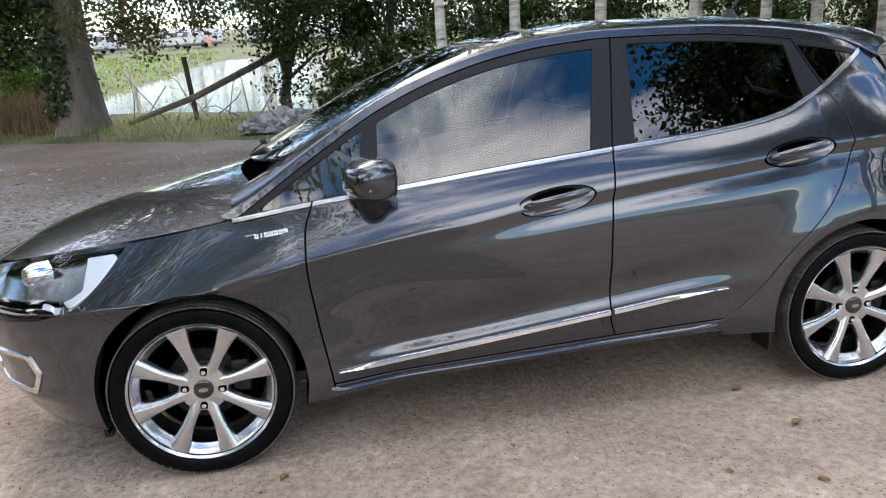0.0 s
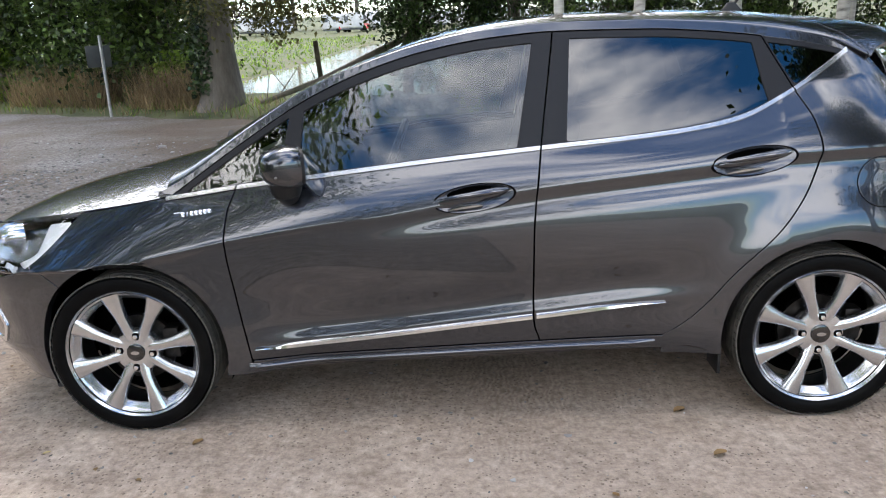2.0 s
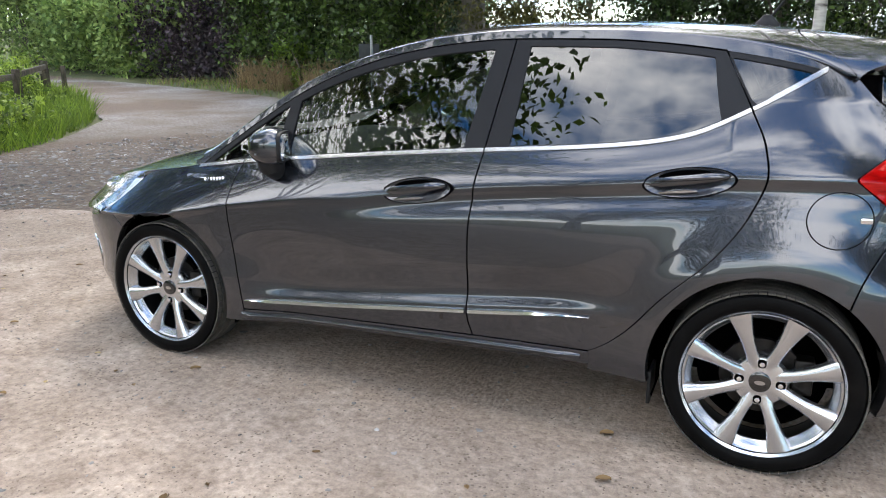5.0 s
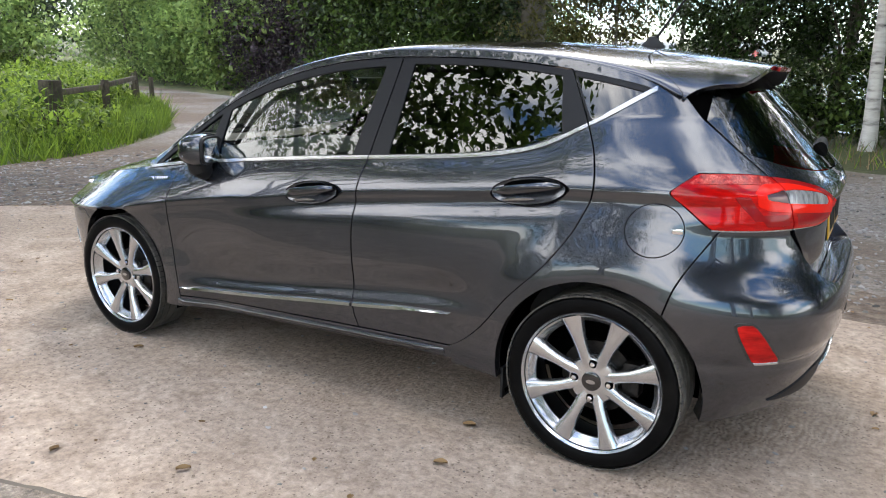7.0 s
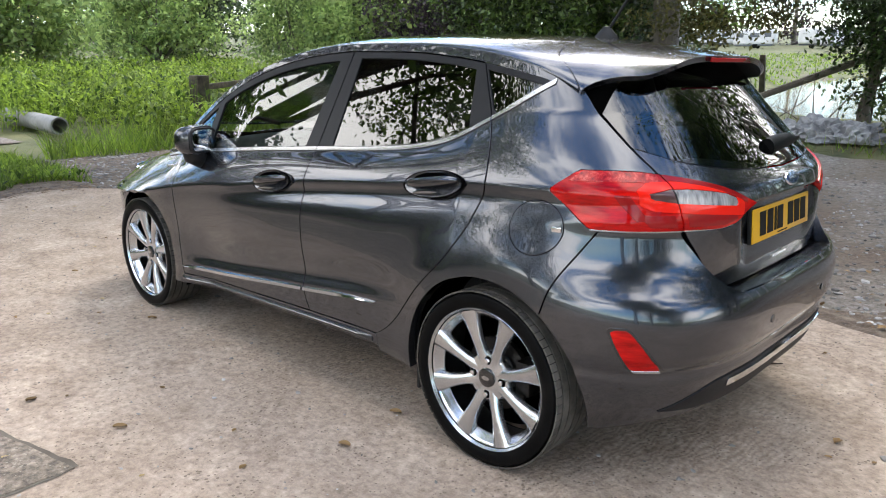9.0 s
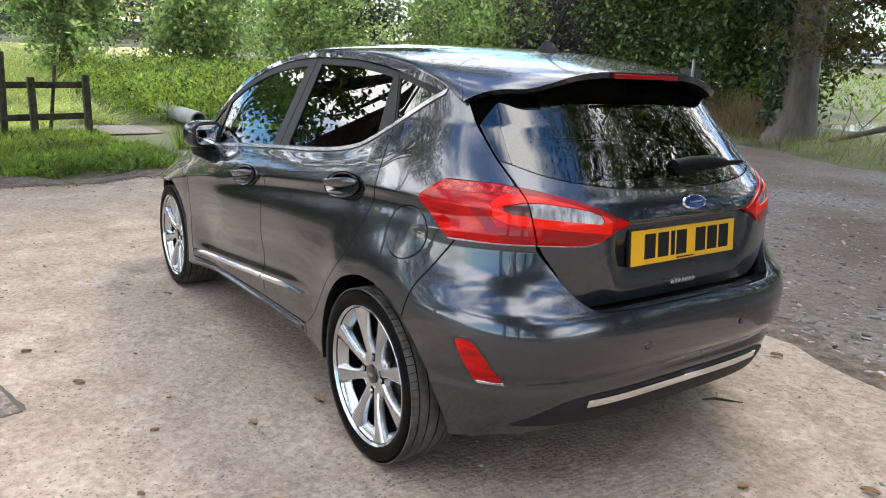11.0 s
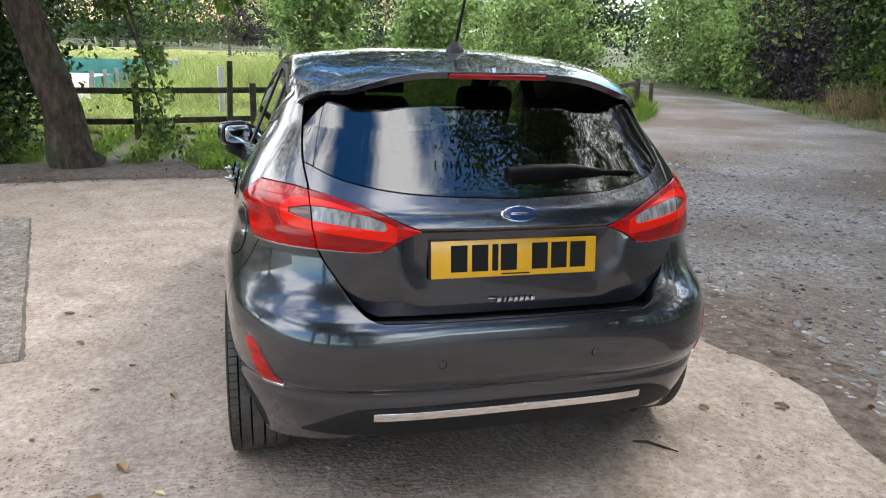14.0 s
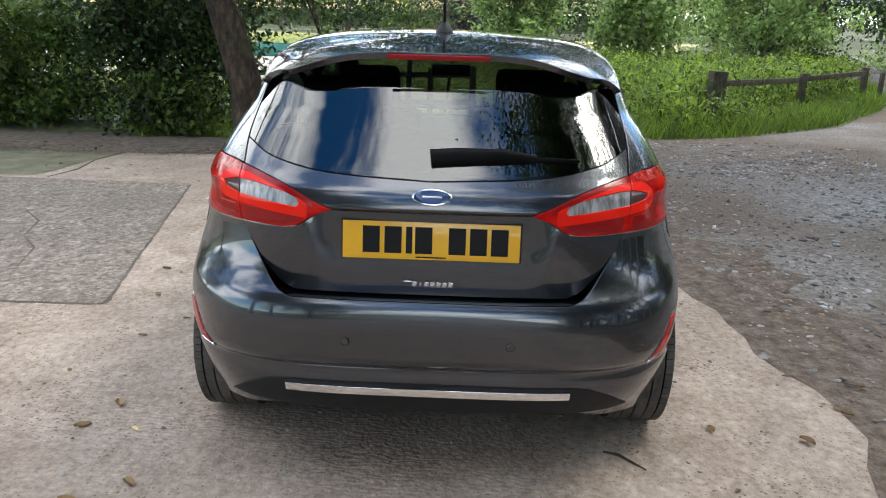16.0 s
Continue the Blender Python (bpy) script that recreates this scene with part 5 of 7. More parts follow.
def speckle(m, small=60.0, amount=0.62, color=(0.10, 0.085, 0.07), ribs=0.0):
    """Adds pits and grit, and faint brushed ribs, to a ground material."""
    n, l = m.node_tree.nodes, m.node_tree.links
    p = n["Principled BSDF"]
    old = p.inputs["Base Color"].links[0].from_socket
    tc = n.new("ShaderNodeTexCoord")
    vo = n.new("ShaderNodeTexVoronoi")
    vo.inputs["Scale"].default_value = small
    l.new(tc.outputs["Object"], vo.inputs["Vector"])
    mask = n.new("ShaderNodeTexNoise")
    mask.inputs["Scale"].default_value, mask.inputs["Detail"].default_value = 3.0, 6.0
    l.new(tc.outputs["Object"], mask.inputs["Vector"])
    mul = n.new("ShaderNodeMath")
    mul.operation = "MULTIPLY_ADD"
    mul.inputs[1].default_value, mul.inputs[2].default_value = -0.55, 0.45
    l.new(mask.outputs["Fac"], mul.inputs[0])
    lt = n.new("ShaderNodeMath")
    lt.operation = "LESS_THAN"
    l.new(vo.outputs["Distance"], lt.inputs[0])
    l.new(mul.outputs[0], lt.inputs[1])
    sc = n.new("ShaderNodeMath")
    sc.operation = "MULTIPLY"
    sc.inputs[1].default_value = amount
    l.new(lt.outputs[0], sc.inputs[0])
    grain = n.new("ShaderNodeTexNoise")
    grain.inputs["Scale"].default_value, grain.inputs["Detail"].default_value, grain.inputs["Roughness"].default_value = 26.0, 9.0, 0.75
    l.new(tc.outputs["Object"], grain.inputs["Vector"])
    span = n.new("ShaderNodeMapRange")
    for key, value in (("From Min", 0.33), ("From Max", 0.67), ("To Min", 0.58), ("To Max", 1.32)):
        span.inputs[key].default_value = value
    l.new(grain.outputs["Fac"], span.inputs["Value"])
    hs = n.new("ShaderNodeHueSaturation")
    l.new(span.outputs["Result"], hs.inputs["Value"])
    l.new(old, hs.inputs["Color"])
    mix = n.new("ShaderNodeMixRGB")
    mix.inputs[2].default_value = (*color, 1)
    l.new(sc.outputs[0], mix.inputs[0])
    l.new(hs.outputs["Color"], mix.inputs[1])
    l.new(mix.outputs[0], p.inputs["Base Color"])
    if ribs:
        wv = n.new("ShaderNodeTexWave")
        wv.inputs["Scale"].default_value, wv.inputs["Distortion"].default_value, wv.inputs["Detail"].default_value = 13.0, 11.0, 4.0
        rot = n.new("ShaderNodeMapping")
        rot.inputs["Rotation"].default_value = (0, 0, radians(5))
        l.new(tc.outputs["Object"], rot.inputs["Vector"])
        l.new(rot.outputs["Vector"], wv.inputs["Vector"])
        patch = n.new("ShaderNodeTexNoise")
        patch.inputs["Scale"].default_value, patch.inputs["Detail"].default_value = 0.9, 5.0
        l.new(tc.outputs["Object"], patch.inputs["Vector"])
        worn = n.new("ShaderNodeMapRange")
        worn.inputs["From Min"].default_value, worn.inputs["From Max"].default_value = 0.50, 0.68
        l.new(patch.outputs["Fac"], worn.inputs["Value"])
        both_ = n.new("ShaderNodeMath")
        both_.operation = "MULTIPLY"
        l.new(wv.outputs["Fac"], both_.inputs[0])
        l.new(worn.outputs["Result"], both_.inputs[1])
        b = n.new("ShaderNodeBump")
        b.inputs["Strength"].default_value, b.inputs["Distance"].default_value = ribs, 0.006
        first = p.inputs["Normal"].links[0].from_socket
        l.new(both_.outputs[0], b.inputs["Height"])
        l.new(first, b.inputs["Normal"])
        l.new(b.outputs["Normal"], p.inputs["Normal"])
        groove = n.new("ShaderNodeMixRGB")
        groove.blend_type = "MULTIPLY"
        groove.inputs[2].default_value = (0.74, 0.71, 0.68, 1)
        top_color = p.inputs["Base Color"].links[0].from_socket
        l.new(both_.outputs[0], groove.inputs[0])
        l.new(top_color, groove.inputs[1])
        l.new(groove.outputs[0], p.inputs["Base Color"])
    return m


speckle(CONCRETE, 44.0, 0.75, (0.13, 0.10, 0.08), 0.2)
wob = lambda u, a=0.12: a * (np.sin(2.3 * u) + 0.6 * np.sin(5.1 * u + 1) + 0.35 * np.sin(13.0 * u + 2))
pad_edge = curve_fn([(-6.2, -0.1), (-5.7, 0.6), (-5.0, 1.05), (-4.4, 1.3), (-3.0, 1.5), (-1.0, 1.52), (0.5, 1.5), (1.2, 1.63), (2.0, 1.52), (3.0, 1.6), (12, 1.9)])
pad_front = curve_fn([(-12, -5.3), (-4.2, -5.3), (-2.0, -5.65), (-0.6, -5.6), (0.0, -5.95), (0.3, -5.9), (1.5, -5.0), (2.5, -4.4)])
pu, pv = np.meshgrid(np.linspace(-6.6, 12, 94), np.linspace(-12, 2.4, 73))
pad_sheet = Sheet.grid(np.stack([pu, pv, 0 * pu], -1)).cut(lambda x, y, z: 1 + 0 * x)
pad_sheet.n[:] = (0, 0, 1)
cut_signed = lambda s, fn: s._cut(lambda x, y, z: fn(s.v[:, 0], s.v[:, 1]))
pad_sheet = cut_signed(pad_sheet, lambda x, y: pad_edge(x) + wob(x, 0.05) - y)
pad_sheet = cut_signed(pad_sheet, lambda x, y: x - pad_front(y) - wob(y, 0.03))
yard = pad_sheet.build("concrete_yard", CONCRETE, None, rim=0.05, lip=0.004)
tagged(yard, "worn pinkish concrete yard slab with pits", "concrete", kind="structure")
ROUGH = textured("exposed pebble concrete", [(0.13, 0.102, 0.078), (0.24, 0.196, 0.158), (0.35, 0.297, 0.243)], 0.92, 9, 12, 0.9, 60, 0.014, second=((0.19, 0.155, 0.12), 1.1, 0.45, 0.7))
speckle(ROUGH, 34.0, 0.7, (0.07, 0.06, 0.05))
speckle(ROUGH, 58.0, 0.6, (0.42, 0.375, 0.31))
SLAB = [(-3.35, -6.8), (0.36, -6.8), (0.27, -1.83), (-3.25, -2.66)]


def slab_sheet(grow, z):
    """The repair slab's outline with slightly ragged edges."""
    pts = []
    for (ax, ay), (bx, by) in zip(SLAB, SLAB[1:] + SLAB[:1]):
        n = int(math.hypot(bx - ax, by - ay) / 0.06)
        ox, oy = (by - ay) / (n * 0.06), -(bx - ax) / (n * 0.06)
        for k in range(n):
            w = grow + 0.003 * math.sin(k * 0.31) + 0.002 * math.sin(k * 1.7 + ax) + 0.0025 * rng.normal()
            pts.append((ax + (bx - ax) * k / n + ox * w, ay + (by - ay) * k / n + oy * w, z))
    return Sheet(pts, [(0, 0, 1)] * len(pts), [tuple(range(len(pts)))])


tagged(slab_sheet(0.0, 0.006).build("repair_slab", ROUGH, None, rim=0.01, lip=0.003), "rough grey pebble concrete repair slab", "concrete", kind="structure")
tagged(slab_sheet(0.02, 0.0025).build("slab_joint", textured("dark joint filler", [(0.07, 0.058, 0.045), (0.16, 0.135, 0.11)], 0.95), None, rim=0), "dark joint round repair slab", "joint", kind="structure")
crack = bmesh.new()
tube([(-5.25, -4.25, 0.0), (-4.6, -4.3, 0.0), (-3.9, -4.15, 0.0), (-3.4, -4.2, 0.0)], [0.012, 0.008, 0.01, 0.006], 5, crack)
tube([(-6.4, -6.9, 0.0), (-5.4, -6.0, 0.0), (-5.25, -4.25, 0.0)], [0.012, 0.01, 0.012], 5, crack)
tube([(-1.9, -3.55, 0.006), (-1.5, -3.2, 0.006), (-1.05, -3.05, 0.006), (-0.75, -2.8, 0.006), (-0.3, -2.65, 0.006)], [0.003, 0.009, 0.003, 0.007, 0.002], 5, crack)
tagged(part("yard_crack", crack, bpy.data.materials["dark joint filler"]), "dark crack across the concrete", "crack", kind="structure")
MOSS = textured("mossy wet concrete", [(0.06, 0.065, 0.025), (0.13, 0.12, 0.06), (0.2, 0.18, 0.13)], 0.8, 3, 10, 0.5, 40, 0.01)
sheet = cut_signed(Sheet.grid(np.stack([pu, pv, 0 * pu + 0.004], -1)), lambda x, y: convex([(-6.4, -12.0), (-3.7, -12.0), (-3.55, -4.25), (-5.25, -4.27), (-6.4, -4.2)])(x, y) + wob(y, 0.1))
sheet.n[:] = (0, 0, 1)
tagged(sheet.build("mossy_strip", MOSS, None, rim=0), "moss-stained strip along the yard edge", "moss", kind="structure")

# gravel track
GRAVEL = textured("grey gravel", [(0.10, 0.090, 0.080), (0.235, 0.217, 0.197), (0.39, 0.372, 0.35)], 0.95, 18, 14, 1.0, 38, 0.03, second=((0.135, 0.098, 0.070), 0.32, 0.38, 0.58))
speckle(GRAVEL, 75.0, 0.55, (0.09, 0.08, 0.07))
tu, tv = np.meshgrid(np.linspace(-16, 30, 154), np.linspace(-1.5, 17, 63))
track = Sheet.grid(np.stack([tu, tv, land(tu, tv) + 0 * tu], -1))
track.v[:, 2] = rolling(track.v[:, 0], track.v[:, 1]) - 0.018
track = cut_signed(track, lambda x, y: far_edge(x) + wob(x, 0.12) - y)
track = cut_signed(track, lambda x, y: y - np.where(x < -8.6, near_edge(x), -2) + wob(x, 0.06))
track = cut_signed(track, lambda x, y: np.maximum(x + 6.05, y - 0.75 - 0.25 * np.clip(-6.5 - x, 0, 3)) + wob(x + y, 0.05))
track_ob = track.build("gravel_track", GRAVEL, None, rim=0)
tagged(track_ob, "grey gravel farm track with brown patches", "track", kind="structure")
DIRT = textured("brown gritty soil", [(0.055, 0.038, 0.026), (0.13, 0.094, 0.068), (0.20, 0.16, 0.125)], 0.95, 9, 12, 0.9, 45, 0.02)
speckle(DIRT, 60.0, 0.5, (0.22, 0.19, 0.165))
dx = np.linspace(-6.0, 11.5, 176)[:, None]
dv = np.linspace(0, 1, 7)[None, :]
dy = pad_edge(dx) + wob(dx, 0.05) - 0.06 + dv * (0.72 + wob(dx * 0.7 + 1, 0.22) + wob(dx * 3.1, 0.06))
dsheet = Sheet.grid(np.stack([dx + 0 * dy, dy, 0 * dy - 0.009 - 0.007 * dv], -1), flip=True)
dsheet.n[:] = (0, 0, 1)
tagged(dsheet.build("soil_strip", DIRT, None, rim=0), "brown soil along the broken concrete edge", "soil", kind="structure")
ey = np.linspace(-9.0, 0.6, 97)[:, None]
ex = pad_front(ey) + 0.06 - dv * (0.75 + 1.3 * np.clip((-1.0 - ey) / 0.8, 0, 1) + wob(ey * 0.9, 0.2))
esheet = Sheet.grid(np.stack([ex, ey + 0 * ex, 0 * ex + 0.006 - 0.018 * dv + 0.02 * np.sin(np.pi * dv)], -1))
esheet.n[:] = (0, 0, 1)
fz = np.cross(esheet.v[esheet.f[0][1]] - esheet.v[esheet.f[0][0]], esheet.v[esheet.f[0][2]] - esheet.v[esheet.f[0][0]])[2]
if fz < 0:
    esheet.f = [f[::-1] for f in esheet.f]
tagged(esheet.build("verge_soil", DIRT, None, rim=0), "dark soil between the concrete and the grass", "soil", kind="structure")
mu, mv = np.meshgrid(np.linspace(-10, -4.6, 46), np.linspace(-1, 6.5, 60))
msheet = cut_signed(Sheet.grid(np.stack([mu, mv, rolling(mu, mv) - 0.011], -1)), lambda x, y: convex([(-8.6, 0.5), (-6.2, -0.4), (-5.2, 1.0), (-4.9, 1.9), (-5.9, 3.6), (-7.6, 5.2), (-9.3, 5.3), (-8.9, 3.0)])(x, y) + wob(x * 1.3 + y, 0.22))
msheet = cut_signed(msheet, lambda x, y: y - pad_edge(np.minimum(x, -5.0)) + 0.15)
msheet.n[:] = (0, 0, 1)
tagged(msheet.build("bare_soil", DIRT, None, rim=0), "bare brown stony soil where the track meets the yard", "soil", kind="structure")
su = np.linspace(0, 1, 60)[:, None]
fx = -15.9 - 50 * su
fy0, fy1 = near_edge(fx), far_edge(fx)
fy = fy0 + (fy1 - fy0) * np.linspace(0, 1, 9)[None, :]
lane = Sheet.grid(np.stack([fx + 0 * fy, fy, rolling(fx + 0 * fy, fy) - 0.014], -1))
lane.n[:] = (0, 0, 1)
tagged(lane.build("gravel_lane", GRAVEL, None, rim=0), "pale gravel lane bending away between hedges", "track", kind="structure")
pathw = convex([(-13.6, -14.0), (-11.6, -14.0), (-11.5, 0.2), (-9.3, 1.0), (-9.3, 1.9), (-13.0, 1.6)])
wu, wv_ = np.meshgrid(np.linspace(-14, -9, 40), np.linspace(-14, 2.2, 90))
fpath = cut_signed(Sheet.grid(np.stack([wu, wv_, rolling(wu, wv_) - 0.01], -1)), lambda x, y: pathw(x, y) + wob(y, 0.05))
fpath.n[:] = (0, 0, 1)
tagged(fpath.build("stone_path", GRAVEL, None, rim=0), "pale stony path behind the fence", "path", kind="structure")
SAND = textured("riding sand", [(0.33, 0.27, 0.22), (0.45, 0.38, 0.32)], 0.95, 1.2, 8, 0.3, 20, 0.02)
arena = convex([(-37.5, -26.0), (-17.5, -22.0), (-19.5, -5.2), (-37.0, -4.0)])
au, av = np.meshgrid(np.linspace(-39, -16, 40), np.linspace(-27, -3, 40))
asheet = cut_signed(Sheet.grid(np.stack([au, av, rolling(au, av) + 0.02], -1)), lambda x, y: arena(x, y))
asheet.n[:] = (0, 0, 1)
tagged(asheet.build("sand_arena", SAND, None, rim=0), "pale sand riding arena", "arena", kind="structure")
HAY = textured("dry mown grass", [(0.26, 0.24, 0.08), (0.36, 0.33, 0.13), (0.46, 0.40, 0.19)], 0.95, 0.5, 10, 0.5, 6, 0.05)
hu, hv = np.meshgrid(np.linspace(-96, -46, 40), np.linspace(-60, 40, 60))
hsheet = cut_signed(Sheet.grid(np.stack([hu, hv, rolling(hu, hv) + 0.03], -1)), lambda x, y: convex([(-95, -58), (-62, -58), (-50, -6), (-58, 16), (-88, 30)])(x, y) + wob(x, 0.6))
hsheet.n[:] = (0, 0, 1)
tagged(hsheet.build("mown_field", HAY, None, rim=0), "straw-coloured mown field", "field", kind="structure")
CORN = textured("ripe corn field", [(0.42, 0.29, 0.11), (0.52, 0.37, 0.16)], 0.95, 0.3, 8, 0.3, 3, 0.1)
cu, cv = np.meshgrid(np.linspace(0, 1, 24), np.linspace(-170, 60, 40))
csheet = Sheet.grid(np.stack([-150 - 130 * cu, cv, 8 + 30 * cu + 2 * np.sin(cv * 0.03)], -1))
tagged(csheet.build("corn_field", CORN, None, rim=0), "golden corn field on a far slope", "field", kind="structure")
tagged(mesh_object("corn_field_skirt", [(-149.9, -170, 9), (-149.9, 60, 9), (-149.9, 60, 0), (-149.9, -170, 0)], [(0, 1, 2, 3)], soil), "grass bank below the corn field", "bank", kind="structure")
# pond
WATER, wnn, wll, wpp = material("muddy pond water", (0.17, 0.14, 0.085), 0.10, Specular_IOR_Level=0.015)
wave = wnn.new("ShaderNodeTexNoise")
wave.inputs["Scale"].default_value, wave.inputs["Detail"].default_value = 1.6, 4.0
wb = wnn.new("ShaderNodeBump")
wb.inputs["Strength"].default_value, wb.inputs["Distance"].default_value = 0.10, 0.03
wll.new(wave.outputs["Fac"], wb.inputs["Height"])
wll.new(wb.outputs["Normal"], wpp.inputs["Normal"])
qu, qv = np.meshgrid(np.linspace(-11, 46, 60), np.linspace(14, 67, 60))
pond = cut_signed(Sheet.grid(np.stack([qu, qv, rolling(0 * qu, qv) - 0.10], -1)), lambda x, y: in_pond(x, y) + 0.3 + wob(x + y, 0.2))
tagged(pond.build("pond", WATER, None, rim=0), "still brown pond reflecting the bright sky", "water", kind="structure")


# ---- plants ----
def leaf_cloud(centers, size, aim=None, flat=0.5, width=0.55, spread=0.35, seed=1):
    """Vertices and faces of folded diamond leaves at centers; aim: unit growth directions."""
    r = np.random.default_rng(seed)
    n = len(centers)
    d = r.normal(size=(n, 3)) if aim is None else aim + spread * r.normal(size=(n, 3))
    d /= np.linalg.norm(d, axis=1, keepdims=True)
    up = r.normal(size=(n, 3)) * (1 - flat) + np.array([0, 0, 1.0]) * flat * 1.6
    s = np.cross(d, up)
    s /= np.maximum(np.linalg.norm(s, axis=1, keepdims=True), 1e-6)
    nn = np.cross(s, d)
    L = (size * r.uniform(0.6, 1.35, n))[:, None]
    mid = centers + 0.45 * L * d + 0.10 * L * nn
    quad = np.stack([centers, mid + 0.5 * width * L * s, centers + L * d, mid - 0.5 * width * L * s], 1)
    return quad.reshape(-1, 3)


def quads_object(name, verts, mats, parent=None, label="", index=None):
    """A mesh of loose quads from an array of corners."""
    n = len(verts) // 4
    me = bpy.data.meshes.new(name)
    me.vertices.add(4 * n)
    me.vertices.foreach_set("co", verts.astype(np.float32).ravel())
    me.loops.add(4 * n)
    me.loops.foreach_set("vertex_index", np.arange(4 * n, dtype=np.int32))
    me.polygons.add(n)
    me.polygons.foreach_set("loop_start", np.arange(0, 4 * n, 4, dtype=np.int32))
    me.polygons.foreach_set("loop_total", np.full(n, 4, np.int32))
    for m in mats:
        me.materials.append(m)
    if index is not None:
        me.polygons.foreach_set("material_index", np.asarray(index, np.int32))
    me.update(calc_edges=True)
    ob = new(name, me)
    ob.parent = parent
    if label:
        ob["label"] = label
    return ob


def clumped(n, clumps, center, radii, r, sink=0.35, lump=0.22, floor=None):
    """n points in lumps spread through an uneven ellipsoid, denser towards its outside."""
    c = r.normal(size=(clumps, 3))
    c /= np.linalg.norm(c, axis=1, keepdims=True)
    c *= (r.uniform(sink, 1.0, clumps) ** 0.6)[:, None] * (1 + 0.22 * r.normal(size=clumps))[:, None]
    sizes = lump * r.uniform(0.55, 1.5, clumps)
    k = r.integers(0, clumps, n)
    p = c[k] + sizes[k][:, None] * r.normal(size=(n, 3)) * np.array([1, 1, 0.7])
    p = np.asarray(center) + p * np.asarray(radii)
    if floor is not None:
        p = p[p[:, 2] > floor]
    return p, np.asarray(center) + c * np.asarray(radii)


BARK = textured("brown bark", [(0.012, 0.008, 0.005), (0.055, 0.036, 0.023), (0.12, 0.082, 0.055)], 0.95, 9, 12, 1.0, 13, 0.12, stretch=(1, 1, 0.45), second=((0.06, 0.075, 0.03), 1.6, 0.55, 0.75))
BIRCH = textured("white birch bark", [(0.07, 0.06, 0.055), (0.50, 0.47, 0.43), (0.62, 0.60, 0.56)], 0.8, 7, 8, 0.5, 30, 0.01, stretch=(0.35, 0.35, 1.6))
GREY = textured("grey bark", [(0.075, 0.065, 0.055), (0.16, 0.14, 0.12)], 0.95, 6, 10, 1.0, 20, 0.03, stretch=(1, 1, 0.25), second=((0.05, 0.06, 0.03), 1.2, 0.5, 0.7))
# dark ends set low: the inner shade of crowns is partly in the leaf colours
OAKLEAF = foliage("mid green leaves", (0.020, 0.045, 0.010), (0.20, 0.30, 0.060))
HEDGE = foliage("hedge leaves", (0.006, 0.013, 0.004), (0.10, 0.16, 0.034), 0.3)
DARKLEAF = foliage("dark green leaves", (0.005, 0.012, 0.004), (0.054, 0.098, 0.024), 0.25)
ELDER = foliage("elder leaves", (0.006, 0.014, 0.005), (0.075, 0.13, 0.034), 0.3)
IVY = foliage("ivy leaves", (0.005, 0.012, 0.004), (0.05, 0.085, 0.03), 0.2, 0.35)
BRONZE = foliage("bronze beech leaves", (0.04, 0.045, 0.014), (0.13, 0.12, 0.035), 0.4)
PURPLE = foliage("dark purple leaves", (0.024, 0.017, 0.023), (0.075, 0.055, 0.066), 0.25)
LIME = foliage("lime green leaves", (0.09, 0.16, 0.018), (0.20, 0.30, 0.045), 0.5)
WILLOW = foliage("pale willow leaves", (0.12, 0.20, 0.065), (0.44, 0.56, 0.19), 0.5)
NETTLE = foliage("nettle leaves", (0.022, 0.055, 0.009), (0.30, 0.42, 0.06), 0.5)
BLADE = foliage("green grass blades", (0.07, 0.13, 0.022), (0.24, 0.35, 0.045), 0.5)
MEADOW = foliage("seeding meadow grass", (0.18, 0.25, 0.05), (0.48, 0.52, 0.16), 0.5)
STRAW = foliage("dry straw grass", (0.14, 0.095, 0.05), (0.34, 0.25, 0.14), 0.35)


def tree(name, label, base, height, r0, crown, radii, leaves, size, leaf_mat, bark=BARK, clumps=60, lean=(0, 0), seed=1, limbs=14, low=None, category="tree", lump=0.22, sink=0.35, split=False):
    """Tapered trunk with limbs reaching into a lumpy crown of leaves."""
    r = np.random.default_rng(seed)
    t = thing(name, label, category)
    b = Vector(base)
    pts, rad = [], []
    for k in range(9):
        u = k / 8
        pts.append(b + Vector((lean[0] * u ** 1.2 + 0.05 * math.sin(5 * u + seed), lean[1] * u ** 1.2 + 0.05 * math.cos(4 * u + seed), height * u)))
        rad.append(r0 * (1.35 if k == 0 else 1.0) * (1 - 0.85 * u))
    pts.insert(1, b + Vector((lean[0] * 0.04, lean[1] * 0.04, height * 0.035)))
    rad.insert(1, r0 * 1.08)
    bm = tube(pts, rad, 16)
    p, c = clumped(leaves, clumps, crown, radii, r, sink, lump, low)
    order = r.permutation(len(c))[:limbs]
    for i in order:
        end = Vector(c[i])
        k = int(np.clip((end.z - b.z) * 0.62 / height * 8, 3, 8))
        s = pts[k]
        m1 = s.lerp(end, 0.4) + Vector((0, 0, 0.12 * (end - s).length))
        m2 = s.lerp(end, 0.75) + Vector((r.normal() * 0.15, r.normal() * 0.15, 0.08 * (end - s).length))
        limb = [s, m1, m2, end], [rad[k] * 0.5, rad[k] * 0.32, rad[k] * 0.18, 0.012], 7
        if split:
            part("limb", tube(*limb), bark, t)
        else:
            tube(*limb, bm)
    part("trunk", bm, bark, t)
    q = leaf_cloud(p, size, seed=seed + 3, flat=0.55)
    quads_object("crown", q, [leaf_mat], t)
    return t


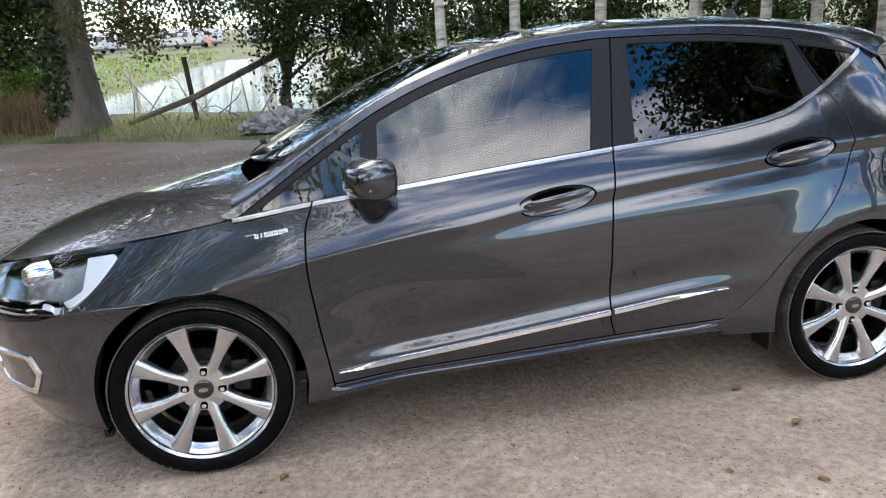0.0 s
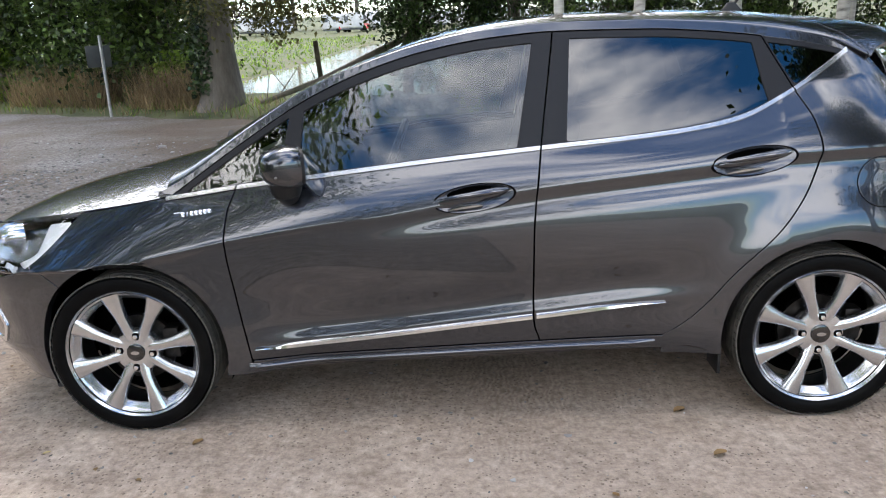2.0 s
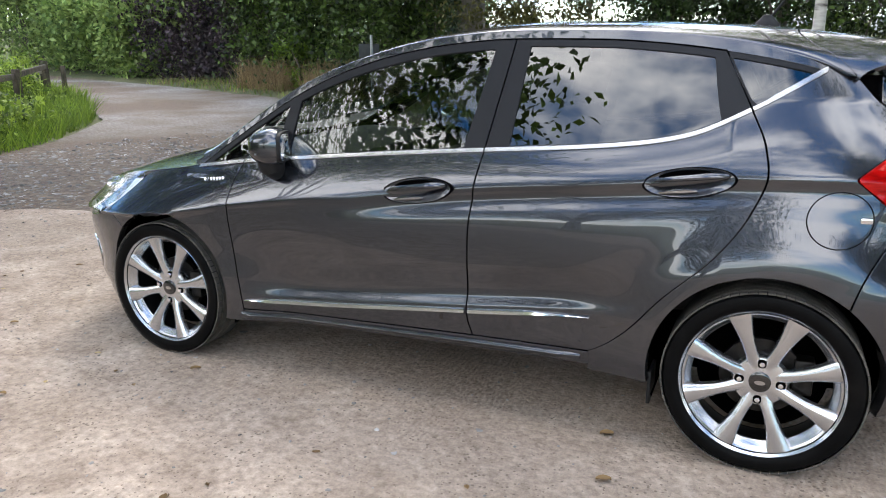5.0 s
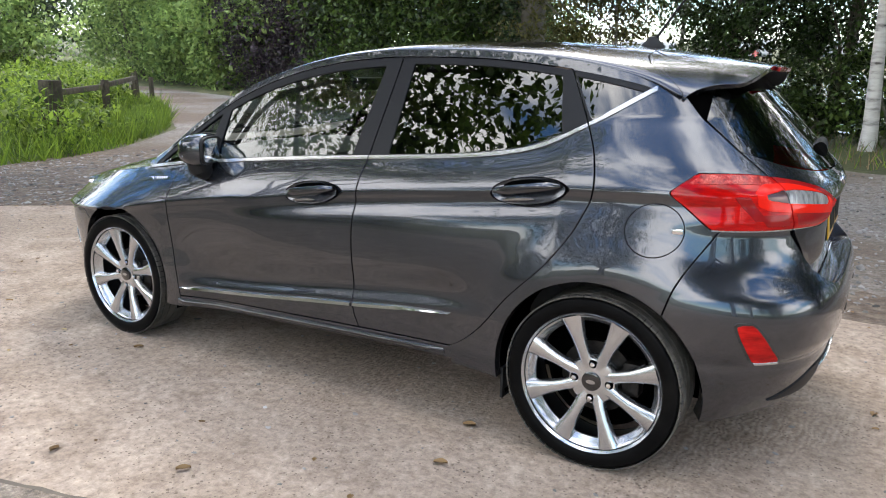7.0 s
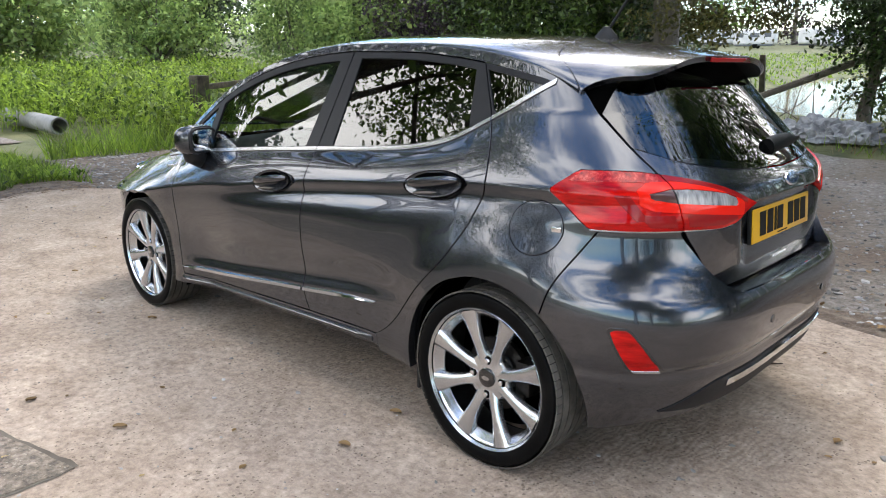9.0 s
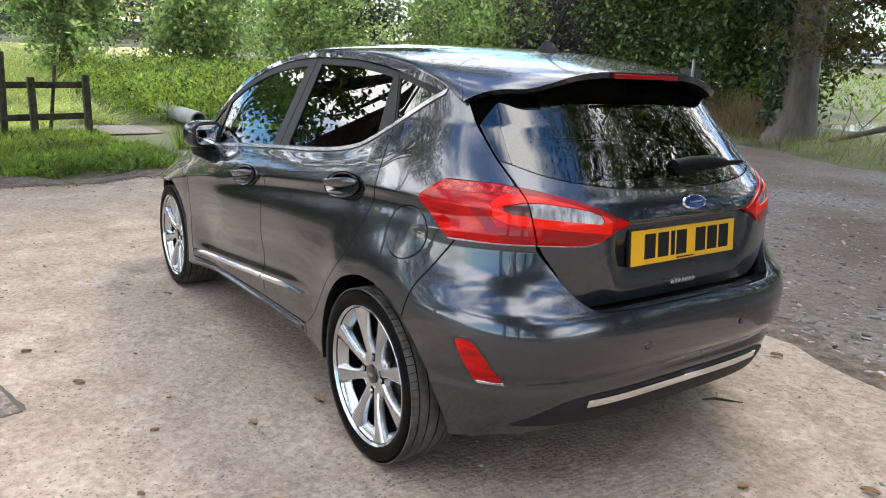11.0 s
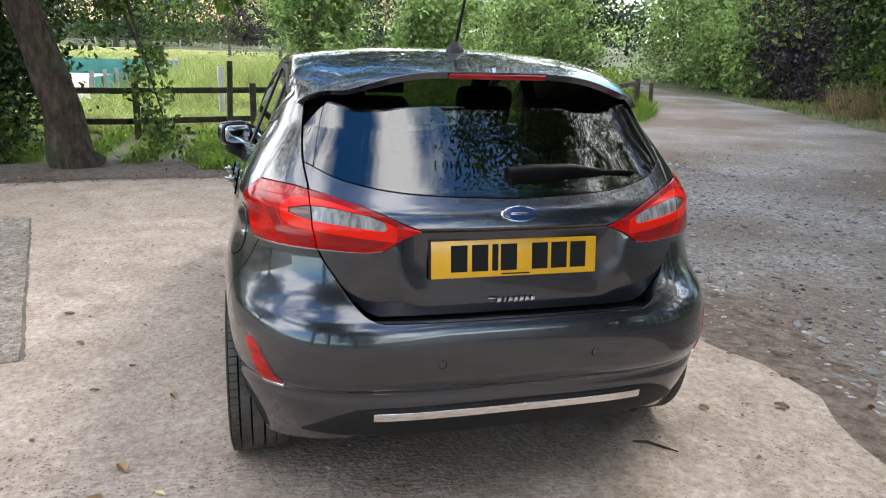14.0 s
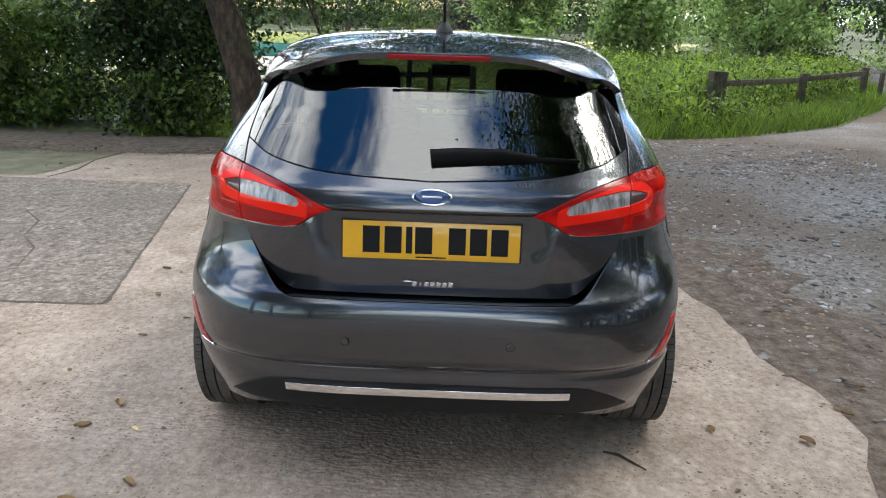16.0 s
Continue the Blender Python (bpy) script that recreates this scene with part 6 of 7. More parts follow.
def bush(name, label, base, radii, leaves, size, leaf_mat, clumps=45, seed=1, stems=7, bark=GREY, low=0.02, lump=0.2, sink=0.45, lift=0.75, category="bush"):
    """Stems from the ground into a low uneven mass of leaves."""
    r = np.random.default_rng(seed)
    z = float(land(base[0], base[1]))
    t = thing(name, label, category)
    center = (base[0], base[1], z + radii[2] * lift)
    p, c = clumped(leaves, clumps, center, radii, r, sink, lump, z + low)
    bm = bmesh.new()
    for i in r.permutation(len(c))[:stems]:
        e = Vector(c[i])
        s = Vector((base[0] + r.normal() * 0.12 * radii[0], base[1] + r.normal() * 0.12 * radii[1], z - 0.1))
        tube([s, s.lerp(e, 0.5) + Vector((r.normal() * 0.15, r.normal() * 0.15, 0.1)), e], [0.05, 0.03, 0.008], 6, bm)
    tagged(part("wood", bm, bark, t), "woody stems", kind="stuff")
    quads_object("leaves", leaf_cloud(p, size, seed=seed + 5), [leaf_mat], t)
    return t


def blades(points, height, width, seed=1, bend=0.35):
    """Tapered grass blades, each a quad."""
    r = np.random.default_rng(seed)
    n = len(points)
    a = r.uniform(0, 2 * np.pi, n)
    s = np.stack([np.cos(a), np.sin(a), 0 * a], 1)
    h = (height * r.uniform(0.5, 1.25, n))[:, None]
    w = (width * r.uniform(0.7, 1.3, n))[:, None]
    tip = points + h * np.array([0, 0, 1.0]) + h * bend * r.normal(size=(n, 3)) * np.array([1, 1, 0.15])
    return np.stack([points - w * s, points + w * s, tip + 0.12 * w * s, tip - 0.12 * w * s], 1).reshape(-1, 3)


def scatter(n, x0, x1, y0, y1, keep, seed=1):
    r = np.random.default_rng(seed)
    x, y = r.uniform(x0, x1, n), r.uniform(y0, y1, n)
    k = keep(x, y)
    x, y = x[k], y[k]
    return np.stack([x, y, land(x, y) - 0.03], 1)


# ---- trees and hedges ----
ivy_tree = tree("beech_tree", "big grey beech trunk clad in ivy beside the track", (-5.54, 13.3, 0.05), 11, 0.46, (-5.0, 12.6, 8.6), (5.0, 4.2, 4.2), 32000, 0.17, BRONZE, GREY, 90, seed=11, limbs=22, lump=0.17)
r_ = np.random.default_rng(5)
n_ = 5200
ang, hgt = r_.uniform(radians(95), radians(265), n_), r_.uniform(0.5, 7.5, n_)
rad_ = 0.47 * (1 - 0.075 * hgt) + r_.gamma(1.5, 0.06, n_)
quads_object("ivy", leaf_cloud(np.stack([-5.54 + rad_ * np.cos(ang), 13.3 + rad_ * np.sin(ang), hgt], 1), 0.11, seed=6, flat=0.2, width=0.85), [IVY], ivy_tree, "ivy on the trunk")
for k, (cx, cy, cz, sx, sy, sz, nn) in enumerate(((-3.9, 12.2, 1.95, 0.8, 0.6, 0.6, 900), (-2.9, 12.4, 2.3, 0.7, 0.6, 0.5, 700), (-4.5, 12.0, 2.3, 0.8, 0.7, 0.6, 900), (-3.6, 12.2, 3.0, 1.2, 0.7, 0.6, 1500), (-2.0, 12.8, 3.9, 1.0, 0.7, 0.8, 1300), (-3.2, 12.6, 4.4, 1.2, 0.8, 0.8, 1600), (-6.8, 12.6, 4.9, 2.0, 1.2, 1.5, 3200), (-4.6, 12.9, 5.7, 1.9, 1.2, 1.3, 2600), (-8.8, 13.8, 5.3, 2.0, 1.2, 1.6, 3200))):
    p, c = clumped(nn, 16, (cx, cy, cz), (sx, sy, sz), r_, 0.1, 0.3)
    tagged(quads_object("hanging_spray", leaf_cloud(p, 0.10, seed=20 + k), [BRONZE], ivy_tree), "bronze hanging leaves", kind="stuff")
    part("bough", tube([(-5.3, 13.1, 4.6 + 0.3 * k), (cx - 0.6, cy + 0.4, cz + 0.9), (cx + 0.5, cy, cz)], [0.08, 0.04, 0.012], 7), GREY, ivy_tree)

hedge_group = "hedge along the track"
for k, (x, y, rx_, ry_, rz_, n, mat, what) in enumerate((
        (-7.5, 15.2, 1.5, 1.3, 3.2, 9000, HEDGE, "dark green"), (-9.4, 16.2, 1.9, 1.5, 3.6, 11000, HEDGE, "dark green"), (-11.8, 17.3, 2.0, 1.6, 3.8, 11000, HEDGE, "dark green"),
        (-14.6, 18.4, 2.1, 1.6, 3.6, 11000, HEDGE, "dark green"), (-17.6, 19.3, 2.1, 1.5, 3.4, 10000, PURPLE, "dark purple"), (-20.6, 20.2, 2.1, 1.6, 3.6, 9000, PURPLE, "dark purple"),
        (-23.8, 20.8, 2.2, 1.6, 3.6, 9000, WILLOW, "pale green"), (-27.2, 22.0, 2.4, 1.6, 3.8, 9000, WILLOW, "pale green"), (-31, 23.5, 2.6, 1.8, 4.0, 6500, WILLOW, "pale green"), (-35.5, 25.0, 3.0, 2.0, 4.2, 7500, WILLOW, "pale green"), (-40.5, 27.5, 3.2, 2.2, 4.6, 5500, WILLOW, "pale green"))):
    tagged(bush("hedge_shrub", what + " hedge shrub beside the gravel track", (x, y), (rx_, ry_, rz_), n, 0.17 if x > -22 else 0.26, mat, 70, seed=40 + k), group=hedge_group)
for k, (x, y, s, h) in enumerate(((-11.0, 19.5, 3.0, 9), (-16, 22, 3.4, 10), (-19.5, 22.6, 3.0, 8), (-26, 25.2, 3.6, 9), (-33, 28.2, 4.2, 10), (-22, 24, 3.6, 10), (-29, 27, 4.0, 11), (-37, 30, 4.5, 12))):
    tagged(tree("hedgerow_tree", "dark tall hedgerow tree behind the shrubs", (x, y, float(land(x, y)) - 0.1), h * 0.75, 0.28, (x, y, h * 0.62), (s, s, h * 0.42), 8000, 0.28, HEDGE if k < 2 else (OAKLEAF if k % 2 else WILLOW), GREY, 60, seed=60 + k, limbs=10), group="hedgerow trees")
for k, (x, y, rx_, ry_, rz_, n) in enumerate(((-12.2, 16.0, 0.5, 0.5, 0.7, 700), (-13.5, 16.6, 0.4, 0.5, 0.8, 600), (-6.9, 14.2, 0.5, 0.4, 0.8, 600))):
    bush("young_sapling", "sunlit lime green sapling in the hedge", (x, y), (rx_, ry_, rz_), n, 0.14, LIME, 10, seed=80 + k, stems=4, category="sapling")

# trees beyond the nettles, over the far end of the lane
far_group = "trees behind the nettle bank"
for k, (x, y, s, h, mat) in enumerate(((-27, 2.2, 1.7, 5.4, WILLOW), (-27, 7.1, 1.9, 4.8, WILLOW), (-29, 12.8, 2.4, 5.4, WILLOW), (-36, 14.5, 3.4, 8.0, WILLOW), (-62, 8, 6.5, 17.0, DARKLEAF), (-33, 16.5, 2.6, 6.0, DARKLEAF), (-46, 18, 5.0, 14, DARKLEAF), (-48, 10, 5.0, 14, DARKLEAF), (-52, 25, 6, 16, DARKLEAF), (-70, -2, 6.0, 15.0, PURPLE), (-66, 2.5, 5.8, 15.0, DARKLEAF))):
    tagged(tree("young_tree", ("pale willow-green" if mat is WILLOW else "green") + " young tree rising from long grass", (x, y, float(land(x, y)) - 0.1), h * 0.7, 0.14, (x, y, h * 0.55 + float(land(x, y))), (s, s, h * 0.46), 7000, 0.24, mat, GREY, 60, seed=100 + k, limbs=12, lump=0.2), group=far_group)
for k in range(34):
    a = radians(-62 + 158 * k / 33)
    d = 118 + 22 * math.sin(k * 2.1)
    x, y = -d * math.cos(a), d * math.sin(a)
    if k > 24:
        d = 132
        x, y = -d * math.cos(a), d * math.sin(a)
    s, h = 7 + 2 * math.sin(k * 1.3), 12 + 4 * math.sin(k * 0.9)
    mat = (DARKLEAF, DARKLEAF, OAKLEAF, PURPLE, DARKLEAF)[k % 5]
    h = h * 1.55 if k > 24 else h
    z = float(land(x, y))
    tagged(tree("distant_tree", "distant broadleaf tree in the far hedge line", (x, y, z - 0.3), h * 0.7, 0.4, (x, y, z + h * 0.52), (s, s, h * 0.5), 2600, 0.75, mat, GREY, 50, seed=200 + k, limbs=6), group="far tree line")

# shrubs and birches on the pond bank
for k, (x, y, s, h, n) in enumerate(((-1.4, 14.0, 1.7, 4.6, 15000), (0.9, 14.4, 1.9, 5.0, 18000), (3.8, 14.9, 2.1, 5.2, 14000), (7.0, 15.2, 2.2, 5.6, 10000), (10.5, 15.0, 2.3, 5.6, 10000), (14.0, 14.5, 2.4, 5.8, 9000), (17.5, 13.5, 2.4, 5.8, 8000))):
    z = float(land(x, y))
    tagged(tree("hawthorn", "crooked dark hawthorn on the pond bank", (x, y, z - 0.15), h * 0.7, 0.13, (x + 0.2, y - 0.3, z + h * 0.62), (s, s * 0.9, h * 0.40), n, 0.11, DARKLEAF, GREY, 46, lean=(0.9 * math.sin(k * 2.0 + 0.6), -0.4), seed=300 + k, limbs=16, lump=0.17, split=True), group="hawthorns by the pond")
for k, (x, y, r0) in enumerate(((1.75, 10.9, 0.11), (3.3, 11.2, 0.12), (5.1, 11.3, 0.13), (6.9, 11.0, 0.12), (7.5, 12.0, 0.11), (8.5, 11.1, 0.12), (10.1, 11.6, 0.13), (11.4, 11.2, 0.12))):
    tagged(tree("birch_tree", "slender white-barked birch at the track edge", (x, y, float(land(x, y)) - 0.1), 12.5, r0, (x, y - 0.8, 9.0), (2.6, 2.8, 4.8), 9000, 0.15, OAKLEAF, BIRCH, 60, lean=(0.25 * math.sin(k * 3), -0.2), seed=330 + k, limbs=18, lump=0.15, low=2.4), group="birch row")
part("overhang", tube([(1.2, 10.9, 5.5), (2.2, 7.5, 9.0), (2.8, 4.0, 10.0)], [0.10, 0.06, 0.02], 7), BIRCH, bpy.data.objects["birch_tree"])
p, c = clumped(26000, 70, (2.9, 4.3, 10.0), (3.2, 2.5, 1.7), np.random.default_rng(9), 0.1, 0.2)
quads_object("overhang_leaves", leaf_cloud(p, 0.12, seed=91), [OAKLEAF], bpy.data.objects["birch_tree"])

# leaning tree and bushes beside the yard
lean_tree = tree("leaning_tree", "brown leaning tree trunk at the yard edge", (-6.75, -2.95, -0.05), 6.4, 0.27, (-6.0, -5.4, 9.3), (3.2, 3.2, 2.2), 5500, 0.19, OAKLEAF, BARK, 50, lean=(0.3, -1.9), seed=401, limbs=14, low=7.0)
r_ = np.random.default_rng(15)
for k, (cx, cy, cz, sx, sy, sz, nn, mat, sz_l) in enumerate(((-7.6, -2.1, 1.15, 0.45, 0.35, 0.75, 500, OAKLEAF, 0.11), (-8.0, -1.25, 2.5, 0.35, 0.45, 0.32, 160, LIME, 0.17), (-7.9, -2.6, 2.3, 0.5, 0.5, 0.6, 500, OAKLEAF, 0.12), (-7.3, -1.9, 0.45, 0.4, 0.3, 0.4, 300, OAKLEAF, 0.10), (-7.2, -2.4, 4.6, 1.3, 1.3, 1.0, 2800, OAKLEAF, 0.15), (-7.4, -0.2, 4.4, 1.4, 1.4, 0.9, 3200, OAKLEAF, 0.15), (-7.8, 2.4, 4.6, 1.5, 1.5, 1.0, 3200, OAKLEAF, 0.15), (-7.0, 1.2, 6.2, 1.6, 2.2, 1.0, 2600, OAKLEAF, 0.15), (-6.6, -1.6, 6.4, 1.6, 1.8, 1.0, 2600, OAKLEAF, 0.15), (-8.6, 4.6, 4.8, 1.4, 1.2, 1.0, 2400, OAKLEAF, 0.15), (-3.7, -5.2, 6.0, 1.5, 1.3, 0.9, 1100, OAKLEAF, 0.19), (-3.0, -5.9, 6.7, 1.1, 1.2, 0.7, 700, OAKLEAF, 0.19), (-7.4, -0.7, 3.9, 1.2, 1.0, 0.55, 1100, OAKLEAF, 0.14), (-7.7, 0.9, 3.9, 1.2, 1.1, 0.55, 1300, OAKLEAF, 0.14), (-7.9, 2.7, 4.1, 1.3, 1.2, 0.6, 1300, OAKLEAF, 0.14), (-8.1, 4.8, 4.3, 1.2, 1.2, 0.6, 1100, OAKLEAF, 0.14), (-5.2, -0.6, 7.2, 2.4, 2.6, 1.2, 4200, OAKLEAF, 0.14), (-4.6, 2.6, 7.6, 2.2, 2.2, 1.1, 3400, OAKLEAF, 0.14), (-7.3, -0.9, 3.35, 1.0, 0.9, 0.3, 800, OAKLEAF, 0.12), (-7.6, 0.8, 3.4, 1.0, 0.9, 0.3, 900, OAKLEAF, 0.12), (-7.8, 2.5, 3.5, 1.0, 0.9, 0.32, 900, OAKLEAF, 0.12), (-7.9, -2.6, 3.4, 1.1, 1.0, 0.42, 1000, OAKLEAF, 0.12), (-8.6, -4.0, 3.5, 1.2, 1.0, 0.5, 1200, OAKLEAF, 0.12))):
    p, c = clumped(nn, 12, (cx, cy, cz), (sx, sy, sz), r_, 0.1, 0.28)
    down = np.tile([0.0, 0.0, -1.0], (len(p), 1)) if mat is LIME else None
    tagged(quads_object("hanging_spray", leaf_cloud(p, sz_l, down, seed=420 + k, flat=0.3), [mat], lean_tree), "green hanging leaves", kind="stuff")
    part("bough", tube([(-6.5, -4.2, 5.2), (cx - 0.3, cy - 0.5, max(cz + 0.8, 2.6)), (cx, cy, cz + 0.2)], [0.05, 0.03, 0.01], 7), BARK, lean_tree)
for k, (x, y, rx_, ry_, rz_, n, mat) in enumerate(((-8.7, -4.9, 1.3, 1.25, 2.2, 22000, ELDER), (-8.8, -7.4, 1.4, 1.2, 1.15, 15000, OAKLEAF), (-9.6, -9.6, 1.6, 1.6, 1.3, 12000, OAKLEAF), (-8.4, -11.8, 1.8, 1.6, 2.6, 14000, DARKLEAF), (-7.6, -4.6, 0.7, 0.9, 0.5, 2200, OAKLEAF), (-7.5, -8.6, 0.6, 0.8, 0.5, 1500, NETTLE))):
    tagged(bush("elder_bush", "dense dark green elder bush at the yard edge", (x, y), (rx_, ry_, rz_), n, 0.11, mat, 75, seed=440 + k), group="bushes at the yard edge")
for k, (x, y, rx_, ry_, rz_, n) in enumerate(((-0.1, 12.7, 0.7, 0.5, 0.62, 2600), (0.9, 12.2, 1.0, 0.7, 0.85, 4600), (2.6, 12.4, 1.3, 0.8, 1.4, 7000), (4.6, 12.6, 1.4, 0.9, 1.6, 8000), (6.8, 12.9, 1.6, 1.0, 1.4, 7000), (9.2, 13.0, 1.6, 1.0, 1.5, 7000), (12.0, 12.6, 1.8, 1.1, 1.6, 7000))):
    tagged(bush("bramble", "dark bramble thicket on the pond bank", (x, y), (rx_, ry_, rz_), n, 0.11, HEDGE, 30, seed=460 + k), group="brambles on the bank")
# trees behind the camera, seen as reflections
tree("lime_tree", "broad green tree leaning over the yard", (-8.6, -9.4, -0.05), 7.5, 0.32, (-7.3, -6.6, 7.6), (3.3, 3.0, 1.9), 6500, 0.13, OAKLEAF, GREY, 60, lean=(0.8, 0.9), seed=478, limbs=5, low=5.2, lump=0.15, sink=0.2)
tree("lime_tree", "broad green tree overhanging the yard", (8.6, -9.0, -0.05), 9, 0.36, (8.8, -8.2, 8.0), (2.6, 3.2, 3.2), 60000, 0.15, DARKLEAF, GREY, 130, seed=470, limbs=20, low=4.0)
tree("lime_tree", "broad green tree beyond the yard", (-2.5, -14.5, -0.05), 7, 0.36, (-2.5, -14, 5.0), (4.6, 3.4, 3.2), 12000, 0.2, DARKLEAF, GREY, 80, seed=471, limbs=18, low=2.0)
tree("lime_tree", "broad green tree beyond the yard", (14.5, -10.6, -0.05), 9, 0.36, (14.0, -10.2, 7.6), (3.8, 4.0, 4.4), 12000, 0.22, OAKLEAF, GREY, 80, seed=472, limbs=18, low=1.8)
tree("lime_tree", "broad green tree overhanging the yard", (12.2, 8.0, -0.05), 8, 0.34, (9.3, 8.3, 7.2), (2.9, 2.6, 2.9), 16000, 0.17, DARKLEAF, GREY, 80, lean=(-1.6, 0.2), seed=479, limbs=14, low=4.6)
tree("lime_tree", "broad green tree beyond the yard", (11.0, 5.6, -0.05), 10, 0.36, (10.4, 5.2, 7.4), (3.6, 3.9, 4.8), 16000, 0.2, DARKLEAF, GREY, 80, seed=473, limbs=18, low=1.8)

for x, y, sd in ((17.5, -6.4, 474), (16.5, 9.5, 476)):
    tree("lime_tree", "broad green tree beyond the yard", (x, y, float(land(x, y)) - 0.1), 6.5, 0.3, (x, y, 4.9), (3.2, 3.6, 4.2), 15000, 0.26, DARKLEAF, GREY, 70, seed=sd, limbs=14, low=0.5)

# ---- grass and nettles ----
in_track = lambda x, y: (y > near_edge(x)) & (y < far_edge(x))
island = lambda x, y: (x < -8.75) & (y > 1.35 + 0.25 * np.sin(3 * x)) & (y < near_edge(x) - 0.12)
p = scatter(60000, -26, -8.6, 1.2, 17, lambda x, y: island(x, y) & ((near_edge(x) - y < 1.6) | (x > -10.2)), 501)
quads_object("bank_grass", blades(p, 0.38, 0.012, 502, 0.5), [BLADE])
tagged(bpy.data.objects["bank_grass"], "long bright grass round the nettle bank", "grass", kind="stuff")
p = scatter(9000, -30, -9.4, 1.6, 17, lambda x, y: island(x, y) & (y < near_edge(x) - 0.7) & ~((x > -13.5) & (y < 3.3)), 503)
r_ = np.random.default_rng(504)
k9 = np.repeat(p, 12, 0)
hgt = r_.uniform(0.1, 1.0, len(k9)) * (0.90 + 0.40 * np.sin(k9[:, 0] * 1.1) * np.sin(k9[:, 1] * 0.9) + 0.15 * np.sin(k9[:, 0] * 3.3 + k9[:, 1] * 2.1))
front = (k9[:, 1] > 5.3 - 1.102 * (k9[:, 0] + 12.2)) & (k9[:, 0] < -11.0)
hgt = np.where(front, hgt * 0.22, hgt)
k9 = k9 + np.stack([0.09 * r_.normal(size=len(k9)), 0.09 * r_.normal(size=len(k9)), hgt], 1)
quads_object("nettles", leaf_cloud(k9, 0.13, seed=505, flat=0.75, width=0.5), [NETTLE])
tagged(bpy.data.objects["nettles"], "dense green nettles on the bank", "nettles", kind="stuff")
p = p[~((p[:, 1] > 5.2 - 1.102 * (p[:, 0] + 12.2)) & (p[:, 0] < -11.0))]
quads_object("nettle_stems", blades(p, 0.95, 0.008, 506, 0.12), [NETTLE])
tagged(bpy.data.objects["nettle_stems"], "upright nettle stems on the bank", "nettles", kind="stuff")
verge = lambda x, y: (x < pad_front(y) - 0.42 - 0.22 * np.sin(4.1 * y)) & (x > -11.4) & (y < 0.75) & ~((x < -9.2) & (y > 0.4))
p = scatter(22000, -11.4, -5.5, -5.2, 0.95, lambda x, y: verge(x, y) & (np.sin(2.1 * x + 1.3 * y) + np.sin(3.3 * y) + 0.9 * (-6.0 - x) > -1.2) & ((y > -1.4) | ((x < -6.9) & (np.sin(5.3 * x + 2.1 * y) + np.sin(7.7 * y) > 0.55))), 507)
quads_object("verge_grass", blades(p, 0.20, 0.009, 508, 0.55), [BLADE])
tagged(bpy.data.objects["verge_grass"], "short green grass on the yard verge", "grass", kind="stuff")
p2 = p[np.random.default_rng(509).random(len(p)) < 0.35] + np.array([0, 0, 0.1])
quads_object("verge_weeds", leaf_cloud(p2, 0.09, seed=510, flat=0.8, width=0.6), [NETTLE])
tagged(bpy.data.objects["verge_weeds"], "low weeds on the yard verge", "weeds", kind="stuff")
mead = lambda x, y: ~in_track(x, y) & (x < -11.5) & ~((arena(x, y) > -0.4)) & ~((y > 1.3) & (x > -28) & (y < near_edge(x))) & ~(pathw(x, y) > -0.15)
r_ = np.random.default_rng(511)
rr, aa = 12 + 75 * r_.random(70000) ** 1.6, r_.uniform(radians(158), radians(212), 70000)
mx, my = rr * np.cos(aa), rr * np.sin(aa)
ok = mead(mx, my) & (my < 9)
mp = np.stack([mx, my, land(mx, my) - 0.03], 1)[ok]
dist = np.hypot(mp[:, 0], mp[:, 1])
tall = 0.25 + 0.55 * np.clip((dist - 17) / 8, 0, 1) * (dist < 48)
quads_object("meadow_grass", np.repeat(mp, 4, 0) + (blades(0 * mp, 1.0, 0.010, 512, 0.28) * np.repeat(np.stack([1.0 + dist * 0.04, 1.0 + dist * 0.04, tall], 1), 4, 0)), [MEADOW])
tagged(bpy.data.objects["meadow_grass"], "tall seeding meadow grass beyond the fence", "grass", kind="stuff")
p = scatter(26000, -20, 20, 9.4, 19, lambda x, y: (y > far_edge(x) + 0.05) & (y < far_edge(x) + 2.4), 513)
quads_object("bank_straw", blades(p, 0.24, 0.008, 514, 0.45), [STRAW, BLADE], index=np.random.default_rng(3).integers(0, 2, len(p)))
tagged(bpy.data.objects["bank_straw"], "dry and green grass along the far verge", "grass", kind="stuff")
p = scatter(24000, -15, -5.9, 13, 17, lambda x, y: (y > far_edge(x) + 0.7) & (y < far_edge(x) + 2.0) & (np.sin(1.7 * x) > -0.75), 515)
quads_object("dry_grass", blades(p, 0.80, 0.009, 516, 0.30), [STRAW])
tagged(bpy.data.objects["dry_grass"], "tall dry tan grass below the hedge", "grass", kind="stuff")
p = scatter(5000, -9.0, -3, 18, 60, lambda x, y: (in_pond(x, y) < 0.1) & (y > 17), 517)
p3 = scatter(12000, -60, -9, 24, 75, lambda x, y: in_pond(x, y) < 0, 518)
quads_object("pasture_grass", blades(np.concatenate([p, p3]), 0.16, 0.05, 519, 0.5), [BLADE])
tagged(bpy.data.objects["pasture_grass"], "short pasture grass round the pond", "grass", kind="stuff")


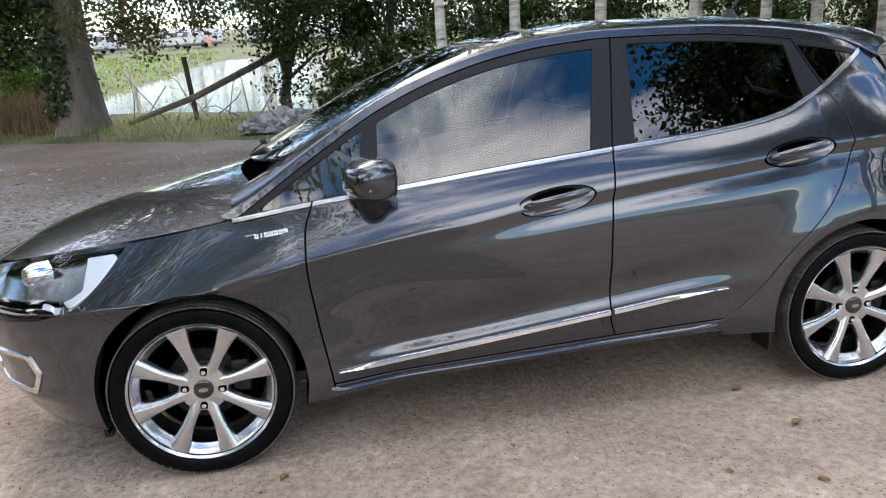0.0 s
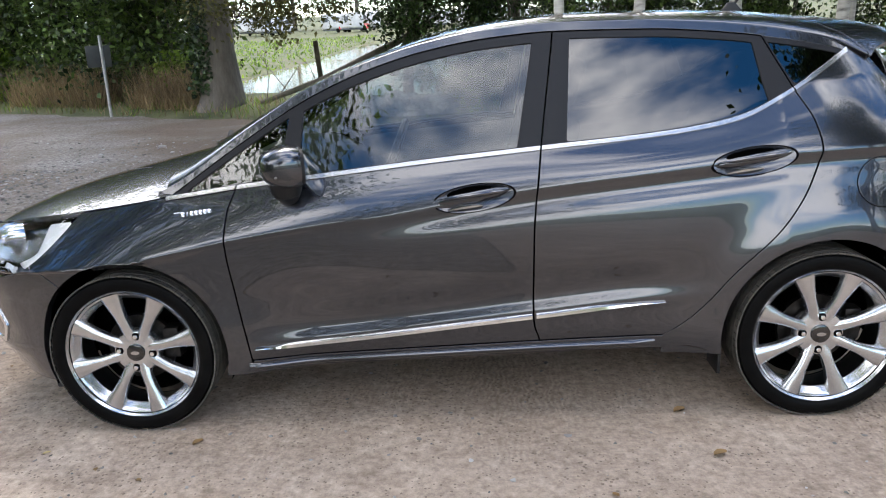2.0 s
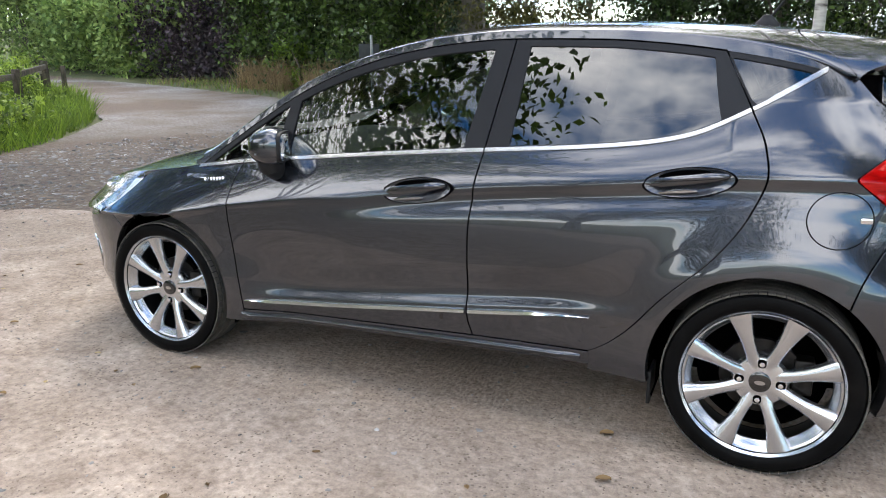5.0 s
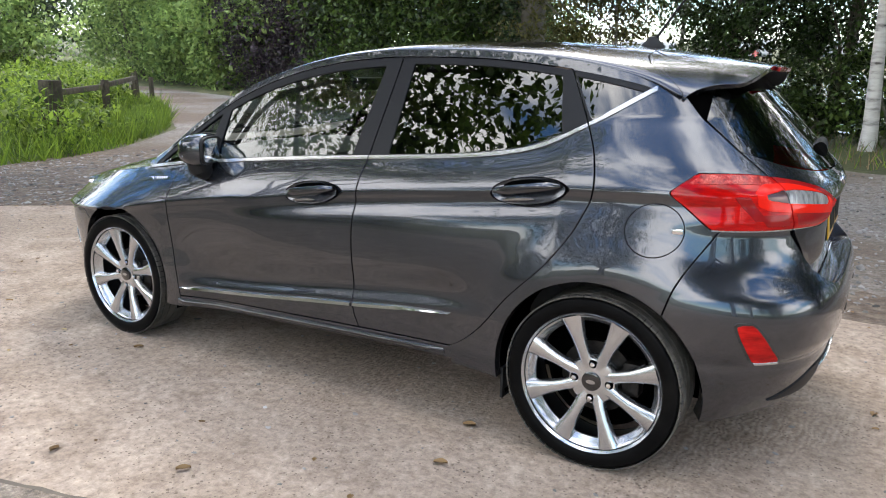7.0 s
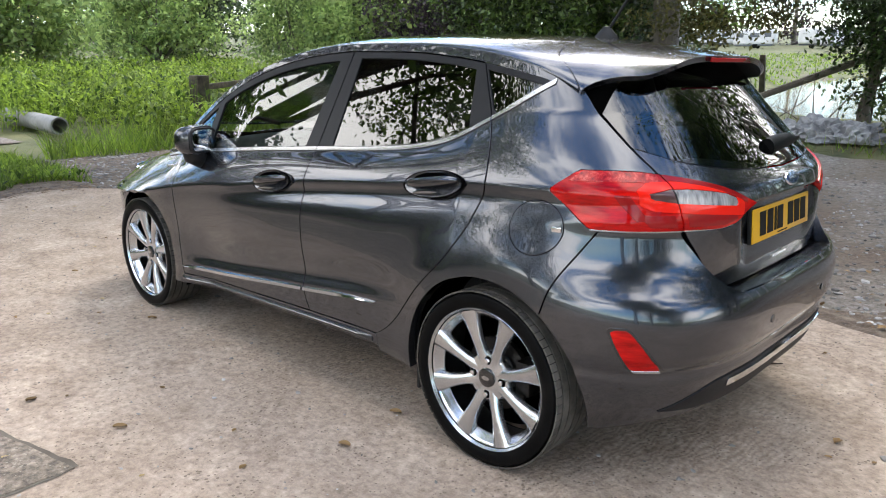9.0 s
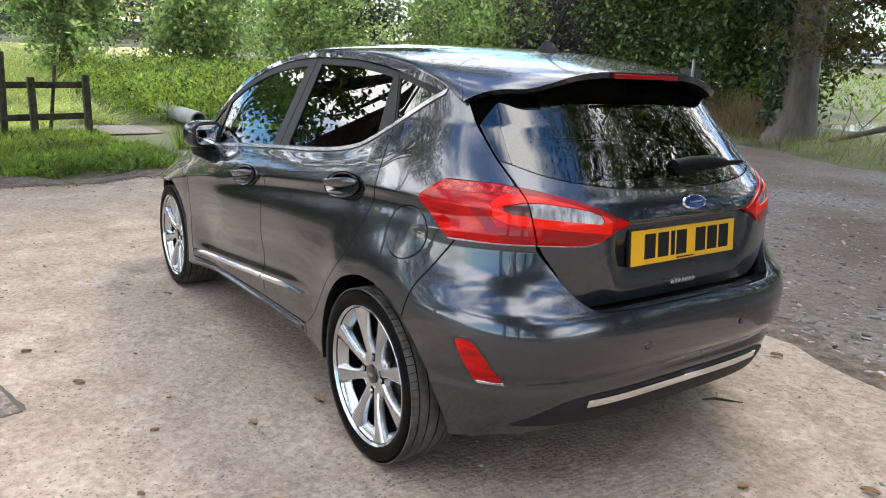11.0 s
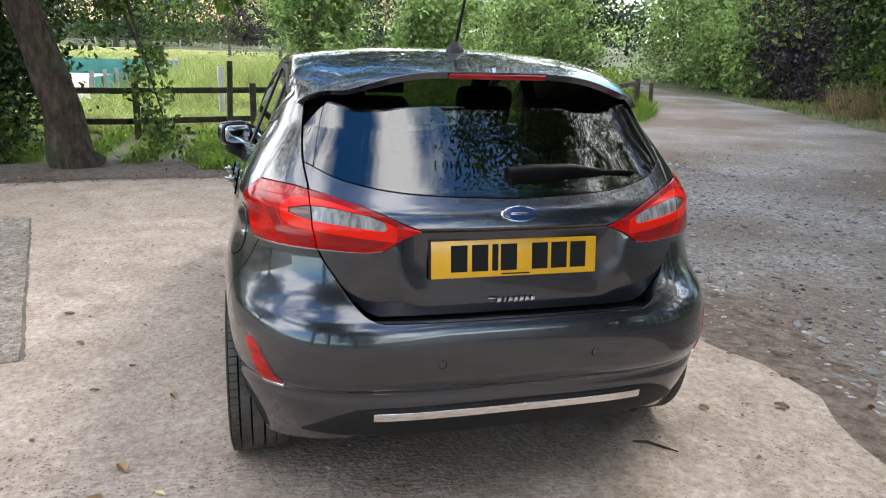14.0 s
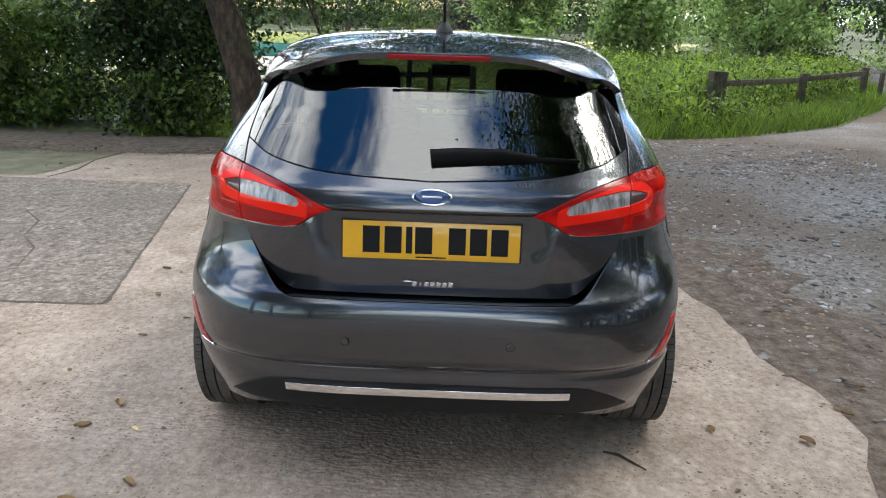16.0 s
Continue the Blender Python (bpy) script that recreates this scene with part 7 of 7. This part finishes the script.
# ---- fences, gate, sign, pipe ----
WEATHERED = textured("weathered dark timber", [(0.022, 0.017, 0.012), (0.062, 0.049, 0.034), (0.105, 0.088, 0.062)], 0.92, 6, 10, 0.8, 30, 0.008, stretch=(1, 1, 1), second=((0.03, 0.036, 0.016), 2.2, 0.5, 0.72))
SILVERED = textured("silvered pale timber", [(0.22, 0.20, 0.17), (0.38, 0.35, 0.30)], 0.9, 8, 8, 0.6, 40, 0.006)


def beam(a, b, w, h, mat, name, parent=None, label="", bevel=0.008):
    """A squared timber from a to b."""
    a, b = Vector(a), Vector(b)
    m = Matrix.Translation((a + b) / 2) @ (b - a).to_track_quat("X", "Z").to_matrix().to_4x4()
    return part(name, box_bm((b - a).length, w, h, m, bevel), mat, parent, label)


def post(x, y, h, w, mat, parent, tilt=(0, 0), name="post", label=""):
    z = float(land(x, y))
    return part(name, box_bm(w, w, h + 0.25, Matrix.Translation((x, y, z - 0.25)) @ pose(0, 0, 0, tilt[0], tilt[1], 8) @ pose(0, 0, (h + 0.25) / 2), 0.012), mat, parent, label)


fence = thing("rail_fence", "dark weathered two-rail timber fence on the verge", "fence", pose(-10.9, -2, 0))
inv = fence.matrix_world.inverted()
FX = -10.9
for y, h, w, tl in ((0.22, 1.08, 0.11, (0, 0)), (-0.62, 1.02, 0.11, (0, 0)), (-1.08, 1.42, 0.10, (-2, 0)), (-2.72, 1.02, 0.12, (0, 0)), (-4.6, 1.0, 0.12, (0, 0)), (-6.5, 1.0, 0.12, (0, 0))):
    post(FX, y, h, w, WEATHERED, fence, tl).matrix_parent_inverse = inv
for z0, z1 in ((0.93, 0.86), (0.40, 0.30)):
    beam((FX - 0.07, 0.28, z0), (FX - 0.07, -2.9, z1), 0.05, 0.11, WEATHERED, "rail", fence).matrix_parent_inverse = inv
    beam((FX - 0.07, -2.6, z1), (FX - 0.07, -6.6, z1 - 0.02), 0.05, 0.11, WEATHERED, "rail", fence).matrix_parent_inverse = inv
loose = thing("leaning_stake", "thin dark stake leaning on the fence", "stake")
part("stake_pole", tube([(-11.3, -0.35, 0.0), (-11.2, -0.2, 1.25)], [0.035, 0.03], 8), WEATHERED, loose)
wp = thing("white_post", "pale square concrete post in the long grass", "post")
post(-14.9, -1.3, 1.22, 0.13, textured("pale concrete", [(0.45, 0.43, 0.4), (0.6, 0.58, 0.54)], 0.9), wp, (1, 2), "post_shaft")

gate = thing("broken_gate", "dark timber gate posts with one long rail", "gate")
post(-12.2, 5.45, 1.05, 0.30, WEATHERED, gate, (0, 1), "gate_post", "broad dark gate post")
post(-14.75, 8.4, 0.92, 0.14, WEATHERED, gate)
post(-17.6, 11.4, 0.98, 0.13, WEATHERED, gate, (2, 0))
post(-17.3, 11.7, 0.85, 0.10, WEATHERED, gate)
beam((-12.3, 5.5, 0.86), (-14.8, 8.4, 0.93), 0.06, 0.13, WEATHERED, "rail", gate)
beam((-14.7, 8.3, 0.95), (-17.7, 11.5, 1.12), 0.06, 0.13, WEATHERED, "rail", gate)
pale = thing("pale_fence", "low fence with a pale bleached rail", "fence")
for k in range(6):
    u = k / 5
    post(-18.0 - 6.5 * u, 11.6 - 0.6 * u, 0.9, 0.11, WEATHERED, pale)
beam((-17.7, 11.3, 0.98), (-24.6, 10.7, 1.22), 0.12, 0.12, SILVERED, "rail", pale, "bleached pale rail")

sign = thing("sign_post", "grey metal post carrying a dark board", "sign")
zs = float(land(-8.0, 12.95))
part("pole", tube([(-8.0, 12.95, zs - 0.2), (-7.98, 12.93, zs + 0.8), (-7.96, 12.9, 1.86)], [0.035, 0.035, 0.035], 12), textured("galvanised steel", [(0.3, 0.3, 0.3), (0.45, 0.45, 0.44)], 0.5, 12, metal=0.6), sign)
part("board", box_bm(0.5, 0.02, 0.46, Matrix.Translation((-8.08, 12.98, 1.42)) @ pose(0, 0, 0, 0, 0, 30), 0.004), textured("dark board back", [(0.02, 0.024, 0.024), (0.04, 0.045, 0.043)], 0.6), sign, "dark board")

pipe = thing("drain_pipe", "grey concrete drain pipe lying in the grass", "pipe")
axis = Vector((-2.4, 0.0, 0.06))
pm = Matrix.Translation((-12.1, 2.5, float(land(-12.1, 2.5)) + 0.17)) @ axis.to_track_quat("Z", "Y").to_matrix().to_4x4()
part("pipe_shell", lathe([(0.135, 0.0), (0.165, 0.0), (0.17, 0.02), (0.17, 2.9), (0.135, 2.9)], 40, pm, closed=True), textured("grey pipe", [(0.17, 0.17, 0.165), (0.27, 0.27, 0.26)], 0.85, 5, 8, 0.3, 40, 0.004), pipe)

# pond bank: fence posts, fallen bough, tarpaulin heap
bank = "posts on the pond bank"
for x, y, h, tl in ((-3.35, 13.9, 1.30, (0, -4)), (-1.35, 14.2, 1.35, (0, 2)), (-6.9, 16.6, 0.9, (0, 0)), (0.9, 13.6, 1.25, (1, 2)), (2.6, 13.4, 1.3, (0, -2)), (4.6, 13.2, 1.25, (0, 1))):
    t = thing("bank_post", "old dark fence post on the pond bank", "post", group=bank)
    post(x, y, h, 0.11, WEATHERED, t, tl, "post_shaft")
bough = thing("fallen_bough", "fallen dead bough leaning across the bank", "branch")
bb = tube([(-4.7, 13.3, 0.25), (-3.3, 13.6, 0.7), (-1.6, 14.2, 1.45), (-0.6, 14.5, 2.0)], [0.05, 0.07, 0.08, 0.06], 9)
for k in range(14):
    x = -4.6 + 0.22 * k
    part("twig", tube([(x, 13.5, 0.25 + 0.05 * math.sin(k)), (x + 0.5 * math.sin(k * 1.7), 13.6 + 0.2 * math.cos(k), 0.75 + 0.3 * math.sin(k * 2.3)), (x + 0.9 * math.sin(k * 1.7), 13.7, 0.9 + 0.5 * math.sin(k * 2.3 + 1))], [0.016, 0.010, 0.004], 5), GREY, bough)
part("bough_wood", bb, GREY, bough)
TARP = textured("grey-white sheeting", [(0.07, 0.073, 0.08), (0.20, 0.205, 0.22), (0.38, 0.38, 0.385)], 0.6, 2.4, 8, 0.4, 12, 0.03)
for k, (cx, cy, sx, sy, sz) in enumerate(((-1.75, 10.95, 0.36, 0.3, 0.26), (-1.2, 10.8, 0.42, 0.32, 0.34), (-0.65, 10.7, 0.4, 0.3, 0.28))):
    b = bmesh.new()
    bmesh.ops.create_icosphere(b, subdivisions=4, radius=1.0)
    for v in b.verts:
        q = v.co * 1.9 + Vector((k * 5.1, 0, 0))
        f = 1 + 0.45 * noise.noise(q) + 0.55 * abs(noise.noise(q * 1.7)) - 0.5 * abs(noise.noise(q * 3.1))
        v.co = Vector((v.co.x * sx * f, v.co.y * sy * f, max(v.co.z, -0.15) * sz * f))
    bmesh.ops.translate(b, vec=(cx, cy, float(land(cx, cy)) + 0.02), verts=b.verts)
    t = thing("sheeting_heap", "crumpled grey-white plastic sheeting heap on the verge", "sheeting", group="sheeting heaps")
    part("sheet", b, TARP, t, smooth=False)

# riding arena fencing, far wire fence
TEAL = textured("teal boarding", [(0.03, 0.16, 0.13), (0.05, 0.23, 0.19)], 0.7, 1, 4)
boards = thing("arena_boarding", "teal green boards round the riding arena", "boarding")
for a, b in (((-37, -4.0), (-37.3, -12)), ((-37.3, -12), (-37.6, -20)), ((-37.6, -20), (-37.8, -28))):
    za, zb = float(land(*a)), float(land(*b))
    beam((a[0], a[1], za + 0.35), (b[0], b[1], zb + 0.35), 0.05, 0.8, TEAL, "board", boards)
mesh_f = thing("arena_fence", "teal netting on grey posts beside the arena", "fence")
for k in range(12):
    u = k / 11
    x, y = -19.5 - 17.5 * u, -5.0 + 1.0 * u
    post(x, y, 0.85, 0.12, SILVERED, mesh_f)
    if k < 11:
        x2, y2 = x - 17.5 / 11, y + 1.0 / 11
        beam((x, y - 0.08, float(land(x, y)) + 0.38), (x2, y2 - 0.08, float(land(x2, y2)) + 0.38), 0.01, 0.55, TEAL, "net", mesh_f)
wire = thing("wire_fence", "far post and wire fence across the field", "fence")
wb_ = bmesh.new()
for k in range(26):
    y = -62 + 4.2 * k
    x = -84 - 0.10 * y
    post(x, y, 1.25, 0.16, SILVERED, wire)
    if k < 25:
        x2, y2 = -84 - 0.10 * (y + 4.2), y + 4.2
        for zz in (0.5, 0.85, 1.15):
            tube([(x, y, float(land(x, y)) + zz), (x2, y2, float(land(x2, y2)) + zz)], 0.02, 4, wb_)
part("wires", wb_, GREY, wire)

# caravans and a red car beyond the pond
VAN_W = textured("white caravan panel", [(0.42, 0.42, 0.415), (0.56, 0.56, 0.55)], 0.4, 1, 3, 0)
VAN_G = material("tinted caravan window", (0.10, 0.11, 0.12), 0.15)[0]


def caravan(x, y, turn, length=5.6):
    z = float(land(x, y))
    m = pose(x, y, z, 0, 0, turn)
    t = thing("caravan", "white touring caravan parked beyond the pond", "caravan", m, group="caravans")
    part("shell", box_bm(length, 2.2, 1.95, pose(0, 0, 1.42), 0.32, segments=4), VAN_W, t)
    part("skirt", box_bm(length * 0.9, 2.0, 0.3, pose(0, 0, 0.42), 0.05), VAN_G, t)
    for px, w in ((-length * 0.33, 0.9), (0.1, 1.1), (length * 0.33, 0.8)):
        for sg in (-1, 1):
            part("window", box_bm(w, 0.04, 0.55, pose(px, sg * 1.1, 1.65), 0.01), VAN_G, t)
    for sg in (-1, 1):
        part("wheel", lathe([(0.0, 0.09), (0.3, 0.09), (0.31, 0.0), (0.3, -0.09), (0.0, -0.09)], 20, pose(0.2, sg * 0.95, 0.31, 90, 0, 0)), RUBBER, t)


for k in range(8):
    caravan(-36 + 6.0 * k + 1.8 * math.sin(k * 2.6), 97.5 + 2.5 * math.sin(k * 1.7), 10 + 70 * math.sin(k * 1.3), 5.2 + 1.2 * math.sin(k * 2.9))
for k in range(4):
    caravan(13 + 6.5 * k, 96 + 2 * math.sin(k), 20 * math.sin(k * 2))
for k in range(4):
    caravan(-46 - 7 * k, 108 + 4 * math.sin(k), 30 * math.sin(k * 2))
rc = thing("red_car", "small red car parked near the caravans", "car", pose(-14.6, 95.0, float(land(-14.6, 95)), 0, 0, 8))
b = bmesh.new()
sect = [(-2.0, 0.35), (-2.0, 0.75), (-1.2, 0.95), (-0.5, 1.42), (0.9, 1.45), (1.6, 1.0), (2.0, 0.9), (2.0, 0.35)]
rows = [[b.verts.new((x, yy * (0.75 if z > 1.2 else 0.86), z)) for x, z in sect] for yy in (-1, 1)]
for i in range(8):
    b.faces.new((rows[0][i], rows[0][(i + 1) % 8], rows[1][(i + 1) % 8], rows[1][i]))
b.faces.new(rows[0][::-1])
b.faces.new(rows[1])
bmesh.ops.bevel(b, geom=b.edges[:], offset=0.06, segments=2, affect="EDGES")
part("body", b, material("red paint", (0.45, 0.015, 0.02), 0.25, Coat_Weight=1.0)[0], rc)
for sg in (-1, 1):
    part("window", box_bm(1.9, 0.03, 0.36, pose(0.25, sg * 0.80, 1.15), 0.01), VAN_G, rc)
    for wx in (-1.25, 1.25):
        part("wheel", lathe([(0.0, 0.1), (0.3, 0.1), (0.31, 0.0), (0.3, -0.1), (0.0, -0.1)], 20, pose(wx, sg * 0.78, 0.31, 90, 0, 0)), RUBBER, rc)

# ---- litter on the ground ----
STONE = textured("mixed gravel stones", [(0.07, 0.065, 0.06), (0.20, 0.19, 0.18), (0.36, 0.35, 0.34)], 0.9, 3, 4, 0.3, 60, 0.004, rand=0.5)
base = bmesh.new()
bmesh.ops.create_icosphere(base, subdivisions=1, radius=1.0)
sv = np.array([v.co[:] for v in base.verts])
sf = np.array([[v.index for v in f.verts] for f in base.faces])
base.free()


def stones(name, pts, size, seed, mat=STONE, label="loose gravel stones on the track"):
    r = np.random.default_rng(seed)
    n = len(pts)
    sc = size * r.gamma(3.0, 0.33, n)[:, None, None] * np.stack([r.uniform(0.7, 1.5, n), r.uniform(0.6, 1.1, n), r.uniform(0.35, 0.7, n)], 1)[:, None, :]
    v = sv[None] * (1 + 0.22 * r.normal(size=(n, len(sv), 1))) * sc
    a = r.uniform(0, 6.28, n)
    c, s = np.cos(a)[:, None], np.sin(a)[:, None]
    v = np.stack([v[..., 0] * c - v[..., 1] * s, v[..., 0] * s + v[..., 1] * c, v[..., 2]], -1) + pts[:, None, :]
    f = (sf[None] + (np.arange(n) * len(sv))[:, None, None]).reshape(-1, 3)
    ob = mesh_object(name, v.reshape(-1, 3).tolist(), f.tolist(), mat, smooth=False)
    tagged(ob, label, "stones", kind="stuff")


r_ = np.random.default_rng(601)
gp = scatter(26000, -8.5, 6, 0.6, 9.3, lambda x, y: (y > pad_edge(x) + 0.05 + 0.12 * np.abs(np.sin(5 * x))) & (y < far_edge(x)), 602)
gp = gp[np.random.default_rng(8).random(len(gp)) < np.clip(1.15 - 0.12 * gp[:, 1], 0.15, 1)]
gp[:, 2] = rolling(gp[:, 0], gp[:, 1]) - 0.014
stones("gravel_stones", gp, 0.0115, 603)
gp = scatter(4000, -9.2, -5.0, 0.5, 6.5, lambda x, y: (y > pad_edge(np.minimum(x, -5)) + 0.1) & (y < 6) & (x > -8.8), 604)
gp[:, 2] = rolling(gp[:, 0], gp[:, 1]) - 0.014
stones("gravel_stones_front", gp, 0.015, 605)
gp = scatter(2600, -5.4, 5.5, -5.5, 1.5, lambda x, y: pad_edge(x) - y > 0.02, 606)
gp[:, 2] = 0.001
stones("grit", gp, 0.0055, 607, label="grit on the concrete yard")

PALE = foliage("fallen pale yellow leaves", (0.30, 0.20, 0.08), (0.62, 0.48, 0.24), 0.15, 0.7)
LITTER = foliage("fallen brown leaves", (0.07, 0.030, 0.014), (0.30, 0.19, 0.085), 0.15, 0.7)
leaf_group = "fallen leaves on the yard"


def fallen_leaf(x, y, turn, length, z=0.0, mat=None):
    b = bmesh.new()
    rows = []
    for k in range(7):
        u = k / 6
        w = 0.30 * length * math.sin(math.pi * min(1, u * 0.92 + 0.04)) ** 0.8
        c = 0.10 * length * math.sin(2.2 * u + turn)
        rows.append([b.verts.new(((u - 0.5) * length, s * w, c + 0.16 * length * abs(s) ** 1.5 + 0.004)) for s in (-1, -0.5, 0, 0.5, 1)])
    for p, q in zip(rows, rows[1:]):
        for i in range(4):
            b.faces.new((p[i], q[i], q[i + 1], p[i + 1]))
    bmesh.ops.transform(b, matrix=pose(x, y, z, 0, 0, math.degrees(turn)), verts=b.verts)
    ob = part("fallen_leaf", b, mat or LITTER)
    tagged(ob, "curled pale yellow fallen leaf on the concrete" if mat else "curled brown fallen leaf on the concrete", "leaf", leaf_group)


for x, y, a, s in ((0.767, -0.80, 0.4, 0.05), (-1.003, -0.955, 1.0, 0.045), (1.392, 1.065, 0.2, 0.05), (1.455, 1.403, 0.7, 0.06), (0.82, -1.10, 0.3, 0.05), (1.22, 1.668, 1.3, 0.05), (0.953, 1.866, 2.1, 0.05), (2.25, -0.62, 0.3, 0.06), (2.0, -1.1, 1.9, 0.05), (1.55, -1.28, 2.4, 0.06), (1.38, -1.22, 0.5, 0.06), (0.1, -1.6, 1.0, 0.05), (-0.4, -1.75, 2.0, 0.05), (2.35, 0.5, 0.2, 0.06), (2.1, 0.15, 1.4, 0.05), (1.9, -0.95, 0.9, 0.05)):
    fallen_leaf(x, y, a, s)
for k in range(230):
    x, y = float(r_.uniform(-5, 3.4)), float(r_.uniform(-5, 1.4))
    if not (abs(x) < 1.95 and abs(y) < 0.8):
        fallen_leaf(x, y, float(r_.uniform(0, 6)), float(r_.uniform(0.016, 0.038)), 0.0, PALE if k % 3 == 0 else None)
p = scatter(2600, -8, 6, 0.4, 6.0, lambda x, y: (y > pad_edge(x) - 0.05) & (y < pad_edge(x) + 0.35 + 1.4 * np.random.default_rng(4).random(len(x)) ** 2), 610)
p[:, 2] = 0.002
quads_object("leaf_litter", leaf_cloud(p, 0.042, np.random.default_rng(2).normal(size=(len(p), 3)) * np.array([1, 1, 0.1]), 0.95, 0.7, 0.1, 611), [LITTER])
tagged(bpy.data.objects["leaf_litter"], "brown leaf litter along the concrete edge", "leaves", kind="stuff")
p = scatter(5000, -7.0, -5.0, -8, 0.6, lambda x, y: np.abs(x - pad_front(y) + 0.25) < 0.55, 612)
p[:, 2] = 0.012
quads_object("verge_litter", leaf_cloud(p, 0.04, np.random.default_rng(2).normal(size=(len(p), 3)) * np.array([1, 1, 0.1]), 0.95, 0.6, 0.1, 613), [LITTER])
tagged(bpy.data.objects["verge_litter"], "brown litter along the verge", "leaves", kind="stuff")
twig = thing("fallen_twig", "dark bent twig lying on the concrete", "twig")
part("twig_wood", tube([(1.59, 0.62, 0.008), (1.615, 0.67, 0.012), (1.655, 0.71, 0.008), (1.70, 0.75, 0.008)], [0.004, 0.006, 0.005, 0.002], 6), BARK, twig)
